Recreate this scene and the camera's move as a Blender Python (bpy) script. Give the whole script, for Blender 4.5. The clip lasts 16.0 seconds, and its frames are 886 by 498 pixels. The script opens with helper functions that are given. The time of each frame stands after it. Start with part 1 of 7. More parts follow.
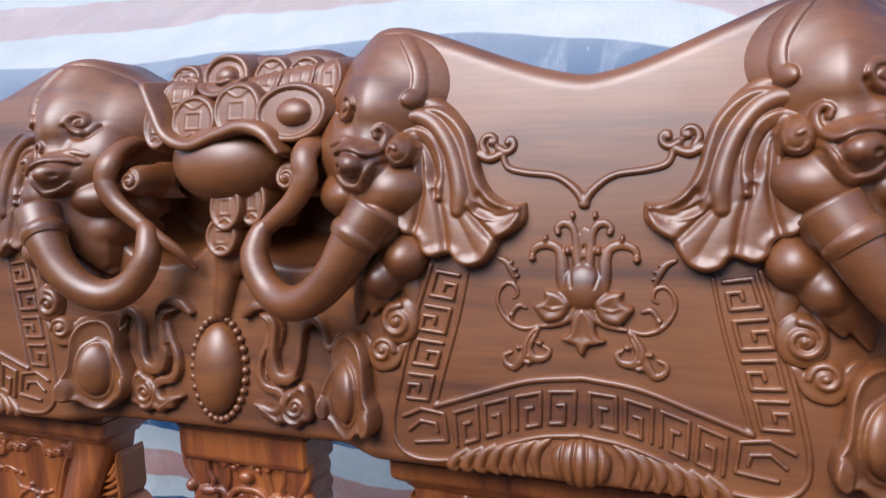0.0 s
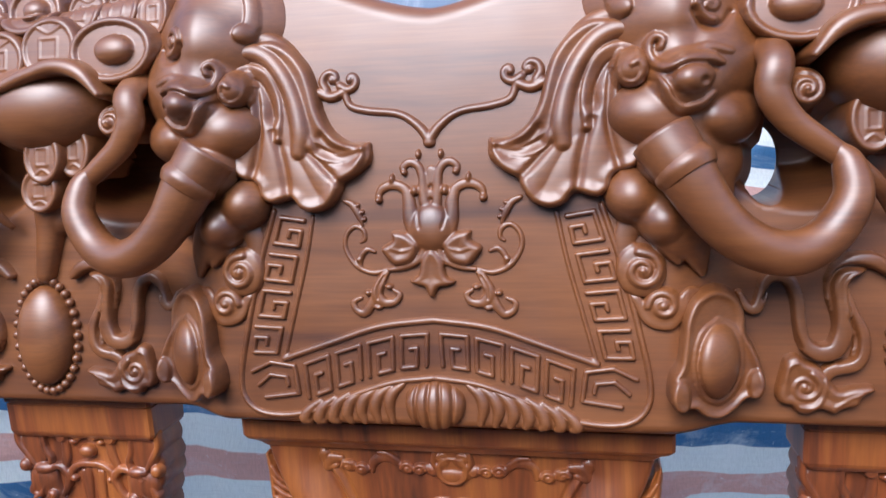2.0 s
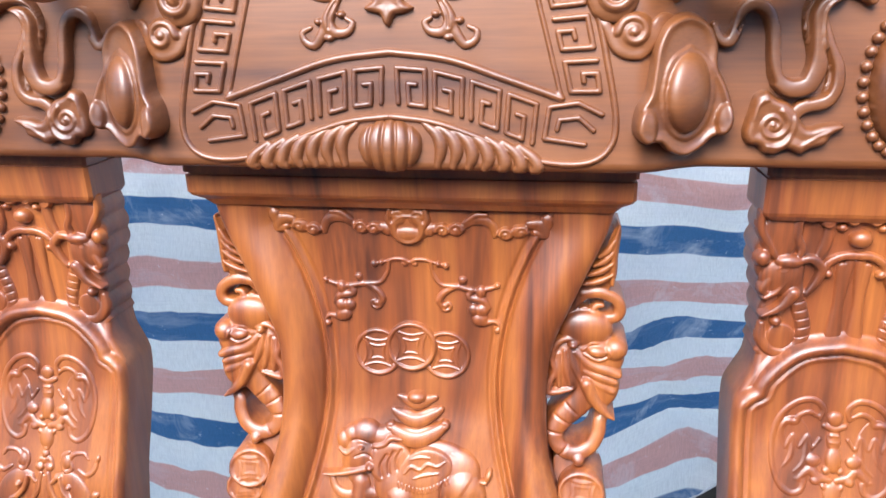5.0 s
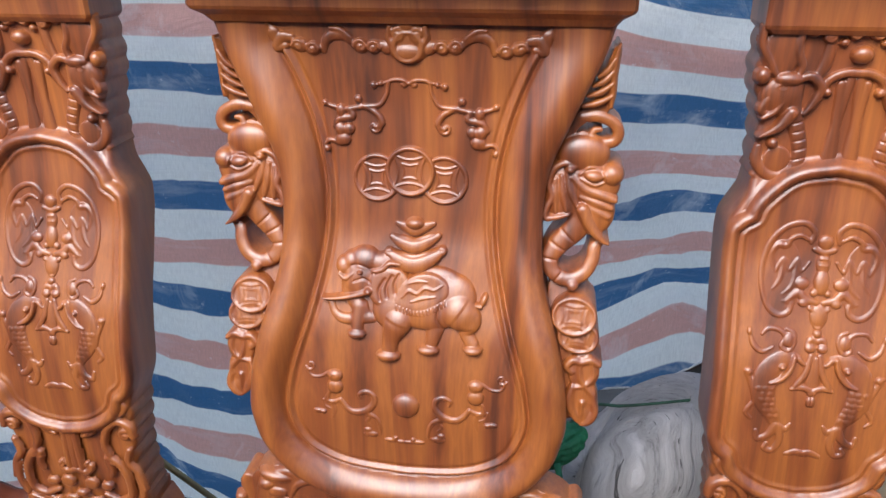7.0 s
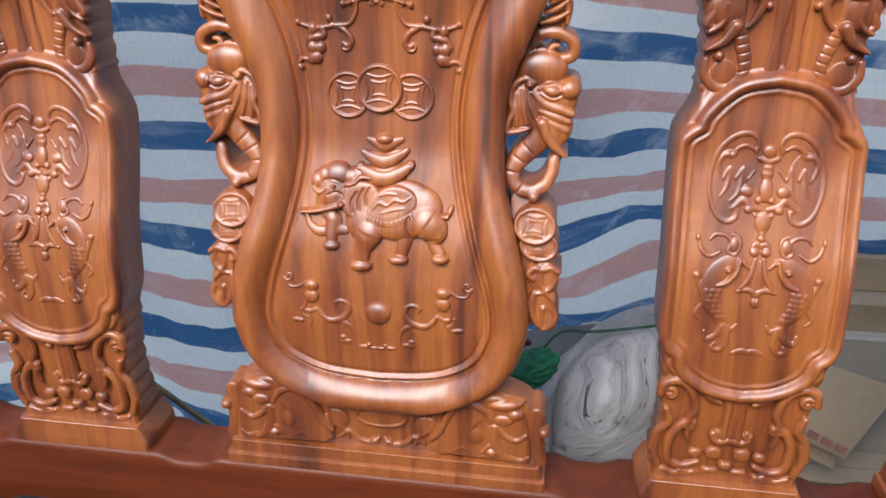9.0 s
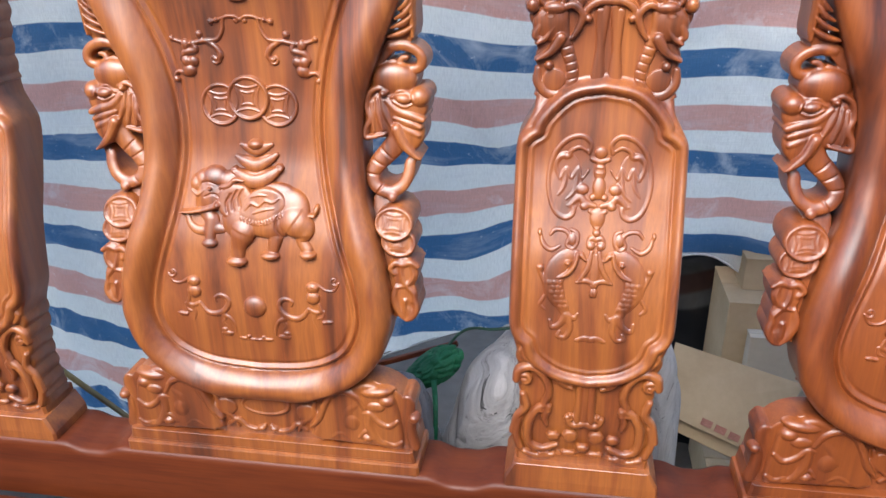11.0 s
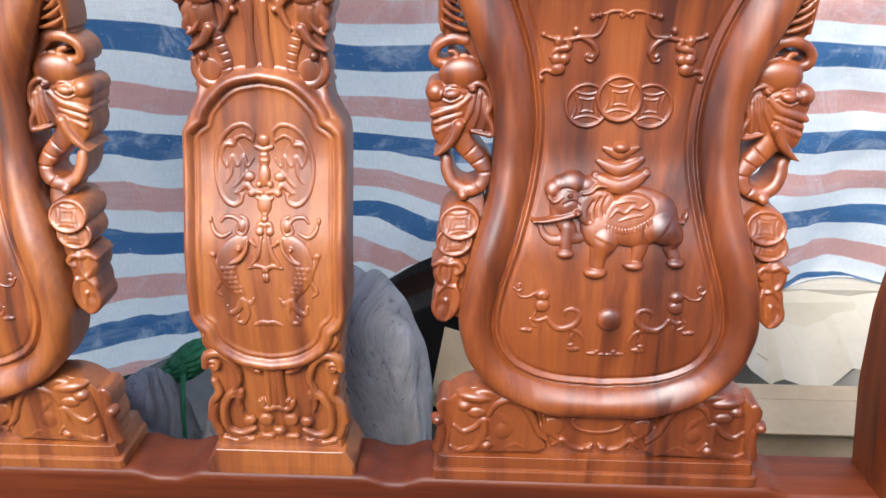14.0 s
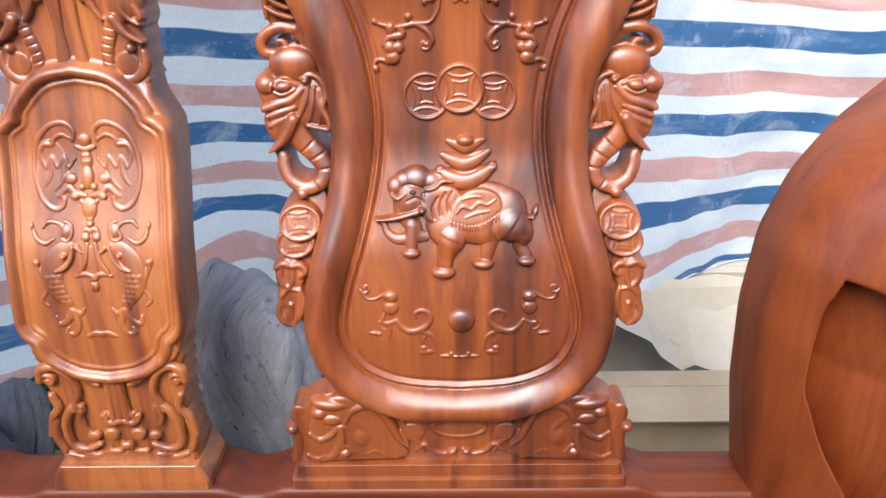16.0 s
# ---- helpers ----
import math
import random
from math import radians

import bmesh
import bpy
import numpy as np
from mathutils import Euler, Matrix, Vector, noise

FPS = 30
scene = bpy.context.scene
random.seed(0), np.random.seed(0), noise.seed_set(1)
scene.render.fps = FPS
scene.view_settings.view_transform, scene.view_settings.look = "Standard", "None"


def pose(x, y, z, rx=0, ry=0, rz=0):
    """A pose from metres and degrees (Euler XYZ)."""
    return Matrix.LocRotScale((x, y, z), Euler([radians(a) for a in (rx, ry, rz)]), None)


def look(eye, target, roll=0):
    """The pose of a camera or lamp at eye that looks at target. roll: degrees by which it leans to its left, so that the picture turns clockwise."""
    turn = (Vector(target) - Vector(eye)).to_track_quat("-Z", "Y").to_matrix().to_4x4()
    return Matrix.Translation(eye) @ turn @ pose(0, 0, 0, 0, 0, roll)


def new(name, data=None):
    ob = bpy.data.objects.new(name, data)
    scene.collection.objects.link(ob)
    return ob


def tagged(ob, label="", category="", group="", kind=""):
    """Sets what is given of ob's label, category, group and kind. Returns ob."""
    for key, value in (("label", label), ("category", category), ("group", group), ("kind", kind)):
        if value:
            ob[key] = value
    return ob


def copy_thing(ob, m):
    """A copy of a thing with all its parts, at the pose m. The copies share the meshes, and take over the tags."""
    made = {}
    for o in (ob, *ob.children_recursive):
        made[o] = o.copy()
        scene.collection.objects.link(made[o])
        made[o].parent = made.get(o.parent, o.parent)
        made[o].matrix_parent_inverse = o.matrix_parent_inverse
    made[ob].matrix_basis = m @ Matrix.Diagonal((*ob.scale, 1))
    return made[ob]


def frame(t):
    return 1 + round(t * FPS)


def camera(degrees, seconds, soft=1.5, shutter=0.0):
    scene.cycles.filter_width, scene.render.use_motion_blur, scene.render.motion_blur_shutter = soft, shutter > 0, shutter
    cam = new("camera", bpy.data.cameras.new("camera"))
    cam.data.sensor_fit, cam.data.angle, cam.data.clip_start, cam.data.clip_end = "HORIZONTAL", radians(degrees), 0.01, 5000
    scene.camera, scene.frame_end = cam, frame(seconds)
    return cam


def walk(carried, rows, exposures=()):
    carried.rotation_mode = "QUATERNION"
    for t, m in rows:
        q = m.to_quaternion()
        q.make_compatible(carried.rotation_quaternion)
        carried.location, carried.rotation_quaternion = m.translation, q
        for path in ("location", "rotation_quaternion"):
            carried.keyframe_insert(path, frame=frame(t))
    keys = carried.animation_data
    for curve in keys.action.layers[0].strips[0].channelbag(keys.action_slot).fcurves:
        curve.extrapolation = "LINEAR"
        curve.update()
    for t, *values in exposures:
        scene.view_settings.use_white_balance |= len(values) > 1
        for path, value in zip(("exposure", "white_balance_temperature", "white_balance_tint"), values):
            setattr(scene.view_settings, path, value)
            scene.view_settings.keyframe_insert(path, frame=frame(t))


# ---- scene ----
cam = camera(61.3, 16.0)
METRES, EYE, TILT, LEAN, TURN = 0.90, 1.3494, -6.0, 1.5, 20.5
ROWS = [
    (0.0, 0.0, 0.0, 0.0, -0.0, 0.0, 0.0),
    (0.5, 0.0068, 0.0038, -0.0009, -2.45, -0.37, 0.08),
    (1.0, 0.0144, 0.0106, -0.0072, -5.31, -1.42, 0.42),
    (1.5, 0.0222, 0.0171, -0.011, -7.52, -2.14, 1.13),
    (2.0, 0.029, 0.0207, -0.0198, -9.39, -2.91, 1.9),
    (2.5, 0.0359, 0.0258, -0.0362, -10.26, -3.92, 1.63),
    (3.0, 0.0357, 0.0314, -0.0577, -10.29, -5.63, 1.54),
    (3.5, 0.0355, 0.0359, -0.0743, -10.8, -6.91, 1.56),
    (6.0, 0.0301, 0.0377, -0.2011, -12.73, -15.29, 0.34),
    (6.5, 0.0268, 0.0245, -0.2285, -12.3, -16.23, 0.02),
    (7.0, 0.0287, 0.009, -0.2461, -11.96, -17.41, -0.09),
    (7.5, 0.0263, -0.0065, -0.267, -11.67, -18.6, -0.49),
    (8.0, 0.0251, -0.0226, -0.2851, -12.45, -19.77, -0.08),
    (10.5, 0.1523, -0.1339, -0.2999, -11.13, -18.52, 0.34),
    (11.0, 0.1987, -0.1625, -0.2951, -11.54, -18.24, 0.62),
    (11.5, 0.2401, -0.187, -0.2934, -12.2, -18.09, 0.96),
    (12.0, 0.2793, -0.2079, -0.2947, -12.86, -18.51, 0.83),
    (12.5, 0.3226, -0.2322, -0.3008, -13.43, -18.79, 0.42),
    (13.0, 0.3715, -0.2476, -0.3058, -14.29, -18.41, 0.25),
    (13.5, 0.418, -0.2534, -0.3081, -16.22, -18.8, 0.24),
    (14.0, 0.4626, -0.2613, -0.3067, -18.25, -18.28, 0.36),
    (14.5, 0.5041, -0.272, -0.3053, -19.25, -19.19, 0.34),
    (15.0, 0.5437, -0.2726, -0.3051, -19.07, -19.22, 1.29),
    (15.5, 0.5815, -0.2679, -0.3089, -20.77, -20.08, 1.27),
    (16.0, 0.6129, -0.2628, -0.3046, -20.74, -19.63, 0.98),
]
walk(cam, [(t, pose(0.1045, -0.5757, EYE, TILT, LEAN, TURN) @ pose(METRES * x, METRES * y, METRES * z, 90 + pitch, roll, yaw)) for t, x, y, z, yaw, pitch, roll in ROWS],
     exposures=((0.0, 0.35, 5900, 12), (1.0, 0.18, 5800, 12), (1.6, 0.4, 5700, 12), (2.5, 0.95, 5700, 12), (3.5, 1.45, 5900, 12), (6.0, 1.3, 6100, 12), (6.6, 0.98, 6200, 12), (7.2, 0.77, 6200, 12), (9.5, 0.84, 6200, 12), (11.5, 1.14, 6300, 12), (13.5, 1.03, 6300, 12), (14.5, 1.3, 6300, 12), (16.0, 1.3, 6300, 12)))

# ---- world, sun, exposure ----
world = bpy.data.worlds.new("sky")
scene.world = world
world.use_nodes = True
sky = world.node_tree.nodes.new("ShaderNodeTexSky")
sky.sky_type, sky.sun_disc = "NISHITA", False
sky.sun_elevation, sky.sun_rotation = radians(43), radians(196)
world.node_tree.links.new(sky.outputs["Color"], world.node_tree.nodes["Background"].inputs["Color"])
world.node_tree.nodes["Background"].inputs["Strength"].default_value = 0.19
sun = new("sun", bpy.data.lights.new("sun", "SUN"))
sun.data.energy, sun.data.angle, sun.data.color = 3.0, radians(40), (1.0, 0.96, 0.90)
sun.matrix_world = look((-0.93, -3.1, 3.95), (0, 0.3, 0.6))


# ---- materials ----
def mat_base(name):
    m = bpy.data.materials.new(name)
    m.use_nodes = True
    nt = m.node_tree
    return m, nt, nt.nodes["Principled BSDF"]


def nd(nt, kind, **vals):
    n = nt.nodes.new(kind)
    for k, v in vals.items():
        n.inputs[k].default_value = v
    return n


def ramp(nt, fac, stops):
    r = nt.nodes.new("ShaderNodeValToRGB")
    while len(r.color_ramp.elements) < len(stops):
        r.color_ramp.elements.new(0.5)
    for e, (p, c) in zip(r.color_ramp.elements, stops):
        e.position, e.color = p, (*c, 1)
    nt.links.new(fac, r.inputs["Fac"])
    return r.outputs["Color"]


def mix(nt, kind, fac, a, b):
    n = nt.nodes.new("ShaderNodeMix")
    n.data_type, n.blend_type = "RGBA", kind
    for sock, v in ((n.inputs["Factor"], fac), (n.inputs[6], a), (n.inputs[7], b)):
        if isinstance(v, (int, float)):
            sock.default_value = v
        elif isinstance(v, tuple):
            sock.default_value = (*v, 1)
        else:
            nt.links.new(v, sock)
    return n.outputs[2]


def mapped(nt, scale, source="Object", loc=(0, 0, 0)):
    tc = nt.nodes.new("ShaderNodeTexCoord")
    mp = nt.nodes.new("ShaderNodeMapping")
    mp.inputs["Scale"].default_value = scale
    mp.inputs["Location"].default_value = loc
    nt.links.new(tc.outputs[source], mp.inputs["Vector"])
    return mp.outputs["Vector"]


def noise_tex(nt, vec, scale, detail=4, rough=0.55, dist=0.0):
    n = nd(nt, "ShaderNodeTexNoise", Scale=scale, Detail=detail, Roughness=rough, Distortion=dist)
    nt.links.new(vec, n.inputs["Vector"])
    return n.outputs["Fac"]


def bumped(nt, bsdf, height, strength, dist=0.001):
    b = nd(nt, "ShaderNodeBump", Strength=strength, Distance=dist)
    nt.links.new(height, b.inputs["Height"])
    nt.links.new(b.outputs["Normal"], bsdf.inputs["Normal"])


def wood(name, light, mid, dark, along="z", rough=0.33, loc=(0, 0, 0), coat=0.30, shine=0.7):
    m, nt, bsdf = mat_base(name)
    sc = {"z": (16, 10, 1.3), "x": (1.1, 9, 14)}[along]
    fine = {"z": (420, 300, 16), "x": (14, 300, 420)}[along]
    bands = noise_tex(nt, mapped(nt, sc, loc=loc), 1.0, 5, 0.62, 0.7)
    col = ramp(nt, bands, [(0.33, dark), (0.43, mid), (0.54, light), (0.63, mid), (0.74, dark)])
    fib = noise_tex(nt, mapped(nt, fine), 1.0, 3, 0.6)
    col = mix(nt, "MULTIPLY", 0.4, col, ramp(nt, fib, [(0.30, (0.55, 0.5, 0.48)), (0.62, (1, 1, 1))]))
    blot = noise_tex(nt, mapped(nt, (7, 7, 7)), 1.0, 3)
    col = mix(nt, "MULTIPLY", 0.5, col, ramp(nt, blot, [(0.3, (0.68, 0.62, 0.6)), (0.65, (1, 1, 1))]))
    nt.links.new(col, bsdf.inputs["Base Color"])
    smear = noise_tex(nt, mapped(nt, (22, 22, 22)), 1.0, 4)
    rr = nd(nt, "ShaderNodeMapRange")
    rr.inputs["To Min"].default_value, rr.inputs["To Max"].default_value = rough - 0.07, rough + 0.12
    nt.links.new(smear, rr.inputs["Value"])
    nt.links.new(rr.outputs["Result"], bsdf.inputs["Roughness"])
    bsdf.inputs["Coat Weight"].default_value = coat
    bsdf.inputs["Coat Roughness"].default_value = 0.42
    bsdf.inputs["Specular IOR Level"].default_value = shine
    bumped(nt, bsdf, fib, 0.05, 0.0005)
    return m


WOOD = wood("oiled_rosewood", (0.43, 0.134, 0.024), (0.275, 0.069, 0.014), (0.072, 0.016, 0.005), rough=0.40, coat=0.50, shine=0.9)
WOOD_RED = wood("red_rosewood", (0.34, 0.088, 0.016), (0.215, 0.048, 0.010), (0.085, 0.018, 0.005), rough=0.37, loc=(3.3, 1.2, 0.4), coat=0.35, shine=0.8)
WOOD_RAIL = wood("rail_rosewood", (0.17, 0.037, 0.009), (0.120, 0.023, 0.006), (0.065, 0.012, 0.004), "x", 0.45, coat=0.0, shine=0.4)
WOOD_ARM = wood("arm_rosewood", (0.28, 0.062, 0.011), (0.205, 0.041, 0.008), (0.11, 0.020, 0.005), rough=0.38, loc=(0.3, 2.2, 1.4), coat=0.05)
WOOD_CREST = wood("brown_rosewood", (0.250, 0.086, 0.022), (0.185, 0.059, 0.014), (0.098, 0.027, 0.008), "x", 0.40, (1.7, 0.3, 0.9), coat=0.10, shine=1.0)


# ---- carving tools: strokes and domes on a plane (u across, v up), raised towards the viewer ----
def curve(pts, step=0.0022):
    """A smooth line through the points: rows of u, v and any further values."""
    p = np.array(pts, float)
    if len(p) < 3:
        n = max(2, int(np.hypot(*(p[1] - p[0])[:2]) / step))
        return p[0] + (p[1] - p[0]) * np.linspace(0, 1, n)[:, None]
    q = np.vstack([2 * p[0] - p[1], p, 2 * p[-1] - p[-2]])
    out = []
    for i in range(1, len(q) - 2):
        n = max(3, int(np.hypot(*(q[i + 1] - q[i])[:2]) / step))
        t = np.linspace(0, 1, n, endpoint=False)[:, None]
        a, b, c, d = q[i - 1:i + 3]
        out.append(0.5 * (2 * b + (c - a) * t + (2 * a - 5 * b + 4 * c - d) * t * t + (3 * b - a - 3 * c + d) * t ** 3))
    return np.vstack(out + [q[-2][None]])


def st(pts, r, h=None, lift=0.0, flat=0.0, step=0.0022):
    """A rounded stroke. r: half widths along it (a number or a row); h: its height over its half width."""
    rs = np.interp(np.linspace(0, 1, len(pts)), np.linspace(0, 1, np.size(r)), np.atleast_1d(r))
    return ("s", curve([(*p, q) for p, q in zip(pts, rs)], step), 1.0 if h is None else h, lift, flat)


def ln(pts, r, h=None, lift=0.0):
    """A stroke with sharp corners."""
    rows = []
    for a, b in zip(pts[:-1], pts[1:]):
        rows += [(*a, r), (*b, r)]
    return ("s", np.array(rows, float), 1.0 if h is None else h, lift, 0)


def el(u, v, ru, rv, h, turn=0, lift=0.0, power=0.4):
    """A dome on an ellipse."""
    return ("e", (u, v, ru, rv, radians(turn)), h, lift, power)


def poly(pts, h, lift=0.0, wide=0.003, rim=0.0):
    """A plate inside a smooth closed outline, rounded at its edge within wide, with a raised rim."""
    p = list(pts)
    c = curve([(*q, 0) for q in p[-2:] + p + p[:2]], 0.004)
    a = np.argmin(np.hypot(*(c[:, :2] - p[0]).T))
    tail = np.hypot(*(c[:, :2] - p[0]).T)
    tail[:len(c) // 2] = 9
    return ("p", c[a:np.argmin(tail)], h, lift, (wide, rim))


def over(*prims):
    """Prims that ride on what was carved before them; those in one unbroken row don't pile up."""
    return [(k.upper() if k != "c" else k, g, h, lift, e) for k, g, h, lift, e in prims]


def cut(pts, r, depth, step=0.0025):
    """A groove."""
    return ("c", curve([(*p, r) for p in pts], step), depth, 0, 0)


def ring(u, v, r, w, h=None, lift=0.0, squash=1.0):
    a = np.linspace(0, 2 * math.pi, 25)
    return ("s", curve([(u + r * math.cos(t), v + squash * r * math.sin(t), w) for t in a]), 1.0 if h is None else h, lift, 0)


def curl(u, v, r, turns, start, w, hand=1, h=None, lift=0.0, inner=0.16):
    """A spiral from its outside at the angle start (degrees) to the middle."""
    n = max(6, int(abs(turns) * 9))
    k = np.linspace(0, 1, n)
    ang = radians(start) + hand * 2 * math.pi * turns * k
    rad = r * (1 - (1 - inner) * k)
    pts = [(u + a * math.cos(t), v + a * math.sin(t)) for a, t in zip(rad, ang)]
    return [st(pts, [w, w * 0.8, w * 0.6], h, lift), el(u, v, w * 0.9, w * 0.9, w * (h or 1), lift=lift)]


def flip(prims, about=0.0):
    """The same prims mirrored across the line u = about."""
    out = []
    for kind, g, a, b, c in prims:
        if kind in "eE":
            out.append((kind, (2 * about - g[0], g[1], g[2], g[3], -g[4]), a, b, c))
        else:
            q = g.copy()
            q[:, 0] = 2 * about - q[:, 0]
            out.append((kind, q, a, b, c))
    return out


def both(prims, about=0.0):
    return prims + flip(prims, about)


def moved(prims, du=0.0, dv=0.0, k=1.0, u0=0.0, v0=0.0):
    out = []
    for kind, g, a, b, c in prims:
        if kind in "eE":
            out.append((kind, (u0 + (g[0] - u0) * k + du, v0 + (g[1] - v0) * k + dv, g[2] * k, g[3] * k, g[4]), a * k, b * k, c))
        else:
            q = g.copy()
            q[:, 0], q[:, 1], q[:, 2] = u0 + (q[:, 0] - u0) * k + du, v0 + (q[:, 1] - v0) * k + dv, q[:, 2] * k
            out.append((kind, q, a * k if kind == "c" else a, b * k, c))
    return out


def extent(prims):
    lo, hi = np.array([9e9, 9e9]), np.array([-9e9, -9e9])
    for kind, g, *_ in prims:
        if kind == "e":
            m = max(g[2], g[3])
            lo, hi = np.minimum(lo, (g[0] - m, g[1] - m)), np.maximum(hi, (g[0] + m, g[1] + m))
        elif kind in "sp":
            m = g[:, 2].max()
            lo, hi = np.minimum(lo, g[:, :2].min(0) - m), np.maximum(hi, g[:, :2].max(0) + m)
    return lo, hi


def blend(a, b, k):
    """The larger of two heights, melted together within k."""
    if k <= 0:
        return np.maximum(a, b)
    h = np.maximum(k - np.abs(a - b), 0) / k
    return np.maximum(a, b) + np.where(np.minimum(a, b) > -0.02, h * h * k / 4, 0)


def raised(prims, U, V, low=-0.004, soft=0.0):
    """Height and outline field of the prims at the grid U, V (regular, rows along v)."""
    H, F, D = np.full(U.shape, low), np.full(U.shape, -0.01), np.zeros(U.shape)
    us, vs = U[0], V[:, 0]

    def window(u0, u1, v0, v1):
        a, b = np.searchsorted(us, (u0, u1))
        c, d = np.searchsorted(vs, (v0, v1))
        return slice(max(c - 1, 0), d + 1), slice(max(a - 1, 0), b + 1)

    under = None
    for kind, g, h, lift, extra in prims:
        rides, kind = kind.isupper(), kind.lower()
        under = (H.copy() if under is None else under) if rides else None
        slope = 2.5 if lift <= 0 else 8
        if kind == "e":
            u, v, ru, rv, t = g
            m = max(ru, rv) + 0.006
            w = window(u - m, u + m, v - m, v + m)
            du, dv = U[w] - u, V[w] - v
            q = np.hypot((du * math.cos(t) + dv * math.sin(t)) / ru, (-du * math.sin(t) + dv * math.cos(t)) / rv)
            f = (1 - q) * min(ru, rv)
            top = h * np.maximum(1 - q * q, 0) ** extra
        elif kind == "p":
            m = 0.006
            w = window(g[:, 0].min() - m, g[:, 0].max() + m, g[:, 1].min() - m, g[:, 1].max() + m)
            u, v = U[w], V[w]
            f, odd = np.full(u.shape, 9.0), np.zeros(u.shape, bool)
            for p, q in zip(g, np.roll(g, -1, 0)):
                e = q - p
                t = np.clip(((u - p[0]) * e[0] + (v - p[1]) * e[1]) / max(e[0] ** 2 + e[1] ** 2, 1e-12), 0, 1)
                f = np.minimum(f, np.hypot(u - p[0] - t * e[0], v - p[1] - t * e[1]))
                if p[1] != q[1]:
                    odd ^= ((p[1] > v) != (q[1] > v)) & (u < p[0] + (v - p[1]) * e[0] / e[1])
            f = np.where(odd, f, -f)
            wide, rim = extra
            top = h * np.sqrt(np.clip(1 - (1 - np.clip(f / wide, 0, 1)) ** 2, 0, 1)) + rim * np.exp(-((f - wide) / wide) ** 2)
        else:
            m = g[:, 2].max() * (2.2 if kind == "c" else 1) + 0.005
            w = window(g[:, 0].min() - m, g[:, 0].max() + m, g[:, 1].min() - m, g[:, 1].max() + m)
            u, v = U[w], V[w]
            f, top = np.full(u.shape, -0.01), np.zeros(u.shape)
            for p, q in zip(g[:-1], g[1:]):
                e = q - p
                t = np.clip(((u - p[0]) * e[0] + (v - p[1]) * e[1]) / max(e[0] ** 2 + e[1] ** 2, 1e-12), 0, 1)
                d = np.hypot(u - p[0] - t * e[0], v - p[1] - t * e[1])
                rr = p[2] + t * e[2]
                if kind == "c":
                    top = np.maximum(top, h * np.exp(-(d / rr) ** 2))
                else:
                    f = np.maximum(f, rr - d)
                    top = np.maximum(top, h * rr * np.maximum(1 - (d / rr) ** 2, 0) ** (extra or 0.5))
        if kind == "c":
            D[w] = np.maximum(D[w], top)
        elif rides:
            H[w] = np.maximum(H[w], under[w] + np.where(f > 0, lift + top, 0))
        else:
            H[w] = blend(H[w], np.where(f > 0, lift + top, np.maximum(lift + f * slope, low)), soft)
            F[w] = np.maximum(F[w], f)
    return H - D, F


def lowered(parent):
    """How far the base of a thing lies from the origin, in y and z."""
    y = z = 0.0
    while parent is not None:
        y, z, parent = y + parent.location.y, z + parent.location.z, parent.parent
    return y, z


def mesh_object(name, verts, faces, material, parent=None, smooth=True, label=""):
    me = bpy.data.meshes.new(name)
    verts = np.array(verts, float)
    verts[:, 1:] -= lowered(parent)
    me.from_pydata(verts if isinstance(verts, list) else verts.tolist(), [], faces if isinstance(faces, list) else faces.tolist())
    me.materials.append(material)
    me.polygons.foreach_set("use_smooth", [smooth] * len(me.polygons))
    me.update()
    ob = new(name, me)
    if parent is not None:
        ob.parent = parent
    if label:
        ob["label"] = label
    return ob


def grid_faces(nr, nc):
    i = np.arange((nr - 1) * nc).reshape(nr - 1, nc)[:, :-1].ravel()
    return np.stack([i, i + 1, i + nc + 1, i + nc], 1)


def relief(name, prims, ground, material, parent, res=0.001, label="", sink=0.0012, gain=1.0, low=-0.004, soft=0.0, roof=None):
    """Low carving that rises out of the face y = ground(u, v)."""
    lo, hi = extent(prims)
    us, vs = np.arange(lo[0] - 0.003, hi[0] + 0.003, res), np.arange(lo[1] - 0.003, hi[1] + 0.003, res)
    U, V = np.meshgrid(us, vs)
    H, F = raised(prims, U, V, low, soft)
    H = np.where(H > 0, H * gain, H)
    co = np.stack([U, ground(U, V) - H, V], -1).reshape(-1, 3)
    fs = grid_faces(*U.shape)
    fs = fs[(H.ravel()[fs] > -sink).any(1)]
    if roof is not None:
        fs = fs[((roof(U) - V).ravel()[fs] > 0.0015).all(1)]
    used, inv = np.unique(fs, return_inverse=True)
    return mesh_object(name, co[used], inv.reshape(-1, 4), material, parent, True, label)


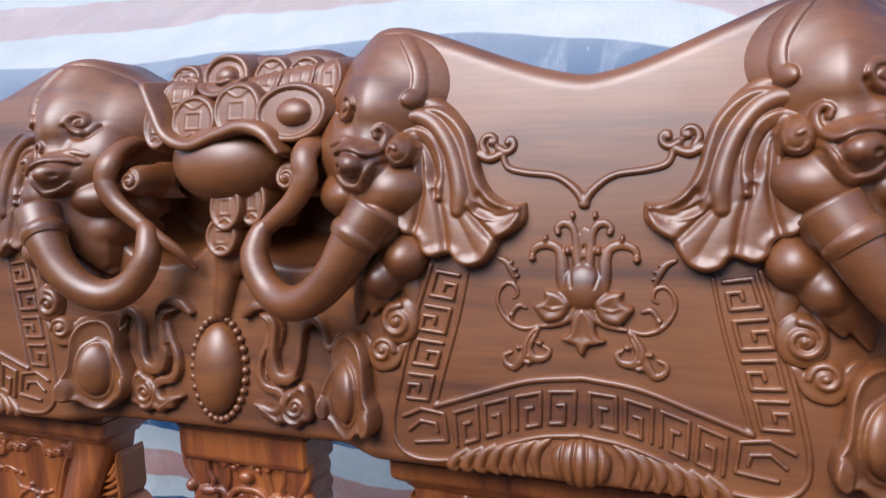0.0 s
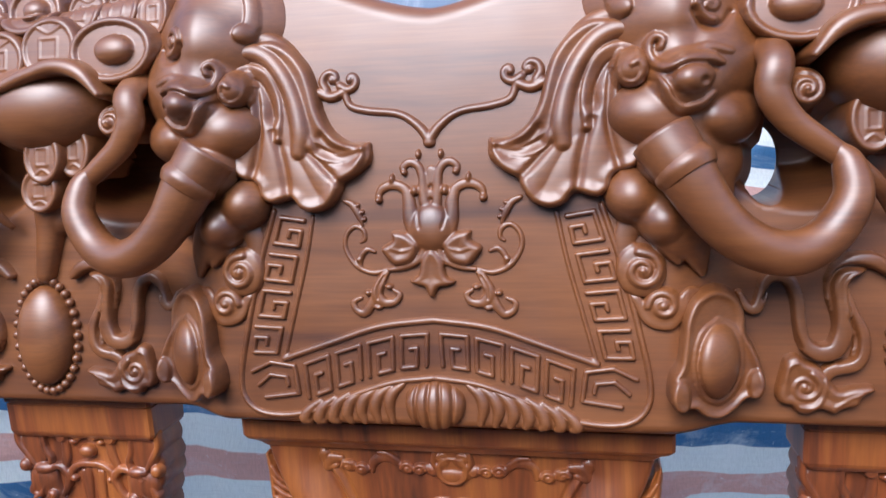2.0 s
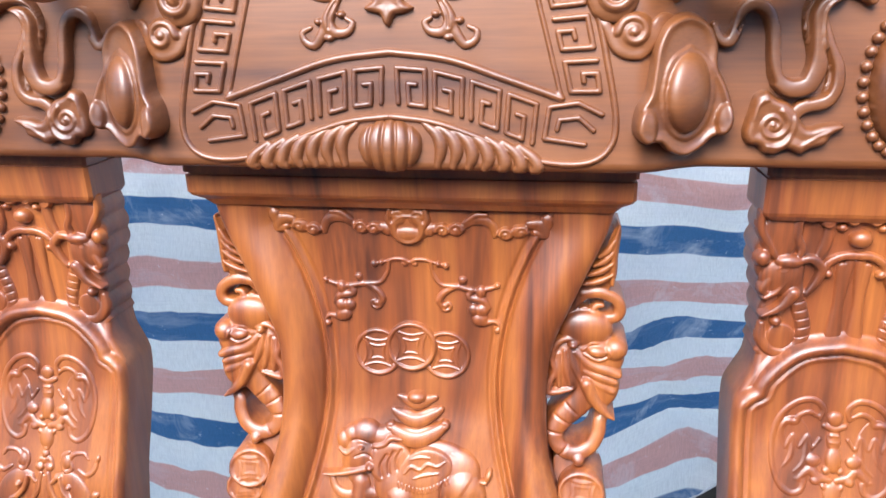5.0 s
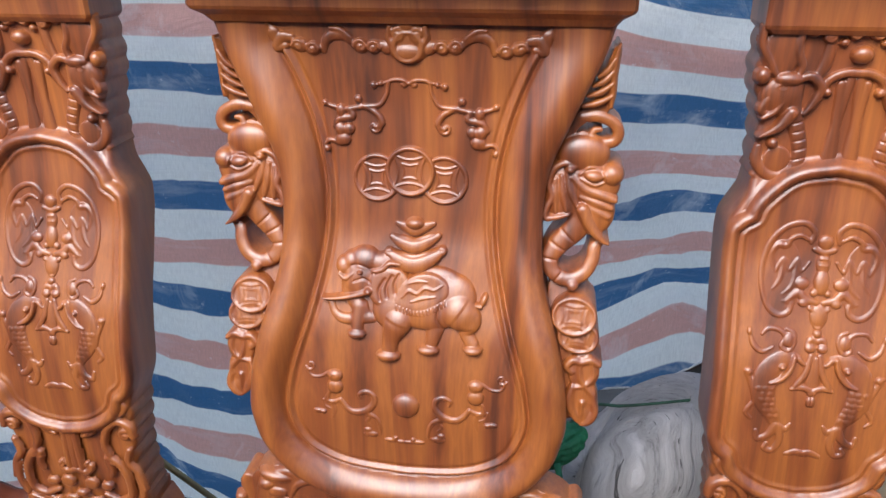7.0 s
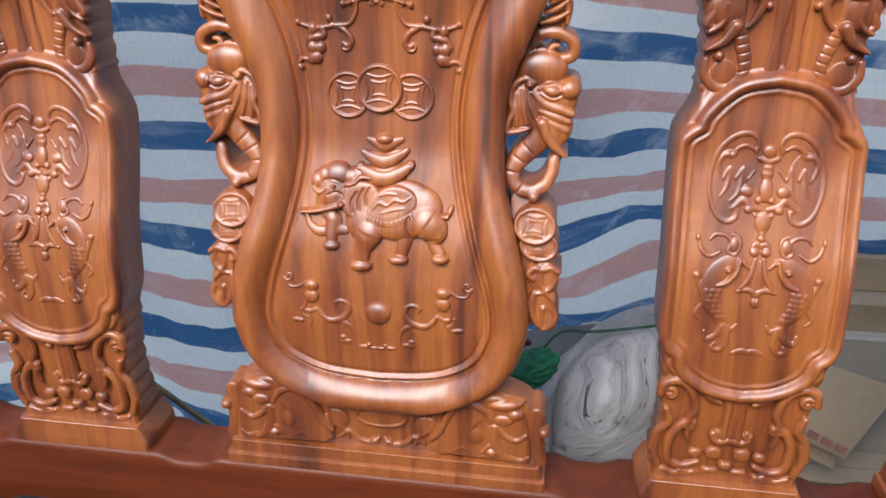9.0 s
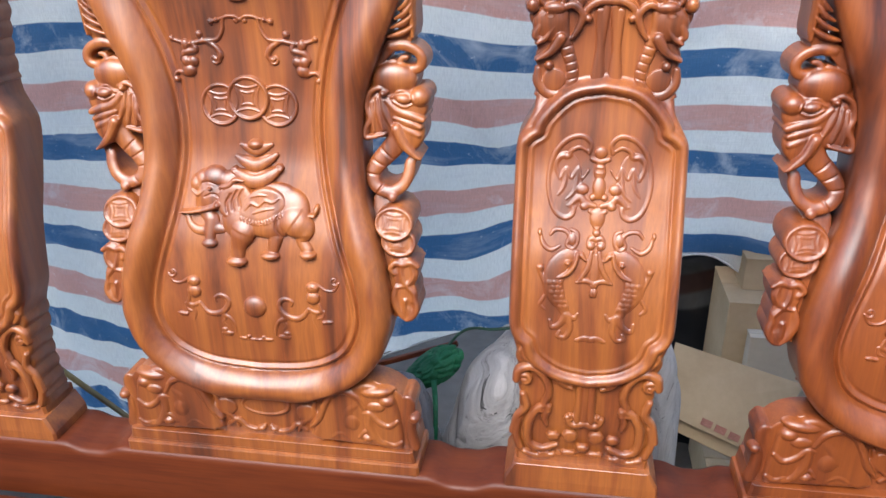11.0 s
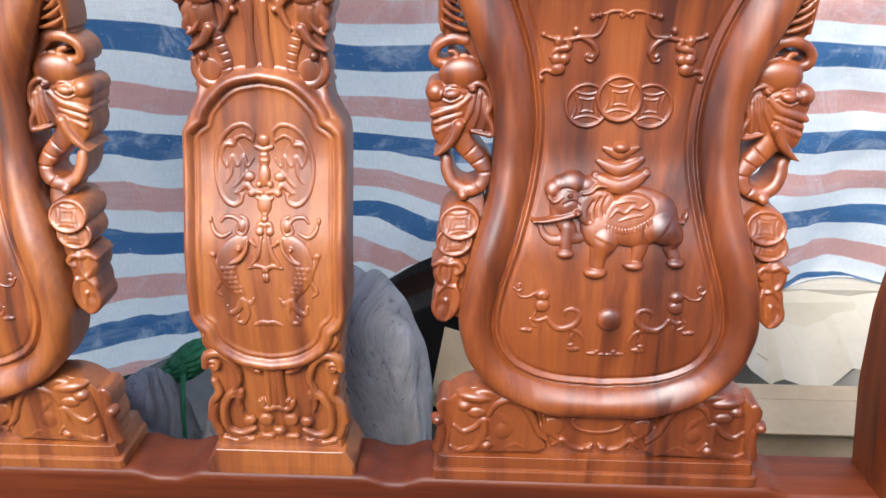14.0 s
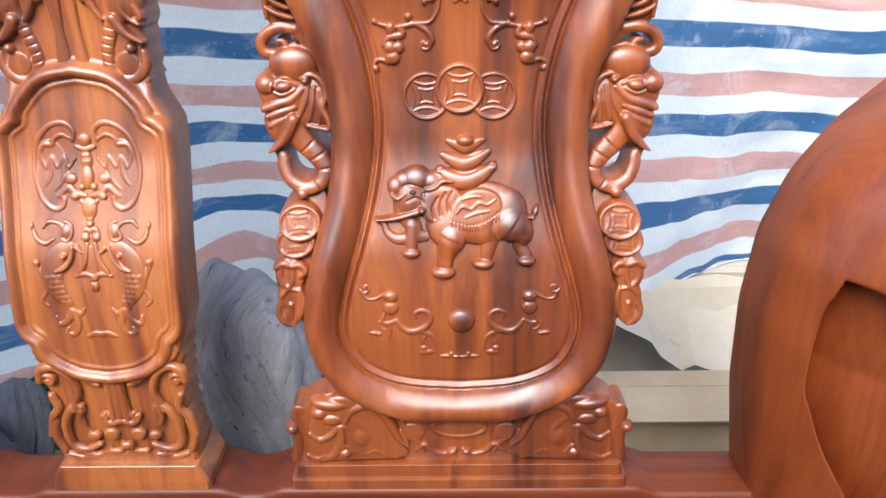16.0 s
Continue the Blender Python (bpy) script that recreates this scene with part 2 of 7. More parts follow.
def carving(name, prims, ground, material, parent, thick=0.03, res=0.0013, label="", holes=(), soft=0.0):
    """A pierced carving: its outline is that of the prims, and it goes back by thick."""
    lo, hi = extent(prims)
    us, vs = np.arange(lo[0] - 0.004, hi[0] + 0.004, res), np.arange(lo[1] - 0.004, hi[1] + 0.004, res)
    U, V = np.meshgrid(us, vs)
    H, F = raised(prims, U, V, 0.0, soft)
    for cu, cv, ru, rv, t in holes:
        du, dv = U - cu, V - cv
        a, b = (du * math.cos(t) + dv * math.sin(t)) / ru, (-du * math.sin(t) + dv * math.cos(t)) / rv
        F = np.minimum(F, (np.hypot(a, b) - 1) * min(ru, rv))
    gv, gu = np.gradient(F, res)
    gg = np.maximum(gu ** 2 + gv ** 2, 0.2)
    near = np.abs(F) < res * 1.2
    U2, V2 = np.where(near & (F < 0), U - F * gu / gg, U), np.where(near & (F < 0), V - F * gv / gg, V)
    H = np.maximum(np.where(F < 0, 0.0, H), 0.0)
    co = np.stack([U2, ground(U2, V2) - H, V2], -1).reshape(-1, 3)
    fs = grid_faces(*U.shape)
    ff = F.ravel()[fs]
    fs = fs[(ff > 0).any(1) & (ff > -res * 1.2).all(1)]
    used, inv = np.unique(fs, return_inverse=True)
    fs, co = inv.reshape(-1, 4), co[used]
    edges = np.concatenate([fs[:, [0, 1]], fs[:, [1, 2]], fs[:, [2, 3]], fs[:, [3, 0]]])
    key = np.sort(edges, 1)
    _, first, count = np.unique(key, axis=0, return_index=True, return_counts=True)
    rim = edges[first[count == 1]]
    rv = np.unique(rim)
    n = len(co)
    front, back = {int(v): n + k for k, v in enumerate(rv)}, {int(v): n + len(rv) + k for k, v in enumerate(rv)}
    wall = co[rv].copy()
    deep = wall.copy()
    deep[:, 1] += thick
    co = np.vstack([co, wall, deep])
    faces = fs.tolist() + [[front[int(b)], front[int(a)], back[int(a)], back[int(b)]] for a, b in rim]
    return mesh_object(name, co, faces, material, parent, True, label)


def table(*pairs):
    """A smooth function through (x, value) pairs."""
    xs = np.array([p[0] for p in pairs], float)
    ys = np.array([p[1] for p in pairs], float)
    fine = np.linspace(xs[0], xs[-1], 400)
    val = np.interp(fine, xs, ys)
    k = np.ones(17) / 17
    val = np.convolve(np.pad(val, 8, "edge"), k, "valid")
    return lambda x: np.interp(x, fine, val)


def slab(name, half, z0, z1, height, front, thick, material, parent, res=0.0016, ns=120, edge=0.004, label="", back_half=None):
    """A standing board: half(z) its half width, front(z) its face, height(u, z, e) the relief, e the way to its side."""
    nz = int((z1 - z0) / res)
    zs = np.linspace(z0, z1, nz)
    s = np.sin(np.linspace(-1, 1, ns) * math.pi / 2 * 0.86) / math.sin(math.pi / 2 * 0.86)
    hw = half(zs)
    U, Z = s[None, :] * hw[:, None], np.repeat(zs[:, None], ns, 1)
    E = hw[:, None] - np.abs(U)
    rnd = edge * (1 - np.sqrt(1 - np.clip(1 - E / edge, 0, 1) ** 2))
    Y = front(Z) - height(U, Z, E) + rnd
    co = [np.stack([U, Y, Z], -1).reshape(-1, 3)]
    faces = grid_faces(nz, ns).tolist()
    n = nz * ns
    for side, col in ((-1, 0), (1, ns - 1)):
        base = n
        yb = front(zs) + thick
        bh = hw if back_half is None else back_half(zs)
        for uu, yy in ((U[:, col], Y[:, col]), (side * bh, yb)):
            co.append(np.stack([uu, yy, zs], -1))
        n += 2 * nz
        for i in range(nz - 1):
            q = [base + i, base + i + 1, base + nz + i + 1, base + nz + i]
            faces.append(q if side < 0 else q[::-1])
    a, b = nz * ns + nz, nz * ns + 3 * nz
    faces += [[a + i, a + i + 1, b + i + 1, b + i] for i in range(nz - 1)]
    top, bot = (nz - 1) * ns, 0
    faces.append([top + k for k in range(ns)] + [b + nz - 1, a + nz - 1])
    faces.append([bot + k for k in range(ns)][::-1] + [a, b])
    return mesh_object(name, np.vstack(co), faces, material, parent, True, label)


def tube(pts, r, n=16, flat=1.0):
    """Verts and faces of a tapered round bar along x, y, z points."""
    rs = np.interp(np.linspace(0, 1, len(pts)), np.linspace(0, 1, np.size(r)), np.atleast_1d(r))
    c = curve3([(*p, q) for p, q in zip(pts, rs)])
    t = np.gradient(c[:, :3], axis=0)
    t /= np.linalg.norm(t, axis=1)[:, None]
    side = np.cross(t, (0.0, 1.0, 0.0))
    side /= np.maximum(np.linalg.norm(side, axis=1), 1e-6)[:, None]
    up = np.cross(side, t)
    a = np.linspace(0, 2 * math.pi, n, endpoint=False)
    v = c[:, None, :3] + c[:, None, 3:4] * (side[:, None] * np.cos(a)[None, :, None] + flat * up[:, None] * np.sin(a)[None, :, None])
    m = len(c)
    faces = [[i * n + k, i * n + (k + 1) % n, (i + 1) * n + (k + 1) % n, (i + 1) * n + k] for i in range(m - 1) for k in range(n)]
    faces += [list(range(n))[::-1], [(m - 1) * n + k for k in range(n)]]
    return v.reshape(-1, 3), faces


def curve3(pts, per=8):
    p = np.array(pts, float)
    q = np.vstack([2 * p[0] - p[1], p, 2 * p[-1] - p[-2]])
    out = []
    for i in range(1, len(q) - 2):
        t = np.linspace(0, 1, per, endpoint=False)[:, None]
        a, b, c, d = q[i - 1:i + 3]
        out.append(0.5 * (2 * b + (c - a) * t + (2 * a - 5 * b + 4 * c - d) * t * t + (3 * b - a - 3 * c + d) * t ** 3))
    return np.vstack(out + [q[-2][None]])


def box_mesh(name, x0, x1, y0, y1, z0, z1, material, parent=None, bevel=0.003, label="", turn=None):
    bm = bmesh.new()
    bmesh.ops.create_cube(bm, size=1)
    for v in bm.verts:
        v.co = ((x0 + x1) / 2 + v.co.x * (x1 - x0), (y0 + y1) / 2 + v.co.y * (y1 - y0), (z0 + z1) / 2 + v.co.z * (z1 - z0))
    if bevel:
        bmesh.ops.bevel(bm, geom=bm.edges[:], offset=bevel, segments=3, profile=0.5, affect="EDGES")
    if turn is not None:
        bmesh.ops.transform(bm, matrix=turn, verts=bm.verts)
    bmesh.ops.translate(bm, vec=(0, -lowered(parent)[0], -lowered(parent)[1]), verts=bm.verts)
    me = bpy.data.meshes.new(name)
    bm.to_mesh(me)
    bm.free()
    me.materials.append(material)
    big = sorted(p.area for p in me.polygons)[-6]
    me.polygons.foreach_set("use_smooth", [p.area < big * 0.999 for p in me.polygons])
    ob = new(name, me)
    if parent is not None:
        ob.parent = parent
    if label:
        ob["label"] = label
    return ob


def empty(name, loc, label, category, group="", kind=""):
    e = new(name)
    e.empty_display_size = 0.05
    e.location = loc
    return tagged(e, label, category, group, kind)


# ---- the place: ground, tarpaulin ----
def plain(name, c0, c1, scale, rough, bump=0.3, dist=0.004, grain=0.6):
    m, nt, bsdf = mat_base(name)
    a = noise_tex(nt, mapped(nt, (scale,) * 3), 1.0, 6, 0.6)
    b = noise_tex(nt, mapped(nt, (scale * 14,) * 3), 1.0, 4, 0.6)
    col = ramp(nt, a, [(0.3, c0), (0.7, c1)])
    col = mix(nt, "MULTIPLY", grain, col, ramp(nt, b, [(0.3, (0.6, 0.6, 0.6)), (0.65, (1, 1, 1))]))
    nt.links.new(col, bsdf.inputs["Base Color"])
    bsdf.inputs["Roughness"].default_value = rough
    bumped(nt, bsdf, b, bump, dist)
    return m


GROUND = plain("yard_earth", (0.075, 0.068, 0.058), (0.13, 0.118, 0.10), 1.6, 0.85)
ground = mesh_object("ground", [(-600, -600, 0), (600, -600, 0), (600, 600, 0), (-600, 600, 0)], [[0, 1, 2, 3]], GROUND, None, False)
tagged(ground, "bare dark trodden earth yard under the bench", "ground", kind="structure")


def tarp_material():
    """Woven stripes of blue, white and faded red; the stripes run along the cloth's own length."""
    m, nt, bsdf = mat_base("striped_tarpaulin")
    uv = nt.nodes.new("ShaderNodeUVMap")
    sep = nt.nodes.new("ShaderNodeSeparateXYZ")
    nt.links.new(uv.outputs["UV"], sep.inputs["Vector"])
    wob = noise_tex(nt, mapped(nt, (3, 260, 1), "UV"), 1.0, 2)
    add = nd(nt, "ShaderNodeMath")
    add.operation = "MULTIPLY_ADD"
    add.inputs[1].default_value = 0.012
    nt.links.new(wob, add.inputs[0])
    nt.links.new(sep.outputs["Y"], add.inputs[2])
    fr = nd(nt, "ShaderNodeMath")
    fr.operation = "FRACT"
    nt.links.new(add.outputs[0], fr.inputs[0])
    blue, white, red = (0.065, 0.175, 0.335), (0.93, 0.94, 0.88), (0.78, 0.43, 0.36)
    r = nt.nodes.new("ShaderNodeValToRGB")
    r.color_ramp.interpolation = "LINEAR"
    stops = [(0.0, white), (0.010, blue), (0.255, blue), (0.265, white), (0.470, white), (0.482, red), (0.725, red), (0.737, white)]
    while len(r.color_ramp.elements) < len(stops):
        r.color_ramp.elements.new(0.5)
    for e, (p, c) in zip(r.color_ramp.elements, stops):
        e.position, e.color = p, (*c, 1)
    nt.links.new(fr.outputs[0], r.inputs["Fac"])
    thr = noise_tex(nt, mapped(nt, (9, 330, 1), "UV"), 1.0, 3, 0.7)
    thr2 = noise_tex(nt, mapped(nt, (420, 12, 1), "UV"), 1.0, 3, 0.7)
    col = mix(nt, "MULTIPLY", 0.5, r.outputs["Color"], ramp(nt, thr, [(0.28, (0.72, 0.72, 0.74)), (0.6, (1, 1, 1))]))
    col = mix(nt, "MULTIPLY", 0.45, col, ramp(nt, thr2, [(0.3, (0.70, 0.70, 0.70)), (0.6, (1, 1, 1))]))
    worn = noise_tex(nt, mapped(nt, (5, 4, 1), "UV"), 1.0, 5, 0.65)
    col = mix(nt, "MIX", ramp(nt, worn, [(0.52, (0, 0, 0)), (0.80, (0.4, 0.4, 0.4))]), col, (0.80, 0.81, 0.82))
    rub = noise_tex(nt, mapped(nt, (7, 1.1, 1), "UV", (0, 0, 3)), 1.0, 5, 0.7, 1.5)
    col = mix(nt, "MIX", ramp(nt, rub, [(0.54, (0, 0, 0)), (0.68, (0.38, 0.38, 0.38))]), col, (0.90, 0.90, 0.88))
    speck = noise_tex(nt, mapped(nt, (70, 13, 1), "UV"), 1.0, 4, 0.7)
    col = mix(nt, "MIX", ramp(nt, speck, [(0.64, (0, 0, 0)), (0.72, (0.55, 0.55, 0.55))]), col, (0.92, 0.92, 0.92))
    # bright sunlight on the sheet's top, painted as a pale mix that grows with height
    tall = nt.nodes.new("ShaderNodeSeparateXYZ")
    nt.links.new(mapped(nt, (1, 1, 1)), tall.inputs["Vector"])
    top_glare = ramp(nt, tall.outputs["Z"], [(0.0, (0, 0, 0)), (1.0, (0.45, 0.45, 0.45))])
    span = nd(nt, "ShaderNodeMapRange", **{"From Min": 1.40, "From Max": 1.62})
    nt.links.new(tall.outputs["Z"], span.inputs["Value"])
    top_glare.node.inputs["Fac"].default_value = 0
    nt.links.new(span.outputs["Result"], top_glare.node.inputs["Fac"])
    col = mix(nt, "MIX", top_glare, col, (0.95, 0.93, 0.91))
    nt.links.new(col, bsdf.inputs["Base Color"])
    bsdf.inputs["Roughness"].default_value = 0.28
    w = nd(nt, "ShaderNodeMath")
    w.operation = "ADD"
    nt.links.new(thr, w.inputs[0])
    nt.links.new(thr2, w.inputs[1])
    crease = noise_tex(nt, mapped(nt, (9, 3.2, 1), "UV", (2, 1, 0)), 1.0, 5, 0.62, 1.8)
    lay = nd(nt, "ShaderNodeMath")
    lay.operation = "MULTIPLY_ADD"
    lay.inputs[1].default_value = 7.0
    nt.links.new(crease, lay.inputs[0])
    nt.links.new(w.outputs[0], lay.inputs[2])
    bumped(nt, bsdf, lay.outputs[0], 0.45, 0.0018)
    tr = nt.nodes.new("ShaderNodeBsdfTranslucent")
    nt.links.new(col, tr.inputs["Color"])
    ms = nt.nodes.new("ShaderNodeMixShader")
    ms.inputs["Fac"].default_value = 0.50
    nt.links.new(bsdf.outputs[0], ms.inputs[1])
    nt.links.new(tr.outputs[0], ms.inputs[2])
    nt.links.new(ms.outputs[0], nt.nodes["Material Output"].inputs["Surface"])
    return m


def tarpaulin():
    """A sheet hung behind the bench, sagging in folds; its lower hem climbs towards the stacked boxes."""
    nx, nz = 260, 200
    hem = table((-2.2, 0.02), (-0.7, 0.02), (-0.35, 0.12), (-0.05, 0.262), (0.05, 0.308), (0.13, 0.338), (0.30, 0.405), (0.443, 0.455), (0.497, 0.487), (0.538, 0.525), (0.62, 0.512), (0.78, 0.38), (0.90, 0.338), (1.1, 0.338), (1.4, 0.34), (2.6, 0.34))
    far = table((-2.2, 0.0), (0.1, 0.0), (0.6, 0.10), (1.4, 0.24), (2.6, 0.3))
    first = table((-2.2, 0.91), (-0.5, 0.905), (0.2, 0.905), (0.5, 0.865), (1.1, 0.845), (2.6, 0.84))
    period = table((-2.2, 0.195), (-0.3, 0.192), (0.1, 0.182), (0.35, 0.160), (0.6, 0.168), (1.1, 0.172), (2.6, 0.17))
    xs = np.linspace(-2.2, 2.6, nx)
    co, uv = [], []
    for j in range(nz):
        k = j / (nz - 1)
        for x in xs:
            z = float(hem(x)) + (2.05 - float(hem(x))) * k
            low = max(0.0, 1 - (z - float(hem(x))) / 0.5)
            y = 0.52 + 0.022 * math.sin(5.1 * x + 1.7 * z) + 0.016 * math.sin(11 * x - 6 * z + 1) + 0.010 * math.sin(3.3 * z + 23 * x * 0.4)
            y += 0.05 * low * math.sin(9 * x + 2.2) + 0.03 * noise.noise((x * 3.1, z * 3.1, 4.2)) + 0.016 * noise.noise((x * 9, z * 14, 1.1)) + 0.014 * noise.noise((x * 16 + z * 9, z * 5 - x * 3, 6.1)) + 0.006 * noise.noise((x * 30 - z * 14, z * 12, 3.1))
            fold = (x - 0.12) * 0.72 + (z - 0.86) * 0.69
            y -= 0.035 * math.exp(-(fold / 0.028) ** 2) * math.exp(-(((x - 0.24) * 0.69 - (z - 0.74) * 0.72) / 0.16) ** 2)
            y += float(far(x)) + 0.25 * max(0.0, z - 1.22) + 1.1 * max(0.0, z - 1.42)
            sag = 0.010 * math.sin(4.6 * x + 0.4) + 0.020 * noise.noise((x * 2.4, z * 3.2, 0.3)) + 0.010 * noise.noise((x * 6.0, z * 5.0, 2.3))
            if 0.15 < x < 0.55:
                sag -= 0.045 * math.sin((x - 0.15) / 0.4 * math.pi) ** 2 * max(0.0, 1 - abs(z - 0.58) / 0.22)
            sag -= 0.024 * math.exp(-((x - 0.08) / 0.14) ** 2) * max(0.0, 1 - abs(z - 0.40) / 0.25)
            sag -= 0.026 * math.exp(-((x - 0.38) / 0.12) ** 2) * max(0.0, 1 - abs(z - 0.46) / 0.20)
            co.append((x, y, z))
            up = min(max((z - 1.15) / 0.2, 0.0), 1.0)
            sag *= 1 - 0.75 * up
            zz = z + 0.052 * up * up * (3 - 2 * up) - 0.60 * max(0.0, z - 1.35)
            zz += 0.06 * math.exp(-((x - 0.36) / 0.2) ** 2) * math.exp(-((z - 1.27) / 0.09) ** 2)
            uv.append((x, (zz + sag - float(first(x))) / float(period(x)) + 0.13))
    fs = grid_faces(nz, nx)
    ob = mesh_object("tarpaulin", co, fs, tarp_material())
    v, f = tube([co[i] for i in range(0, nx, 4)], 0.0022, 8)
    mesh_object("hem", v, f, plain("hem_cord", (0.5, 0.52, 0.53), (0.7, 0.72, 0.72), 20, 0.7), ob, True, "rolled white hem")
    layer = ob.data.uv_layers.new(name="UVMap")
    layer.data.foreach_set("uv", np.array(uv)[fs.ravel()].ravel())
    return tagged(ob, "blue, white and faded red striped woven tarpaulin hung in folds", "tarpaulin")


tarpaulin()
WALL = plain("weathered_plaster", (0.13, 0.12, 0.10), (0.22, 0.20, 0.17), 1.3, 0.9)
# added out of view: blocks low sky and sun, so the bench darkens downwards
tagged(box_mesh("unseen_wall", -7, 7, -2.1, -1.9, 0, 2.0, WALL, None, 0.02), "plain unseen wall added behind the camera to block low light", "wall", kind="structure")

# ---- the bench ----
FACE = table((0.48, 0.004), (0.60, 0.003), (0.68, 0.005), (0.73, 0.013), (0.77, 0.022), (0.81, 0.038), (0.86, 0.055), (0.92, 0.064), (0.98, 0.066), (1.04, 0.062), (1.10, 0.058))
SPACING = 0.725
bench = empty("bench", (0, 0.1, 0.0), "carved rosewood bench with a high pierced back and scroll arms", "bench")

# base rail with a shallow wave between the uprights, and the seat
def rail():
    xs = np.linspace(-1.06, 1.06, 500)
    near = np.min(np.abs(xs[:, None] - np.array([-0.725, -0.367, 0, 0.367, 0.725])) - np.array([0.192, 0.094, 0.192, 0.094, 0.192]), axis=1)
    dip = np.where(near > 0, 0.009 * np.clip(near / 0.03, 0, 1) ** 2 * (3 - 2 * np.clip(near / 0.03, 0, 1)), 0)
    top = 0.495 - dip
    sect = [(-0.010, -0.090), (-0.012, -0.065), (-0.011, -0.010), (-0.0105, -0.005), (-0.008, -0.0015), (-0.004, 0), (0.058, 0), (0.066, -0.005), (0.068, -0.075)]
    co = [(x, y, t + dz) for x, t in zip(xs, top) for y, dz in sect]
    n = len(sect)
    fs = [[i * n + k, (i + 1) * n + k, (i + 1) * n + k + 1, i * n + k + 1] for i in range(len(xs) - 1) for k in range(n - 1)]
    mesh_object("rail", co, [f[::-1] for f in fs], WOOD_RAIL, bench, True, "smooth red-brown bottom rail of the back")


rail()
box_mesh("seat", -1.06, 1.06, -0.62, -0.02, 0.375, 0.412, WOOD_RAIL, bench, 0.008, "polished red-brown wooden seat")
box_mesh("apron", -1.04, 1.04, -0.60, -0.56, 0.10, 0.374, WOOD_RAIL, bench, 0.006)
for x in (-1.0, 1.0):
    for y in (-0.54, 0.02):
        box_mesh("leg", x - 0.05, x + 0.05, y - 0.05, y + 0.05, 0.0, 0.374, WOOD_RAIL, bench, 0.01)


def flare(name, steps, back, material, parent):
    """A moulded block: rows of half width, front and height, with square back."""
    co = []
    for hw, y, z in steps:
        co += [(-hw, back, z), (-hw, y + 0.003, z), (-hw + 0.003, y, z), (hw - 0.003, y, z), (hw, y + 0.003, z), (hw, back, z)]
    n = 6
    fs = [[i * n + k, i * n + (k + 1) % n, (i + 1) * n + (k + 1) % n, (i + 1) * n + k] for i in range(len(steps) - 1) for k in range(n)]
    fs += [list(range(n))[::-1], [(len(steps) - 1) * n + k for k in range(n)]]
    return mesh_object(name, co, fs, material, parent, False)


# ---- vase-shaped panel ----
V_OUT = table((0.582, 0.02), (0.586, 0.052), (0.594, 0.080), (0.607, 0.107), (0.625, 0.129), (0.652, 0.147), (0.69, 0.156), (0.725, 0.153), (0.754, 0.147), (0.776, 0.141), (0.798, 0.134), (0.813, 0.129), (0.834, 0.125), (0.861, 0.1228), (0.888, 0.1225), (0.915, 0.1245), (0.936, 0.130), (0.952, 0.137), (0.972, 0.145), (0.998, 0.156), (1.023, 0.167), (1.058, 0.177))
V_IN = [(0.0, 0.618), (0.05, 0.622), (0.082, 0.632), (0.106, 0.650), (0.120, 0.685), (0.116, 0.725), (0.098, 0.785), (0.086, 0.835), (0.081, 0.880), (0.083, 0.920), (0.092, 0.965), (0.106, 1.005), (0.119, 1.032)]


def far_from(line, U, V):
    d = np.full(U.shape, 9.0)
    for p, q in zip(line[:-1], line[1:]):
        e = q - p
        t = np.clip(((U - p[0]) * e[0] + (V - p[1]) * e[1]) / (e[0] ** 2 + e[1] ** 2), 0, 1)
        d = np.minimum(d, np.hypot(U - p[0] - t * e[0], V - p[1] - t * e[1]))
    return d


def vase_panel(x, label, wood_mat):
    vase = empty("vase_panel", (x, 0.03, 0.493), label, "back panel", "vase panels of the bench back")
    line = curve(V_IN, 0.008)[:, :2]

    def height(U, Z, E):
        A = np.abs(U)
        k = int(np.argmax(line[:, 0]))
        inner = np.interp(Z, line[k:, 1], line[k:, 0], left=line[k, 0], right=line[-1, 0] + 0.004)
        inside = (A < inner) & (Z > np.interp(A, line[:k + 1, 0], line[:k + 1, 1]))
        d = far_from(line, A, Z)
        # the belly's rim closes along the bottom as well
        e = np.minimum(E, (Z - 0.582) + np.maximum(A - 0.02, 0) ** 2 * 3)
        w = d / np.maximum(d + np.maximum(e, 1e-4), 1e-4)
        border = 0.018 * np.clip(np.sin(math.pi * np.clip(w * 0.90, 0, 1)), 0, 1) ** 0.8
        sd = np.where(inside, d, -d)
        bead = 0.0030 * np.exp(-((sd - 0.0046) / 0.0022) ** 2) - 0.0024 * np.exp(-((sd - 0.0002) / 0.0018) ** 2) - 0.0018 * np.exp(-((sd - 0.0098) / 0.0020) ** 2)
        fade = np.clip((1.035 - Z) / 0.012, 0, 1)
        rise = np.clip((Z - 0.965) / 0.085, 0, 1)
        return bead * fade + np.where(inside, 0, border * (1 - 0.72 * rise * rise * (3 - 2 * rise)))

    slab("body", V_OUT, 0.582, 1.058, height, FACE, 0.042, wood_mat, vase, 0.0014, 250, 0.006)
    # flared mouth under the crest
    flare("mouth", [(0.173, 0.054, 1.050), (0.178, 0.049, 1.056), (0.186, 0.042, 1.061), (0.188, 0.040, 1.064), (0.188, 0.039, 1.079), (0.186, 0.041, 1.0795), (0.186, 0.041, 1.0815), (0.189, 0.038, 1.082), (0.189, 0.038, 1.094)], 0.112, wood_mat, vase)
    return vase



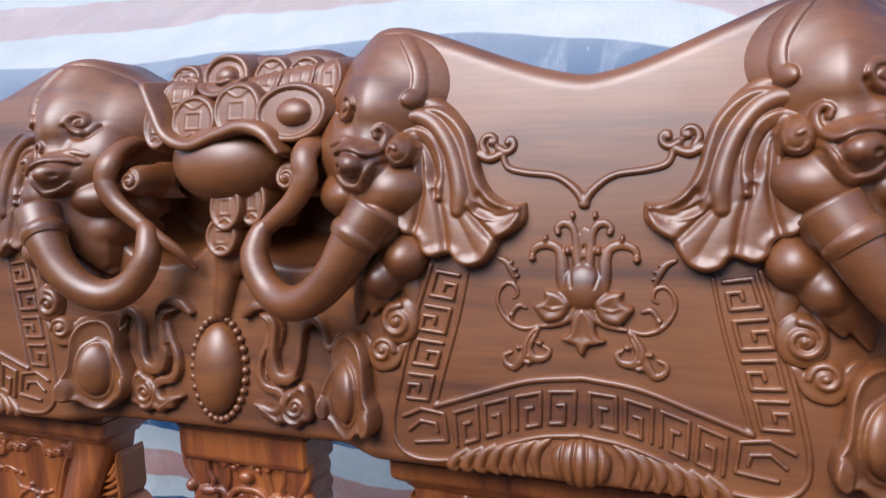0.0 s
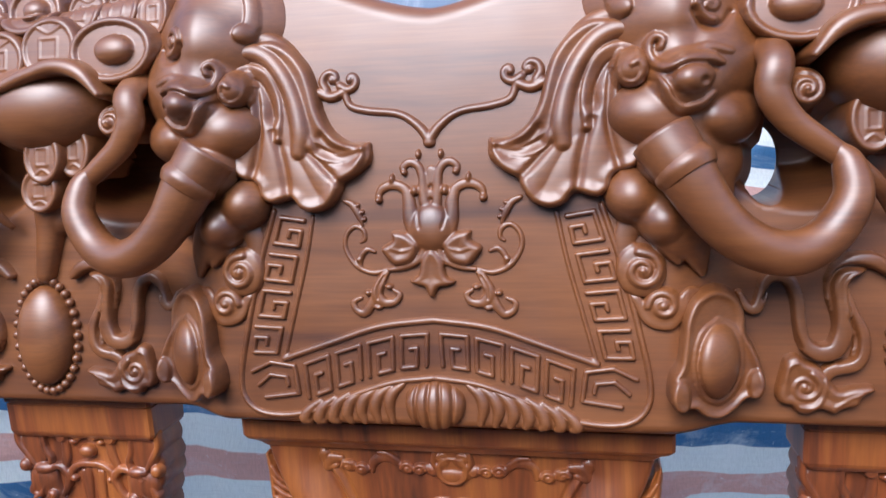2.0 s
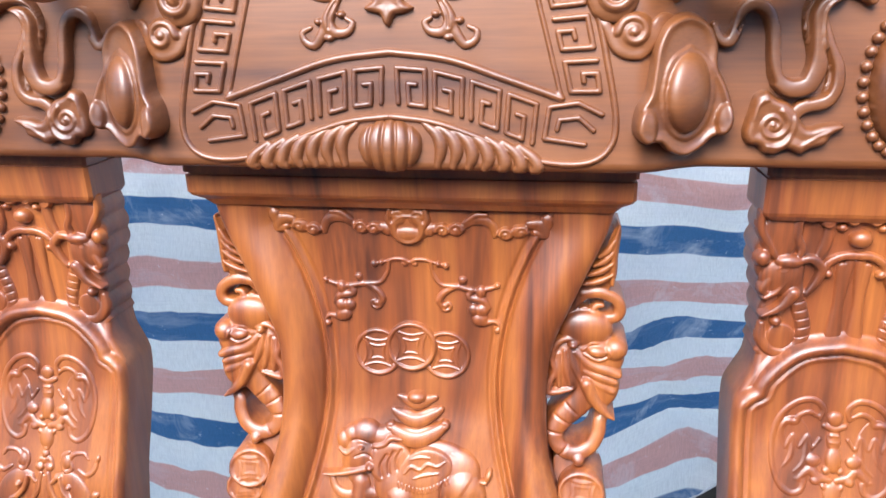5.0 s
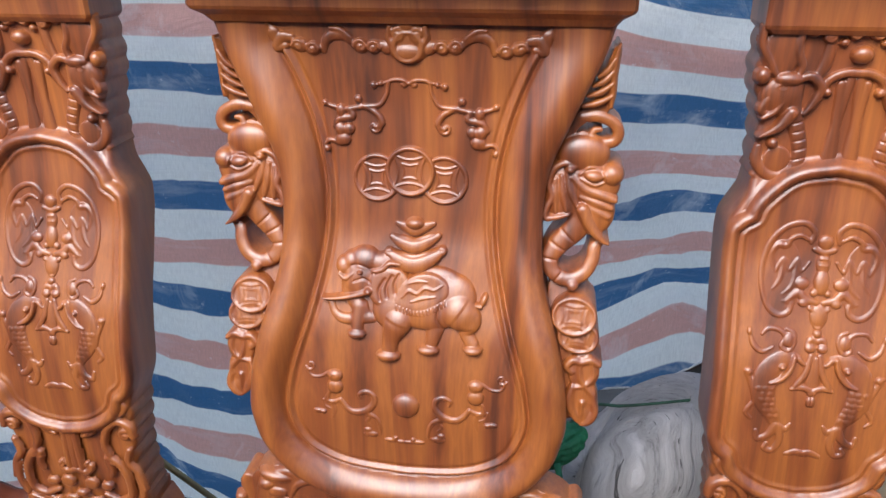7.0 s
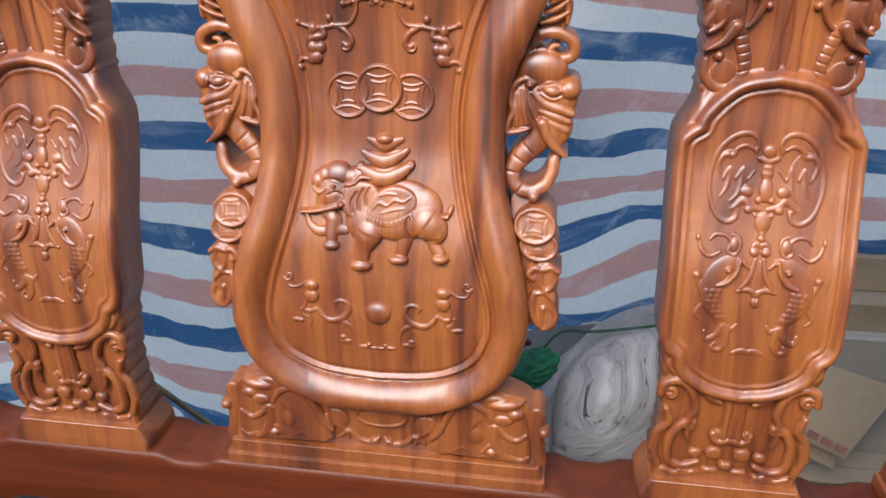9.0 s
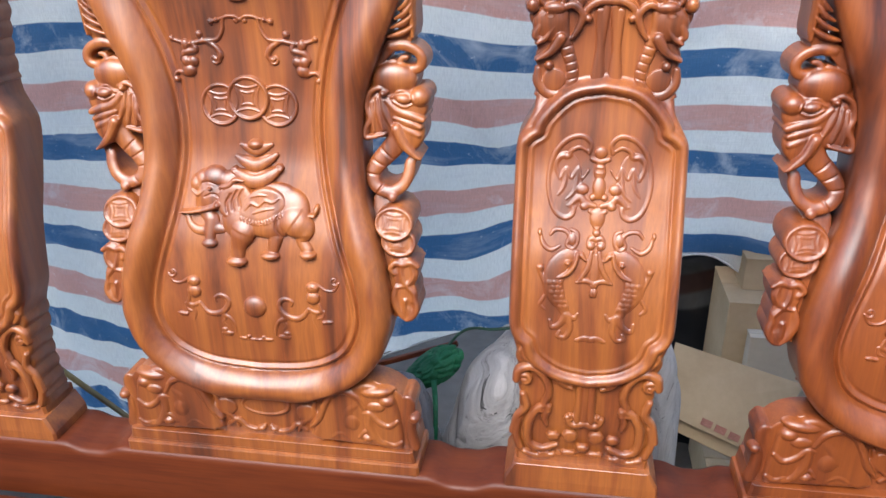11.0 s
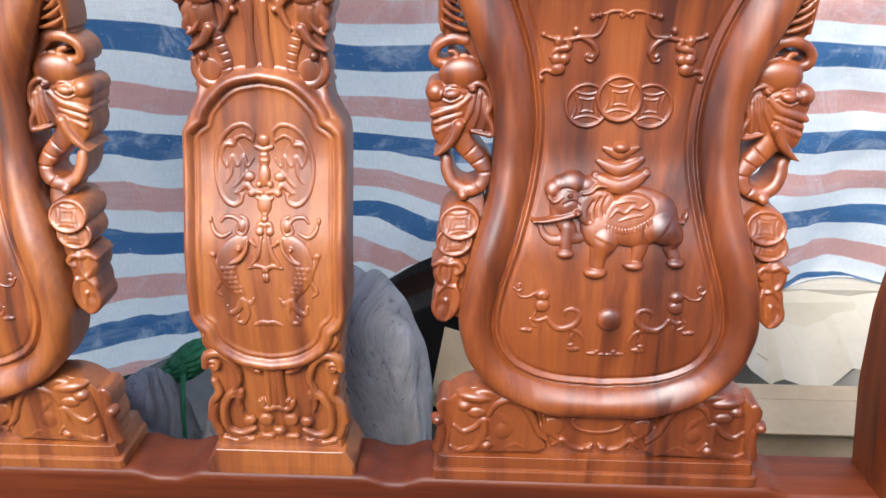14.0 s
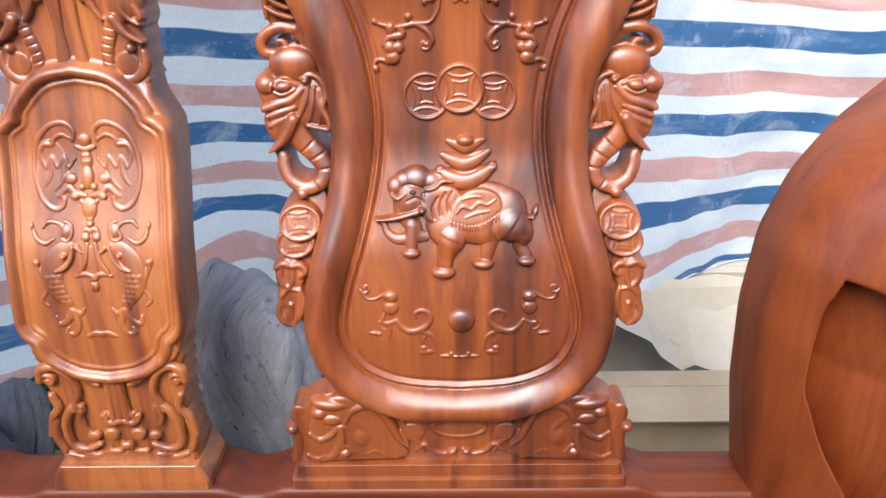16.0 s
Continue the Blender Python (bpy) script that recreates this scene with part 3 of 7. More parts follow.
def splat_half(z):
    """Outline of the narrow splat: foot, waist, long cartouche with stepped shoulders, elephant neck and cap."""
    sh = table((0.48, 0.080), (0.545, 0.074), (0.56, 0.070), (0.60, 0.068), (0.63, 0.071), (0.66, 0.074), (0.672, 0.076), (0.690, 0.084), (0.70, 0.085), (0.87, 0.085), (0.892, 0.083), (0.902, 0.070), (0.93, 0.066), (0.96, 0.066), (0.98, 0.068), (1.01, 0.076), (1.035, 0.074), (1.06, 0.074), (1.10, 0.075))
    z = np.asarray(z, float)
    wave = 0.0028 * np.abs(np.sin(z * 165)) * (((z > 0.545) & (z < 0.665)) | ((z > 0.925) & (z < 1.048)))
    return sh(z) + wave


def splat(x, label):
    s = empty("splat", (x, 0.03, 0.493), label, "splat", "narrow splats of the bench back")
    SP_IN = [(0.0, 0.642), (0.03, 0.648), (0.053, 0.664), (0.060, 0.682), (0.071, 0.694), (0.073, 0.72), (0.073, 0.86), (0.070, 0.880), (0.058, 0.889), (0.053, 0.902), (0.030, 0.924), (0.0, 0.931)]
    line = curve(SP_IN, 0.004)[:, :2]

    def height(U, Z, E):
        A = np.abs(U)
        d = far_from(line, A, Z)
        c = np.interp(Z, line[:, 1], line[:, 0], left=-1, right=-1)
        inside = A < c
        border = 0.0075 * np.clip(np.sin(np.clip(d / 0.013, 0, 1) * math.pi), 0, 1) ** 0.6
        body = np.where(inside, 0.002 * np.exp(-((d - 0.004) / 0.0018) ** 2), border)
        return body - np.where(inside, 0.0, 0.005 * np.clip((d - 0.012) / 0.005, 0, 1)) * np.clip((np.abs(Z - 0.787) - 0.12) / 0.02, 0, 1)

    slab("body", splat_half, 0.535, 1.050, height, FACE, 0.048, WOOD, s, 0.0016, 110, 0.005)
    flare("cap", [(0.074, 0.060, 1.046), (0.078, 0.057, 1.050), (0.079, 0.056, 1.053), (0.079, 0.055, 1.080), (0.077, 0.057, 1.0805), (0.077, 0.057, 1.083), (0.080, 0.053, 1.0835), (0.080, 0.053, 1.094)], 0.112, WOOD, s)
    flare("foot", [(0.0860, -0.0075, 0.494), (0.0855, -0.0075, 0.505), (0.0835, -0.0070, 0.510), (0.0755, -0.0058, 0.5250), (0.0750, -0.0050, 0.5257), (0.0725, 0.003, 0.5258), (0.0725, 0.003, 0.5365)], 0.060, WOOD, s)
    return s




# ---- crest rail ----
C_HALF = table((0, 1.424), (0.03, 1.430), (0.06, 1.440), (0.10, 1.456), (0.14, 1.472), (0.18, 1.483), (0.205, 1.477), (0.235, 1.456), (0.29, 1.450), (0.367, 1.440), (0.44, 1.450), (0.49, 1.456), (0.52, 1.477), (0.545, 1.483), (0.585, 1.472), (0.625, 1.456), (0.665, 1.440), (0.725, 1.424), (0.785, 1.440), (0.86, 1.460), (0.90, 1.455), (0.98, 1.41), (1.06, 1.34))


def C_TOP(u):
    return C_HALF(np.abs(u))


crest = empty("crest_rail", (0, 0.06, 1.094), "dark brown carved crest rail with elephants and money bags", "crest rail")


def crest_face(U, V):
    """The plain face of the crest, set back where the elephants meet."""
    a = np.abs(U)
    k = np.clip((np.abs(a - 0.367) - 0.13) / 0.06, 0, 1)
    k = k * k * (3 - 2 * k)
    rim = 0.015 * (1 - np.sqrt(1 - np.clip(1 - (C_TOP(U) - V) / 0.015, 0, 1) ** 2))
    return 0.042 - 0.028 * k + 0.014 * np.clip((V - 1.24) / 0.22, 0, 1) ** 2 + 0.085 * (V - 1.22) + rim


def crest_board():
    nx, nz = 900, 150
    xs = np.linspace(-1.06, 1.06, nx)
    tops = C_TOP(xs)
    t = np.linspace(0, 1, nz) ** 0.9
    U = np.repeat(xs[None, :], nz, 0)
    V = 1.094 + (tops[None, :] - 1.094) * t[:, None]
    near_bot = V - 1.094
    Y = crest_face(U, V) + 0.004 * (1 - np.sqrt(1 - np.clip(1 - near_bot / 0.004, 0, 1) ** 2))
    F = np.full(U.shape, 1.0)
    for c in (-0.362, 0.362):
        for m in (-1, 1):
            deep = np.clip(1.25 - np.hypot((U - c - m * 0.078) / 0.062, (V - 1.325) / 0.056), 0, 0.6) / 0.6
            Y = Y + 0.078 * deep * deep * (3 - 2 * deep)
            cu, cv = c + m * 0.106, 1.293
            q = np.hypot((U - cu) / 0.021, (V - cv) / 0.031)
            snap = (np.abs(q - 1) < 0.09) & (c > 0)
            U, V = np.where(snap, cu + (U - cu) / np.maximum(q, 0.1), U), np.where(snap, cv + (V - cv) / np.maximum(q, 0.1), V)
            F = np.minimum(F, np.where(snap, 0.001, q - 1)) if c > 0 else F
    co = np.stack([U, Y, V], -1).reshape(-1, 3)
    fs = grid_faces(nz, nx)
    fs = fs[(F.ravel()[fs] > 0).all(1)]
    back = np.stack([U, np.full(U.shape, 0.128), V], -1).reshape(-1, 3)
    n = len(co)
    edges = np.concatenate([fs[:, [0, 1]], fs[:, [1, 2]], fs[:, [2, 3]], fs[:, [3, 0]]])
    _, first, count = np.unique(np.sort(edges, 1), axis=0, return_index=True, return_counts=True)
    rim = edges[first[count == 1]]
    faces = fs.tolist() + (fs[:, ::-1] + n).tolist() + [[b, a, a + n, b + n] for a, b in rim.tolist()]
    return mesh_object("board", np.vstack([co, back]), faces, WOOD_CREST, crest)


crest_board()



# ---- carvings of the vase panels ----
ELEPHANT = [
    el(0.0200, 0.7990, 0.0400, 0.0232, 0.0098, power=0.42),
    el(-0.0105, 0.7948, 0.0229, 0.0229, 0.0098),
    el(0.0439, 0.8045, 0.0218, 0.0229, 0.0092),
    el(0.0187, 0.7928, 0.0273, 0.0164, 0.0092),
    el(0.0255, 0.8143, 0.0300, 0.0186, 0.0075),
    el(-0.0463, 0.8200, 0.0175, 0.0197, 0.0085),
    el(-0.0420, 0.8362, 0.0150, 0.0118, 0.0092),
    el(-0.0270, 0.8335, 0.0110, 0.0095, 0.0080),
    el(-0.0545, 0.8345, 0.0090, 0.0090, 0.0078),
    el(-0.0618, 0.8293, 0.0082, 0.0093, 0.0075),
    el(-0.0194, 0.8370, 0.0120, 0.0076, 0.006),
    st([(-0.0531, 0.8221), (-0.0558, 0.8091), (-0.0507, 0.7982), (-0.0447, 0.7905), (-0.0509, 0.7819), (-0.0621, 0.7811), (-0.0703, 0.7867), (-0.0736, 0.7946), (-0.0806, 0.7993)], [0.0093, 0.0087, 0.0076, 0.0066, 0.0055, 0.0049, 0.0038, 0.0033, 0.0027], 0.62, 0, 0.4),
    st([(-0.0448, 0.7920), (-0.0415, 0.7846), (-0.0330, 0.7827)], [0.0082, 0.0071, 0.0049], 0.5),
    poly([(-0.0332, 0.8249), (-0.0191, 0.8309), (-0.0048, 0.8287), (0.0023, 0.8190), (-0.0015, 0.8095), (-0.0164, 0.8005), (-0.0284, 0.7976), (-0.0367, 0.8073)], 0.0020, 0.0068, 0.006, 0.0),
    cut([(-0.0245, 0.8020), (-0.0262, 0.8110), (-0.0210, 0.8205)], 0.0013, 0.0016),
    cut([(-0.0180, 0.8050), (-0.0190, 0.8140), (-0.0140, 0.8240)], 0.0013, 0.0016),
    cut([(-0.0105, 0.8090), (-0.0115, 0.8175), (-0.0075, 0.8255)], 0.0012, 0.0014),
    st([(-0.0333, 0.8269), (-0.0235, 0.8296), (-0.0172, 0.8351), (-0.0073, 0.8347)], [0.0019, 0.0022, 0.0022, 0.0014], 0.8, 0.008),
    st([(-0.0368, 0.8083), (-0.0522, 0.8037), (-0.0677, 0.8006), (-0.0812, 0.7995)], [0.0030, 0.0024, 0.0018, 0.0009], 0.9, 0.0068),
    el(-0.0363, 0.8093, 0.0049, 0.0044, 0.0125),
    el(-0.0449, 0.8257, 0.0033, 0.0022, 0.0125),
    cut([(-0.0535, 0.8308), (-0.0469, 0.8323), (-0.0384, 0.8297), (-0.0310, 0.8250)], 0.0009, 0.0014),
    cut([(-0.0506, 0.8171), (-0.0419, 0.8202), (-0.0350, 0.8166)], 0.0009, 0.0014),
    st([(-0.0655, 0.8229), (-0.0597, 0.8191), (-0.0521, 0.8237)], [0.0016, 0.0022, 0.0016], 0.7, 0.007),
    st([(-0.0465, 0.7934), (-0.0470, 0.7729)], [0.0071, 0.0060], 0.75, 0, 0.4),
    el(-0.0474, 0.7681, 0.0093, 0.0049, 0.0068),
    st([(-0.0076, 0.7844), (-0.0134, 0.7685), (-0.0152, 0.7548)], [0.0153, 0.0093, 0.0076], 0.8, 0, 0.4),
    el(-0.0162, 0.7498, 0.0120, 0.0060, 0.0088),
    st([(0.0285, 0.7780), (0.0253, 0.7636)], [0.0085, 0.0062], 0.7, 0, 0.4),
    el(0.0222, 0.7579, 0.0109, 0.0049, 0.0082),
    st([(0.0493, 0.7959), (0.0607, 0.7867), (0.0571, 0.7764), (0.0637, 0.7655)], [0.0175, 0.0109, 0.0066, 0.0066], 0.75, 0, 0.4),
    el(0.0645, 0.7608, 0.0093, 0.0049, 0.0086),
    el(0.0620, 0.7838, 0.0060, 0.0055, 0.0085),
    st([(0.0401, 0.8234), (0.0534, 0.8162), (0.0596, 0.8035), (0.0705, 0.8003)], [0.0019, 0.0016, 0.0015, 0.0017], 1, 0.004),
    el(0.0728, 0.8059, 0.0033, 0.0066, 0.006, turn=-20),
    poly([(-0.0098, 0.8009), (-0.0061, 0.8133), (0.0021, 0.8230), (0.0138, 0.8278), (0.0280, 0.8267), (0.0387, 0.8193), (0.0388, 0.8092), (0.0263, 0.8013), (0.0092, 0.7951)], 0.0010, 0.0086, 0.004, 0.0),
    *over(st([(-0.0035, 0.8064), (0.0027, 0.8129), (0.0105, 0.8103), (0.0178, 0.8159), (0.0265, 0.8144), (0.0338, 0.8189)], [0.0008, 0.0016, 0.0014, 0.0016, 0.0014, 0.0008], 0.7)),
    *over(st([(0.0023, 0.8190), (0.0109, 0.8215), (0.0196, 0.8211)], [0.0008, 0.0014, 0.0008], 0.7)),
    *over(st([(0.0055, 0.8029), (0.0161, 0.8067), (0.0280, 0.8085)], [0.0008, 0.0014, 0.0008], 0.7)),
    st([(-0.0086, 0.7990), (-0.0078, 0.7955)], 0.0008, 0.9, 0.0098),
    st([(-0.0052, 0.7978), (-0.0044, 0.7944)], 0.0008, 0.9, 0.0098),
    st([(-0.0018, 0.7968), (-0.0011, 0.7933)], 0.0008, 0.9, 0.0098),
    st([(0.0015, 0.7959), (0.0023, 0.7924)], 0.0008, 0.9, 0.0098),
    st([(0.0048, 0.7952), (0.0056, 0.7918)], 0.0008, 0.9, 0.0098),
    st([(0.0082, 0.7948), (0.0089, 0.7914)], 0.0008, 0.9, 0.0098),
    st([(0.0114, 0.7947), (0.0122, 0.7913)], 0.0008, 0.9, 0.0098),
    st([(0.0147, 0.7950), (0.0155, 0.7916)], 0.0008, 0.9, 0.0098),
    st([(0.0179, 0.7956), (0.0187, 0.7922)], 0.0008, 0.9, 0.0098),
    st([(0.0211, 0.7966), (0.0219, 0.7931)], 0.0008, 0.9, 0.0098),
    st([(0.0243, 0.7978), (0.0251, 0.7944)], 0.0008, 0.9, 0.0098),
    st([(0.0275, 0.7994), (0.0283, 0.7959)], 0.0008, 0.9, 0.0098),
    st([(0.0306, 0.8011), (0.0314, 0.7977)], 0.0008, 0.9, 0.0098),
    st([(0.0338, 0.8030), (0.0345, 0.7996)], 0.0008, 0.9, 0.0098),
    st([(0.0369, 0.8050), (0.0376, 0.8016)], 0.0008, 0.9, 0.0098),
    cut([(0.0318, 0.7997), (0.0304, 0.7886), (0.0359, 0.7789)], 0.0010, 0.0016),
    cut([(-0.0338, 0.7953), (-0.0286, 0.7830), (-0.0215, 0.7758)], 0.0010, 0.0018),
]
INGOTS = [
    st([(-0.0187, 0.8429), (-0.0092, 0.8378), (0.0057, 0.8347), (0.0200, 0.8396), (0.0315, 0.8468)], [0.0038, 0.0071, 0.0087, 0.0071, 0.0038], 0.62, 0.003, 0.38),
    st([(-0.0166, 0.8573), (-0.0072, 0.8532), (0.0054, 0.8499), (0.0181, 0.8552), (0.0276, 0.8604)], [0.0030, 0.0060, 0.0071, 0.0060, 0.0030], 0.66, 0.0015, 0.38),
    st([(-0.0115, 0.8697), (-0.0039, 0.8669), (0.0054, 0.8643), (0.0139, 0.8674), (0.0224, 0.8706)], [0.0027, 0.0049, 0.0060, 0.0049, 0.0027], 0.66, 0.0005, 0.38),
    el(0.0052, 0.8712, 0.0087, 0.0055, 0.0085),
    cut([(-0.0140, 0.8462), (0.0053, 0.8413), (0.0265, 0.8486)], 0.0011, 0.0012),
    cut([(-0.0129, 0.8596), (0.0051, 0.8560), (0.0238, 0.8617)], 0.0011, 0.0012),
    *curl(-0.0193, 0.8428, 0.0038, 0.8, 60, 0.0016, 1, 0.9, 0.004),
    *curl(0.0320, 0.8464, 0.0038, 0.8, 120, 0.0016, -1, 0.9, 0.004),
]
def coin_face(u, v, r, lift):
    """A round coin with a square hole of hollow sides, and four arcs round it."""
    q, w, out = 0.30 * r, lift + 0.0006, [el(u, v, r, r, 0.0008, lift=lift, power=0.1), ring(u, v, 0.91 * r, 0.0021, 1.0, lift + 0.0004)]
    for a in range(4):
        c, d = math.cos(a * math.pi / 2), math.sin(a * math.pi / 2)
        spin = lambda x, y: (u + x * c - y * d, v + x * d + y * c)
        out.append(st([spin(-q, q), spin(0, 0.80 * q), spin(q, q)], 0.0011, 1.1, w))
        out.append(st([spin(-0.60 * r, 0.62 * r), spin(-0.25 * r, 0.50 * r), spin(0, 0.47 * r), spin(0.25 * r, 0.50 * r), spin(0.60 * r, 0.62 * r)], 0.0011, 1.1, w))
    return out


COIN_LEFT = coin_face(-0.0315, 0.9115, 0.0225, 0.0003)
COIN_MID = coin_face(0.0, 0.9190, 0.0232, 0.0027)
SCROLL_TOP = [
    st([(0.0002, 0.9981), (-0.0063, 1.0012), (-0.0174, 0.9998), (-0.0202, 0.9887), (-0.0274, 0.9785), (-0.041, 0.9769), (-0.0548, 0.9743), (-0.0617, 0.974)], [0.0016, 0.0021, 0.0019, 0.0021, 0.0023, 0.0026, 0.0026, 0.0021], 0.8),
    *curl(-0.0053, 0.9975, 0.0037, 0.9, 90., 0.0016, -1),
    el(-0.0321, 0.9961, 0.003, 0.0035, 0.0028),
    st([(-0.0321, 0.9961), (-0.0242, 0.9979), (-0.0185, 0.9998)], [0.0021, 0.0014, 0.0014], 0.8),
    el(-0.0253, 0.9978, 0.0023, 0.0028, 0.0028),
    el(-0.0468, 0.9834, 0.004, 0.004, 0.0028),
    st([(-0.0468, 0.9834), (-0.0433, 0.978)], 0.0016, 0.8),
    st([(-0.041, 0.9769), (-0.0299, 0.9706), (-0.0256, 0.9618), (-0.0314, 0.9571)], [0.0026, 0.0033, 0.0033, 0.0021], 0.8),
    *curl(-0.0325, 0.9589, 0.0065, 1.1, 30., 0.0021, -1),
    st([(-0.0548, 0.9743), (-0.0528, 0.9676), (-0.0645, 0.965), (-0.0695, 0.958)], [0.003, 0.0037, 0.0037, 0.0026], 0.8),
    el(-0.0638, 0.9559, 0.006, 0.006, 0.0038),
    el(-0.0563, 0.9562, 0.0056, 0.0056, 0.0035),
    el(-0.0619, 0.9469, 0.0074, 0.0065, 0.0038),
    el(-0.0629, 0.9729, 0.0047, 0.006, 0.0035),
    st([(-0.0617, 0.974), (-0.0731, 0.977), (-0.0787, 0.9802)], [0.0028, 0.0023, 0.0014], 0.8),
    el(-0.0774, 0.9791, 0.003, 0.003, 0.0024),
    st([(-0.0656, 0.9433), (-0.0748, 0.9452), (-0.0798, 0.9404), (-0.0781, 0.937)], [0.0033, 0.0021, 0.0019, 0.0021], 0.8),
    el(-0.0779, 0.937, 0.0033, 0.0033, 0.0024),
]
GARLAND = [
    el(-0.0007, 1.0353, 0.0198, 0.0198, 0.0033),
    el(-0.0002, 1.0497, 0.0093, 0.0074, 0.0055),
    *curl(-0.0095, 1.0413, 0.006, 1.3, -90., 0.0021, 1, 0.9, 0.003),
    *curl(0.0085, 1.0417, 0.006, 1.3, -90., 0.0021, -1, 0.9, 0.003),
    el(-0.001, 1.0249, 0.014, 0.0079, 0.0055),
    ring(-0.0009, 1.0301, 0.0121, 0.0016, 0.8, 0.004),
    st([(-0.0152, 1.0474), (-0.0167, 1.0381), (-0.0127, 1.0309)], 0.0023, 0.8, 0.003),
    st([(-0.0182, 1.0287), (-0.0246, 1.0317), (-0.028, 1.0296)], [0.0056, 0.0042, 0.0028], 0.7),
    el(-0.0302, 1.0295, 0.006, 0.006, 0.0039),
    *curl(-0.0302, 1.0295, 0.0056, 1.2, 0., 0.0019, 1, 0.9, 0.0035),
    el(-0.0411, 1.0303, 0.007, 0.0065, 0.0036),
    *curl(-0.0411, 1.0303, 0.006, 1.2, 180., 0.0019, -1, 0.9, 0.003),
    st([(-0.0486, 1.0334), (-0.0548, 1.0385), (-0.0657, 1.0393), (-0.0728, 1.0339), (-0.0747, 1.0254)], [0.0037, 0.0047, 0.0051, 0.0042, 0.0028], 0.7),
    st([(-0.0505, 1.0375), (-0.0588, 1.0436), (-0.0675, 1.0445)], [0.0023, 0.0028, 0.0019], 0.7, 0.002),
    el(-0.0845, 1.0274, 0.007, 0.006, 0.0039),
    *curl(-0.0845, 1.0274, 0.0056, 1.2, 0., 0.0019, 1, 0.9, 0.0035),
    el(-0.0955, 1.0303, 0.007, 0.0065, 0.0036),
    *curl(-0.0973, 1.0299, 0.0051, 1.2, 180., 0.0019, -1, 0.9, 0.003),
    st([(-0.1038, 1.0365), (-0.1128, 1.0364), (-0.1172, 1.0278), (-0.1091, 1.029)], [0.0042, 0.0051, 0.0047, 0.0033], 0.7),
    st([(-0.1425, 1.0348), (-0.1286, 1.0361), (-0.121, 1.0426), (-0.1336, 1.0497), (-0.1584, 1.0503)], [0.0023, 0.0037, 0.0047, 0.0056, 0.0051], 0.5),
    st([(-0.1191, 1.0405), (-0.1161, 1.0278)], [0.006, 0.0037], 0.6),
]
RIVER_SCROLL = [
    el(0.0014, 0.6992, 0.0134, 0.0122, 0.0065, power=0.5),
]
LOWER_SCROLL = [
    *curl(-0.0932, 0.733, 0.0053, 1.2, 200., 0.0016, 1),
    st([(-0.0969, 0.7286), (-0.0924, 0.7223), (-0.0832, 0.7222), (-0.0754, 0.7267), (-0.0685, 0.7289)], [0.0016, 0.0018, 0.0018, 0.002, 0.0024], 0.8),
    el(-0.0686, 0.7248, 0.0077, 0.0061, 0.0046),
    el(-0.0688, 0.7134, 0.0081, 0.0073, 0.0046),
    *over(*curl(-0.0686, 0.7243, 0.0037, 1., 180., 0.001, -1, 0.8)),
    st([(-0.075, 0.7065), (-0.0772, 0.6983), (-0.0715, 0.6962), (-0.0633, 0.6995)], [0.002, 0.0024, 0.0026, 0.0024], 0.6),
    st([(-0.0807, 0.6979), (-0.0794, 0.6916), (-0.0737, 0.689)], [0.0016, 0.002, 0.0012], 0.5),
    st([(-0.0633, 0.6995), (-0.0569, 0.6912), (-0.0488, 0.6877), (-0.037, 0.6909), (-0.0298, 0.6988), (-0.0309, 0.7067), (-0.0381, 0.7099), (-0.0446, 0.7067), (-0.0434, 0.7022)], [0.0024, 0.0031, 0.0035, 0.0035, 0.0033, 0.0028, 0.0026, 0.0022, 0.0016], 0.7),
    st([(-0.0715, 0.6962), (-0.0692, 0.6883), (-0.0719, 0.6782)], [0.0024, 0.0024, 0.001], 0.35),
    st([(-0.036, 0.6868), (-0.0286, 0.6832), (-0.0239, 0.6751), (-0.023, 0.6657)], [0.0028, 0.0024, 0.0018, 0.001], 0.6),
    st([(-0.033, 0.6843), (-0.0371, 0.6784), (-0.0332, 0.6741)], [0.0018, 0.0018, 0.001], 0.5),
    el(-0.086, 0.6863, 0.0053, 0.0026, 0.0024),
    el(-0.0809, 0.6855, 0.0033, 0.0024, 0.0024),
    st([(-0.035, 0.6873), (-0.027, 0.6816), (-0.0234, 0.6657)], [0.0024, 0.002, 0.0012], 0.6),
    el(-0.0336, 0.6645, 0.0073, 0.0033, 0.0024),
    el(-0.0365, 0.669, 0.0041, 0.0028, 0.002),
    el(-0.0134, 0.6596, 0.0069, 0.0024, 0.0022),
    el(-0.0088, 0.6625, 0.0028, 0.002, 0.0024),
    el(-0.0033, 0.6588, 0.0041, 0.0018, 0.002),
]
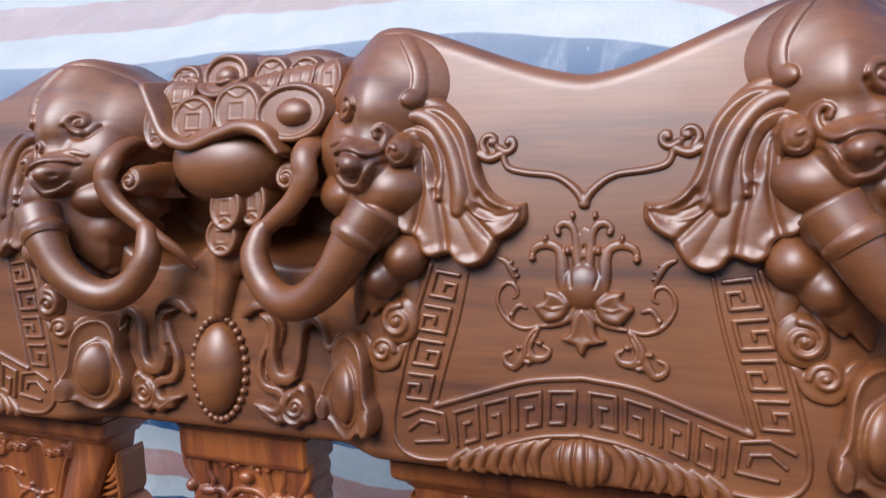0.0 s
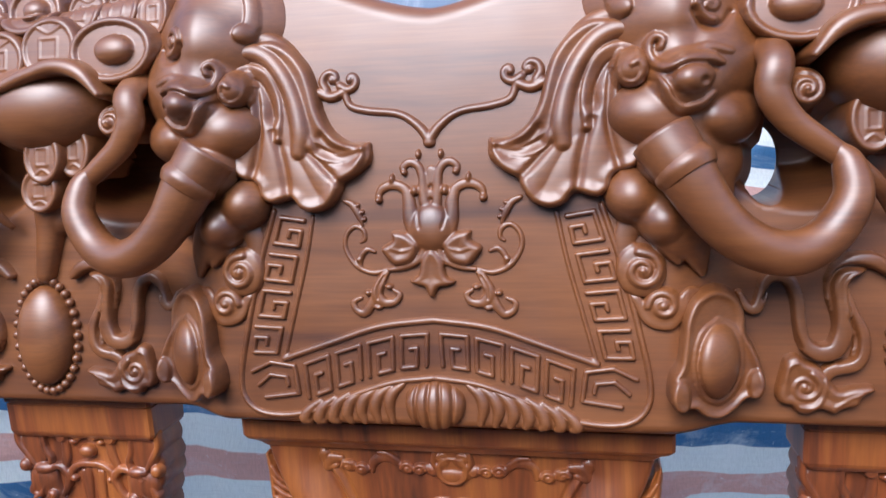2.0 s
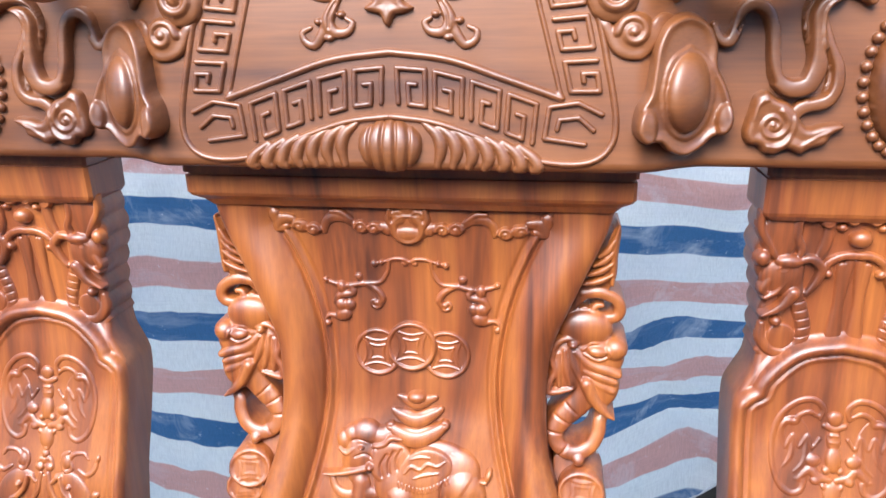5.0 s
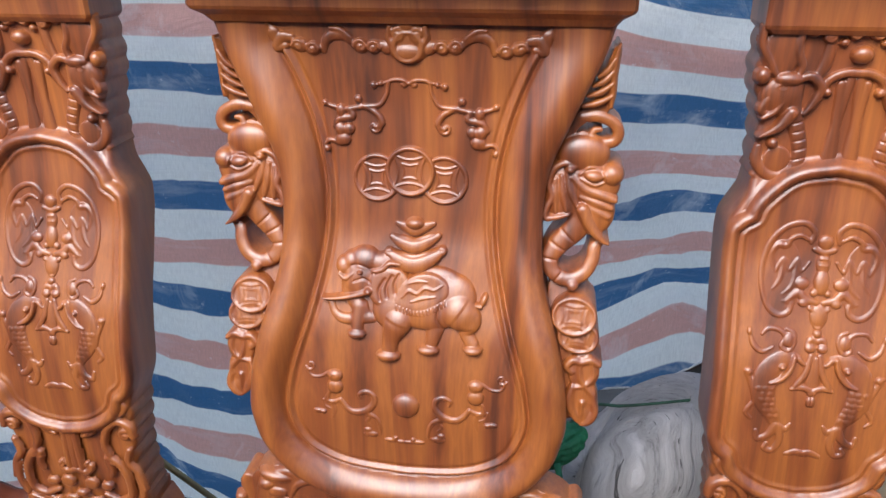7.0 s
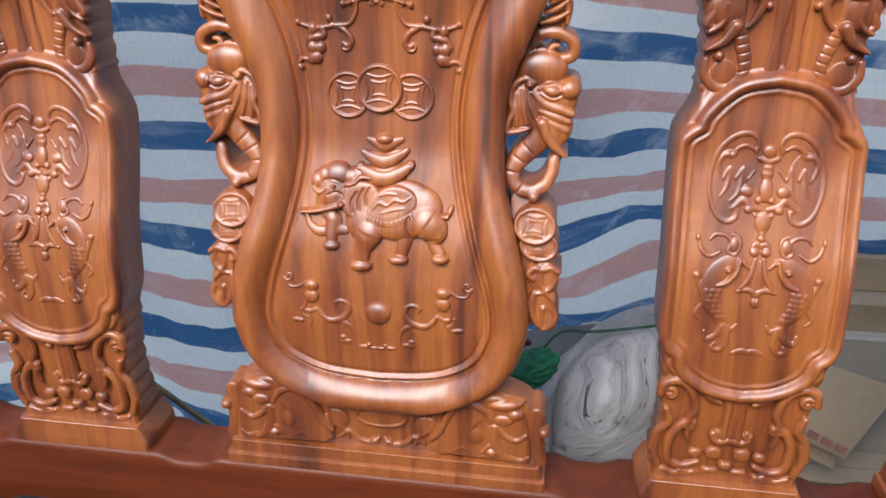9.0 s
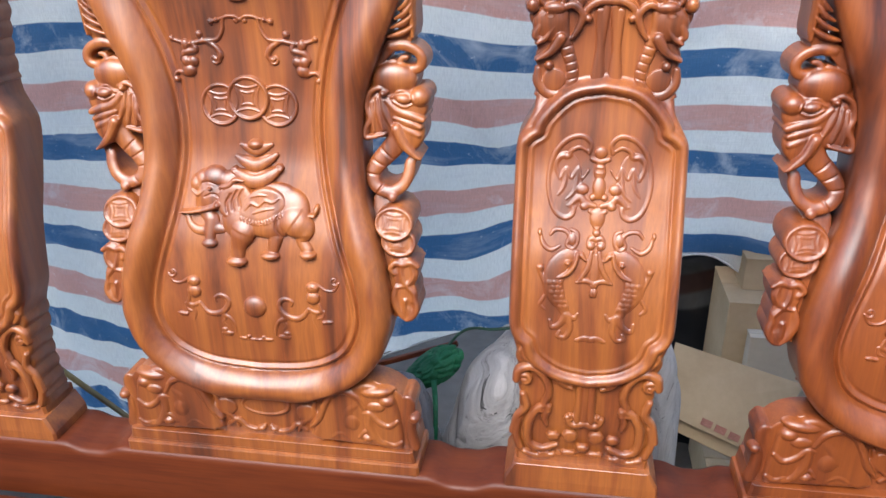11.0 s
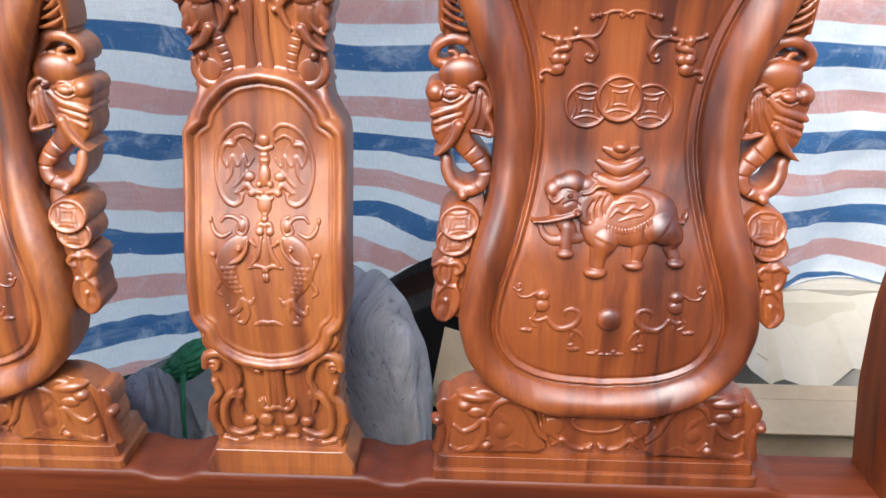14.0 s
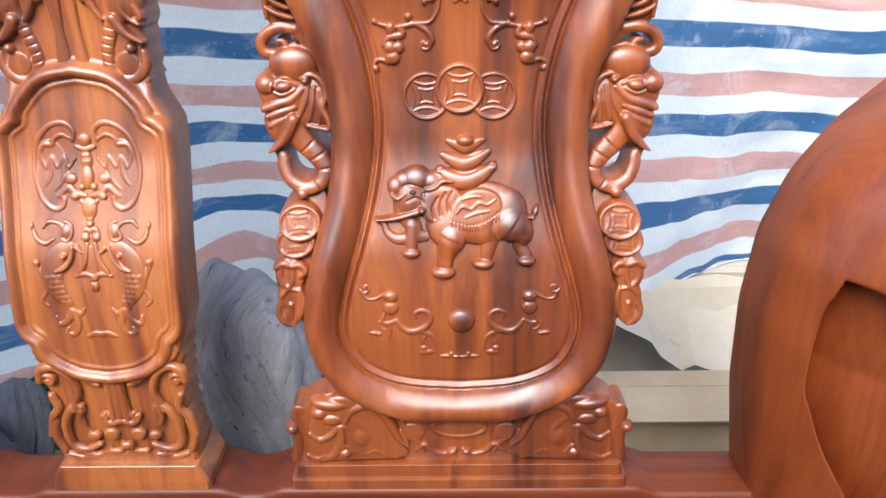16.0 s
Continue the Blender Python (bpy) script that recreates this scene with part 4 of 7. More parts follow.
SIDE_HEAD = [
    el(0.1552, 0.9388, 0.0238, 0.0170, 0.0105, power=0.45),
    el(0.1816, 0.9214, 0.0113, 0.0108, 0.0125, power=0.45),
    el(0.1642, 0.9124, 0.0261, 0.0204, 0.0095),
    el(0.1397, 0.9037, 0.0181, 0.0250, 0.0075, power=0.3),
    el(0.1678, 0.8872, 0.0193, 0.0227, 0.0085),
    st([(0.1539, 0.9517), (0.1424, 0.9447), (0.1314, 0.9311), (0.1269, 0.9140)], [0.0068, 0.0085, 0.0085, 0.0068], 0.2),
    st([(0.1602, 0.8799), (0.1505, 0.8667), (0.1380, 0.8539), (0.1308, 0.8412), (0.1356, 0.8289), (0.1499, 0.8239), (0.1634, 0.8305), (0.1700, 0.8428), (0.1714, 0.8532), (0.1772, 0.8593)], [0.0125, 0.0108, 0.0096, 0.0079, 0.0068, 0.0065, 0.0062, 0.0062, 0.0057, 0.0028], 0.55),
    cut([(0.1529, 0.8574), (0.1401, 0.8688)], 0.0010, 0.0014),
    cut([(0.1471, 0.8482), (0.1289, 0.8586)], 0.0010, 0.0014),
    cut([(0.1434, 0.8400), (0.1241, 0.8431)], 0.0010, 0.0014),
    cut([(0.1444, 0.8326), (0.1348, 0.8206)], 0.0010, 0.0014),
    st([(0.1580, 0.8899), (0.1650, 0.8753), (0.1747, 0.8649), (0.1830, 0.8590)], [0.0057, 0.0048, 0.0034, 0.0011], 0.85, 0.0085),
    st([(0.1854, 0.8995), (0.1738, 0.9033), (0.1587, 0.9083), (0.1468, 0.9185)], [0.0034, 0.0043, 0.0037, 0.0023], 0.75, 0.0075),
    st([(0.1825, 0.8920), (0.1708, 0.8958), (0.1557, 0.9009)], [0.0028, 0.0037, 0.0023], 0.75, 0.007),
    st([(0.1807, 0.8833), (0.1724, 0.8870), (0.1619, 0.8919)], [0.0026, 0.0034, 0.0023], 0.75, 0.0065),
    *over(el(0.1658, 0.9210, 0.0085, 0.0051, 0.005, turn=-8)),
    *over(st([(0.1775, 0.9161), (0.1728, 0.9250), (0.1618, 0.9276), (0.1534, 0.9215)], [0.0014, 0.0020, 0.0020, 0.0014], 0.9)),
    *over(st([(0.1753, 0.9151), (0.1664, 0.9128), (0.1548, 0.9176)], [0.0011, 0.0017, 0.0011], 0.9)),
    st([(0.1489, 0.9276), (0.1392, 0.9307), (0.1296, 0.9246), (0.1265, 0.9113), (0.1298, 0.8999), (0.1251, 0.8893), (0.1249, 0.8806), (0.1339, 0.8812), (0.1452, 0.8840)], [0.0023, 0.0028, 0.0031, 0.0031, 0.0031, 0.0031, 0.0031, 0.0026, 0.0017], 0.9, 0.0072),
    el(0.1446, 0.9256, 0.0051, 0.0045, 0.013),
    st([(0.1422, 0.9209), (0.1458, 0.9067), (0.1527, 0.8923)], [0.0020, 0.0034, 0.0020], 0.8, 0.0072),
    st([(0.1373, 0.9189), (0.1391, 0.9048), (0.1433, 0.8884)], [0.0020, 0.0034, 0.0020], 0.8, 0.0072),
    st([(0.1324, 0.9159), (0.1325, 0.9030), (0.1337, 0.8867)], [0.0020, 0.0034, 0.0020], 0.8, 0.0068),
    st([(0.1520, 0.9703), (0.1656, 0.9719), (0.1783, 0.9673), (0.1842, 0.9592), (0.1818, 0.9507), (0.1720, 0.9484), (0.1620, 0.9536), (0.1636, 0.9594), (0.1685, 0.9603)], [0.0040, 0.0051, 0.0051, 0.0051, 0.0051, 0.0048, 0.0040, 0.0028, 0.0023], 0.7),
    st([(0.1569, 0.9759), (0.1444, 0.9642), (0.1362, 0.9524)], [0.0062, 0.0062, 0.0057], 0.25),
    st([(0.1776, 1.0297), (0.1735, 1.0087), (0.1699, 0.9860), (0.1583, 0.9738)], [0.0034, 0.0062, 0.0085, 0.0074], 0.16),
    st([(0.1789, 1.0347), (0.1762, 1.0188), (0.1760, 0.9994), (0.1759, 0.9816)], [0.0014, 0.0026, 0.0026, 0.0020], 0.8, 0.004),
    st([(0.1751, 1.0218), (0.1701, 1.0128), (0.1634, 1.0074)], [0.0014, 0.0028, 0.0017], 0.85, 0.0055),
    st([(0.1751, 1.0117), (0.1683, 1.0037), (0.1593, 0.9988)], [0.0014, 0.0028, 0.0017], 0.85, 0.0055),
    st([(0.1751, 1.0014), (0.1664, 0.9944), (0.1551, 0.9901)], [0.0014, 0.0028, 0.0017], 0.85, 0.0055),
    st([(0.1757, 0.9910), (0.1656, 0.9851), (0.1508, 0.9813)], [0.0014, 0.0028, 0.0017], 0.85, 0.0055),
    el(0.1532, 0.8196, 0.0057, 0.0057, 0.006),
]
SIDE_COIN = [
    el(0.1562, 0.7939, 0.0210, 0.0187, 0.0035, lift=0.003, power=0.12),
    st([(0.1370, 0.7951), (0.1382, 0.7892), (0.1421, 0.7840), (0.1482, 0.7803), (0.1555, 0.7786), (0.1629, 0.7793), (0.1693, 0.7823), (0.1738, 0.7870), (0.1756, 0.7927), (0.1744, 0.7987), (0.1704, 0.8039), (0.1643, 0.8076), (0.1569, 0.8093), (0.1495, 0.8085), (0.1432, 0.8056), (0.1388, 0.8009), (0.1370, 0.7951)], 0.0019, 0.9, 0.006),
    st([(0.1638, 0.7993), (0.1565, 0.7985), (0.1492, 0.8001)], 0.0012, 0.9, 0.006),
    st([(0.1700, 0.8037), (0.1566, 0.8021), (0.1435, 0.8053)], 0.0012, 0.9, 0.006),
    st([(0.1632, 0.7877), (0.1560, 0.7893), (0.1487, 0.7886)], 0.0012, 0.9, 0.006),
    st([(0.1690, 0.7826), (0.1558, 0.7858), (0.1425, 0.7843)], 0.0012, 0.9, 0.006),
    st([(0.1638, 0.7993), (0.1621, 0.7936), (0.1632, 0.7877)], 0.0012, 0.9, 0.006),
    st([(0.1700, 0.8037), (0.1665, 0.7933), (0.1690, 0.7826)], 0.0012, 0.9, 0.006),
    st([(0.1492, 0.8001), (0.1504, 0.7943), (0.1487, 0.7886)], 0.0012, 0.9, 0.006),
    st([(0.1435, 0.8053), (0.1460, 0.7946), (0.1425, 0.7843)], 0.0012, 0.9, 0.006),
]
SIDE_COIN_LOW = [
    el(0.1612, 0.7744, 0.0193, 0.0159, 0.0035, lift=0.0005, power=0.12),
    st([(0.1435, 0.7756), (0.1447, 0.7704), (0.1485, 0.7657), (0.1542, 0.7623), (0.1611, 0.7607), (0.1679, 0.7613), (0.1737, 0.7639), (0.1776, 0.7681), (0.1790, 0.7732), (0.1778, 0.7784), (0.1741, 0.7829), (0.1685, 0.7861), (0.1617, 0.7875), (0.1549, 0.7869), (0.1490, 0.7845), (0.1450, 0.7805), (0.1435, 0.7756)], 0.0019, 0.9, 0.0035),
    st([(0.1680, 0.7790), (0.1613, 0.7784), (0.1546, 0.7798)], 0.0012, 0.9, 0.0035),
    st([(0.1738, 0.7827), (0.1614, 0.7814), (0.1493, 0.7842)], 0.0012, 0.9, 0.0035),
    st([(0.1678, 0.7688), (0.1611, 0.7703), (0.1544, 0.7698)], 0.0012, 0.9, 0.0035),
    st([(0.1734, 0.7642), (0.1610, 0.7672), (0.1488, 0.7659)], 0.0012, 0.9, 0.0035),
    st([(0.1680, 0.7790), (0.1665, 0.7740), (0.1678, 0.7688)], 0.0012, 0.9, 0.0035),
    st([(0.1738, 0.7827), (0.1707, 0.7738), (0.1734, 0.7642)], 0.0012, 0.9, 0.0035),
    st([(0.1546, 0.7798), (0.1558, 0.7748), (0.1544, 0.7698)], 0.0012, 0.9, 0.0035),
    st([(0.1493, 0.7842), (0.1517, 0.7750), (0.1488, 0.7659)], 0.0012, 0.9, 0.0035),
]
SIDE_LEAF = [
    el(0.1685, 0.7416, 0.0147, 0.0181, 0.003, power=0.2),
    el(0.1701, 0.7156, 0.0125, 0.0204, 0.003, power=0.2),
    el(0.1710, 0.6986, 0.0091, 0.0102, 0.004),
    st([(0.1830, 0.7490), (0.1747, 0.7536), (0.1659, 0.7509), (0.1583, 0.7526), (0.1526, 0.7462), (0.1574, 0.7407)], [0.0023, 0.0034, 0.0031, 0.0034, 0.0034, 0.0023], 0.8, 0.003),
    st([(0.1759, 0.7512), (0.1780, 0.7385), (0.1718, 0.7297), (0.1602, 0.7260)], [0.0017, 0.0023, 0.0023, 0.0017], 0.9, 0.003),
    st([(0.1642, 0.7493), (0.1670, 0.7336), (0.1788, 0.7191), (0.1775, 0.7114)], [0.0017, 0.0023, 0.0023, 0.0017], 0.9, 0.003),
    st([(0.1590, 0.7267), (0.1566, 0.7132), (0.1614, 0.6995), (0.1685, 0.6890)], [0.0026, 0.0043, 0.0037, 0.0011], 0.7, 0.003),
    st([(0.1790, 0.7161), (0.1815, 0.7025), (0.1761, 0.6926), (0.1685, 0.6884)], [0.0023, 0.0037, 0.0034, 0.0011], 0.7, 0.003),
    st([(0.1691, 0.7121), (0.1686, 0.6988)], [0.0023, 0.0014], 0.8, 0.004),
]
BRACKET_BOARD = [st([(0.143, 0.812), (0.150, 0.790), (0.152, 0.765), (0.158, 0.735), (0.160, 0.712), (0.156, 0.695)], [0.012, 0.019, 0.019, 0.016, 0.014, 0.006], 0.1)]
BASE_HALF = [
    poly([(-0.1601, 0.5807), (-0.1526, 0.5998), (-0.1406, 0.6092), (-0.1232, 0.6134), (-0.1024, 0.6068), (-0.0861, 0.6023), (-0.0748, 0.5860), (-0.0683, 0.5649), (-0.0591, 0.5464), (-0.0596, 0.5307), (-0.1312, 0.5266), (-0.1645, 0.5268)], 0.0055, 0.0005, 0.006, 0),
    st([(-0.1206, 0.5804), (-0.1125, 0.5951), (-0.0979, 0.6016), (-0.0839, 0.5964), (-0.0738, 0.5800), (-0.0660, 0.5603), (-0.0554, 0.5479)], [0.0024, 0.0036, 0.0042, 0.0042, 0.0042, 0.0036, 0.0018], 0.85, 0.0055),
    *over(el(-0.1347, 0.5835, 0.0102, 0.0054, 0.003, power=0.3)),
    ring(-0.1347, 0.5835, 0.0084, 0.0018, 0.9, 0.006, 0.55),
    el(-0.1352, 0.6026, 0.0204, 0.0072, 0.0105, turn=-6, power=0.5),
    el(-0.1473, 0.5910, 0.0096, 0.0072, 0.0095),
    st([(-0.1589, 0.5656), (-0.1486, 0.5579), (-0.1361, 0.5639), (-0.1269, 0.5744), (-0.1198, 0.5729)], [0.0024, 0.0036, 0.0036, 0.0030, 0.0018], 0.85, 0.0055),
    st([(-0.1258, 0.5729), (-0.1257, 0.5554), (-0.1355, 0.5361), (-0.1495, 0.5299)], [0.0048, 0.0054, 0.0048, 0.0030], 0.7, 0.005),
    st([(-0.1625, 0.5363), (-0.1543, 0.5315), (-0.1429, 0.5361)], [0.0030, 0.0036, 0.0024], 0.8, 0.005),
    el(-0.1231, 0.5391, 0.0084, 0.0066, 0.0105),
    st([(-0.1306, 0.5360), (-0.1225, 0.5492), (-0.1133, 0.5390)], [0.0018, 0.0024, 0.0018], 0.9, 0.006),
    st([(-0.1143, 0.5855), (-0.1028, 0.5757), (-0.0958, 0.5590)], [0.0036, 0.0054, 0.0042], 0.6, 0.004),
    st([(-0.1063, 0.5311), (-0.0911, 0.5420), (-0.0791, 0.5356), (-0.0669, 0.5308)], [0.0024, 0.0036, 0.0030, 0.0018], 0.8, 0.004),
    el(-0.1049, 0.5591, 0.0120, 0.0144, 0.0085),
    st([(-0.0656, 0.5948), (-0.0569, 0.5858), (-0.0450, 0.5813), (-0.0389, 0.5902), (-0.0423, 0.5975)], [0.0024, 0.0036, 0.0036, 0.0030, 0.0018], 0.85, 0.001),
    el(-0.0544, 0.5918, 0.0048, 0.0036, 0.0055),
    st([(-0.0607, 0.5777), (-0.0551, 0.5602), (-0.0432, 0.5478), (-0.0373, 0.5353)], [0.0024, 0.0036, 0.0030, 0.0018], 0.7, 0.0005),
    el(-0.0502, 0.5625, 0.0132, 0.0120, 0.003),
    el(0.0, 0.5700, 0.0264, 0.0118, 0.0022, power=0.2),
    ring(0.0, 0.5700, 0.0280, 0.0022, 0.9, 0.001, 0.44),
    st([(-0.0477, 0.5385), (-0.0372, 0.5462), (-0.0275, 0.5368), (-0.0140, 0.5335), (-0.0042, 0.5397)], [0.0024, 0.0030, 0.0030, 0.0030, 0.0024], 0.8, 0.001),
    el(-0.0078, 0.5366, 0.0054, 0.0036, 0.005),
    st([(-0.1779, 0.5688), (-0.1726, 0.5611), (-0.1729, 0.5442), (-0.1768, 0.5269)], [0.0054, 0.0054, 0.0060, 0.0060], 0.6),
    el(-0.1779, 0.5695, 0.0066, 0.0060, 0.008),
]


def on_face(U, V):
    return FACE(V)


def behind_face(U, V):
    return FACE(V) + 0.010


def vase_with_carvings(x):
    vase = vase_panel(x, "amber rosewood vase-shaped panel carved with an elephant and coins", WOOD)
    relief("elephant_relief", ELEPHANT, on_face, WOOD, vase, 0.0007, soft=0.0012)
    for picks in ((0, 4, 6, 7, 8, 9), (1, 5), (2, 3)):
        relief("ingot", [INGOTS[k] for k in picks], on_face, WOOD, vase, 0.0008, soft=0.002)
    relief("coin_relief", COIN_LEFT, on_face, WOOD, vase, 0.0006)
    relief("coin_relief", flip(COIN_LEFT), on_face, WOOD, vase, 0.0006)
    relief("coin_relief", COIN_MID, on_face, WOOD, vase, 0.0006)
    relief("vine_scroll", both(SCROLL_TOP), on_face, WOOD, vase, 0.0009, gain=1.3, soft=0.001)
    relief("garland", both(GARLAND), on_face, WOOD, vase, 0.0010)
    relief("pearl", RIVER_SCROLL, on_face, WOOD, vase, 0.0010)
    relief("cloud_scroll", LOWER_SCROLL, on_face, WOOD, vase, 0.0009, soft=0.0012)
    relief("cloud_scroll", flip(LOWER_SCROLL), on_face, WOOD, vase, 0.0009, soft=0.0012)
    for turn in (lambda p: p, flip):
        carving("elephant_bracket", turn(SIDE_HEAD), behind_face, WOOD, vase, 0.036, 0.0009, soft=0.0012)
        carving("bracket_board", turn(BRACKET_BOARD), lambda U, V: FACE(V) + 0.017, WOOD, vase, 0.030)
        carving("coin_bracket", turn(SIDE_COIN), behind_face, WOOD, vase, 0.040)
        carving("coin_bracket", turn(SIDE_COIN_LOW), lambda U, V: FACE(V) + 0.012, WOOD, vase, 0.034)
        carving("leaf_bracket", turn(SIDE_LEAF), lambda U, V: FACE(V) + 0.012, WOOD, vase, 0.034)
    # carved base and its plinth
    block = [ln([(-0.145, 0.553), (0.145, 0.553)], 0.034, 0.02), el(-0.125, 0.575, 0.047, 0.038, 0.003), el(0.125, 0.575, 0.047, 0.038, 0.003)]
    block += [st([(k * 0.166, 0.53), (k * 0.166, 0.56), (k * 0.172, 0.583), (k * 0.170, 0.591)], [0.010, 0.008, 0.007, 0.006], 0.4) for k in (-1, 1)]
    carving("base", block, lambda U, V: 0.006 + 0 * U, WOOD, vase, 0.034)
    relief("base_carving", both(BASE_HALF), lambda U, V: 0.0045 + 0 * U, WOOD, vase, 0.0009, gain=1.05, soft=0.0008)
    flare("plinth", [(0.1830, -0.0080, 0.494), (0.1825, -0.0080, 0.506), (0.1815, -0.0070, 0.508), (0.1785, -0.0042, 0.5085), (0.1780, -0.0042, 0.5105), (0.1775, -0.0055, 0.512), (0.1755, -0.0055, 0.5245), (0.1750, -0.0050, 0.5253), (0.1720, 0.000, 0.5256)], 0.062, WOOD, vase)
    return vase


def in_wood(thing, material):
    """Gives a copied thing a board of its own."""
    for ob in thing.children_recursive:
        ob.material_slots[0].link = "OBJECT"
        ob.material_slots[0].material = material
    return thing


middle_vase = vase_with_carvings(0)
right_vase = in_wood(copy_thing(middle_vase, pose(SPACING, 0.03, 0.493)), WOOD_RED)
tagged(right_vase, "deep red rosewood vase-shaped panel carved with an elephant and coins")
copy_thing(middle_vase, pose(-SPACING, 0.03, 0.493))

BAT_HALF = [
    el(-0.0341, 0.8402, 0.0179, 0.0333, 0.0012, power=0.2),
    st([(-0.0116, 0.8721), (-0.0101, 0.8813), (-0.0187, 0.8886), (-0.0324, 0.8854), (-0.0443, 0.8726), (-0.0503, 0.8526), (-0.0497, 0.8331), (-0.0436, 0.8166), (-0.0333, 0.8091), (-0.0250, 0.8126), (-0.0244, 0.8198), (-0.0304, 0.8213)], [0.0024, 0.0027, 0.0030, 0.0030, 0.0030, 0.0027, 0.0024, 0.0024, 0.0027, 0.0027, 0.0024, 0.0018], 0.8),
    st([(-0.0145, 0.8743), (-0.0209, 0.8777), (-0.0288, 0.8741), (-0.0314, 0.8683), (-0.0391, 0.8681), (-0.0435, 0.8612), (-0.0419, 0.8528), (-0.0389, 0.8467)], [0.0018, 0.0024, 0.0024, 0.0024, 0.0024, 0.0021, 0.0018, 0.0015], 0.7, 0.0008),
    st([(-0.0389, 0.8467), (-0.0329, 0.8569), (-0.0281, 0.8475), (-0.0209, 0.8571), (-0.0174, 0.8472), (-0.0114, 0.8551)], [0.0015, 0.0018, 0.0015, 0.0018, 0.0015, 0.0018], 0.8, 0.0008),
    st([(-0.0329, 0.8546), (-0.0347, 0.8401), (-0.0401, 0.8311)], [0.0018, 0.0018, 0.0009], 0.7, 0.001),
    st([(-0.0215, 0.8549), (-0.0239, 0.8360), (-0.0317, 0.8269)], [0.0018, 0.0018, 0.0009], 0.7, 0.001),
    el(-0.0161, 0.8372, 0.0065, 0.0054, 0.0042),
    st([(-0.0268, 0.8225), (-0.0185, 0.8294), (-0.0125, 0.8240), (-0.0029, 0.8215)], [0.0018, 0.0033, 0.0036, 0.0024], 0.75, 0.0008),
    el(-0.0136, 0.8212, 0.0048, 0.0042, 0.0044),
    el(0.0002, 0.8729, 0.0065, 0.0065, 0.0048),
    st([(-0.0083, 0.8665), (-0.0000, 0.8638), (0.0083, 0.8662)], [0.0024, 0.0030, 0.0024], 0.8, 0.001),
    el(-0.0001, 0.8542, 0.0060, 0.0095, 0.004),
    el(-0.0000, 0.8387, 0.0065, 0.0113, 0.0056),
    el(-0.0059, 0.8297, 0.0036, 0.0036, 0.0045),
    st([(-0.0031, 0.8586), (0.0029, 0.8588)], 0.0010, 0.8, 0.0035),
    st([(-0.0031, 0.8530), (0.0028, 0.8532)], 0.0010, 0.8, 0.0035),
    el(0.0002, 0.8110, 0.0077, 0.0089, 0.0034),
    st([(-0.0076, 0.8163), (0.0002, 0.8132)], [0.0024, 0.0018], 0.8, 0.001),
    st([(-0.0057, 0.8064), (-0.0008, 0.8005), (0.0016, 0.8006)], [0.0018, 0.0024, 0.0018], 0.8),
]
VINE_HALF = [
    el(0.0005, 0.7962, 0.0036, 0.0036, 0.0034),
    st([(-0.0077, 0.7855), (-0.0048, 0.7911), (0.0018, 0.7891)], [0.0024, 0.0030, 0.0024], 0.8),
    el(-0.0052, 0.7839, 0.0048, 0.0042, 0.0036),
    st([(-0.0359, 0.7825), (-0.0449, 0.7784), (-0.0528, 0.7837), (-0.0560, 0.7936)], [0.0018, 0.0027, 0.0027, 0.0018], 0.8),
    el(-0.0567, 0.7947, 0.0024, 0.0036, 0.003),
    st([(-0.0457, 0.7927), (-0.0410, 0.7978), (-0.0314, 0.7970), (-0.0264, 0.7916), (-0.0293, 0.7838), (-0.0232, 0.7801), (-0.0185, 0.7869), (-0.0193, 0.7951), (-0.0254, 0.7982)], [0.0018, 0.0024, 0.0024, 0.0024, 0.0021, 0.0024, 0.0024, 0.0024, 0.0018], 0.8),
    el(-0.0234, 0.7895, 0.0048, 0.0065, 0.003),
]
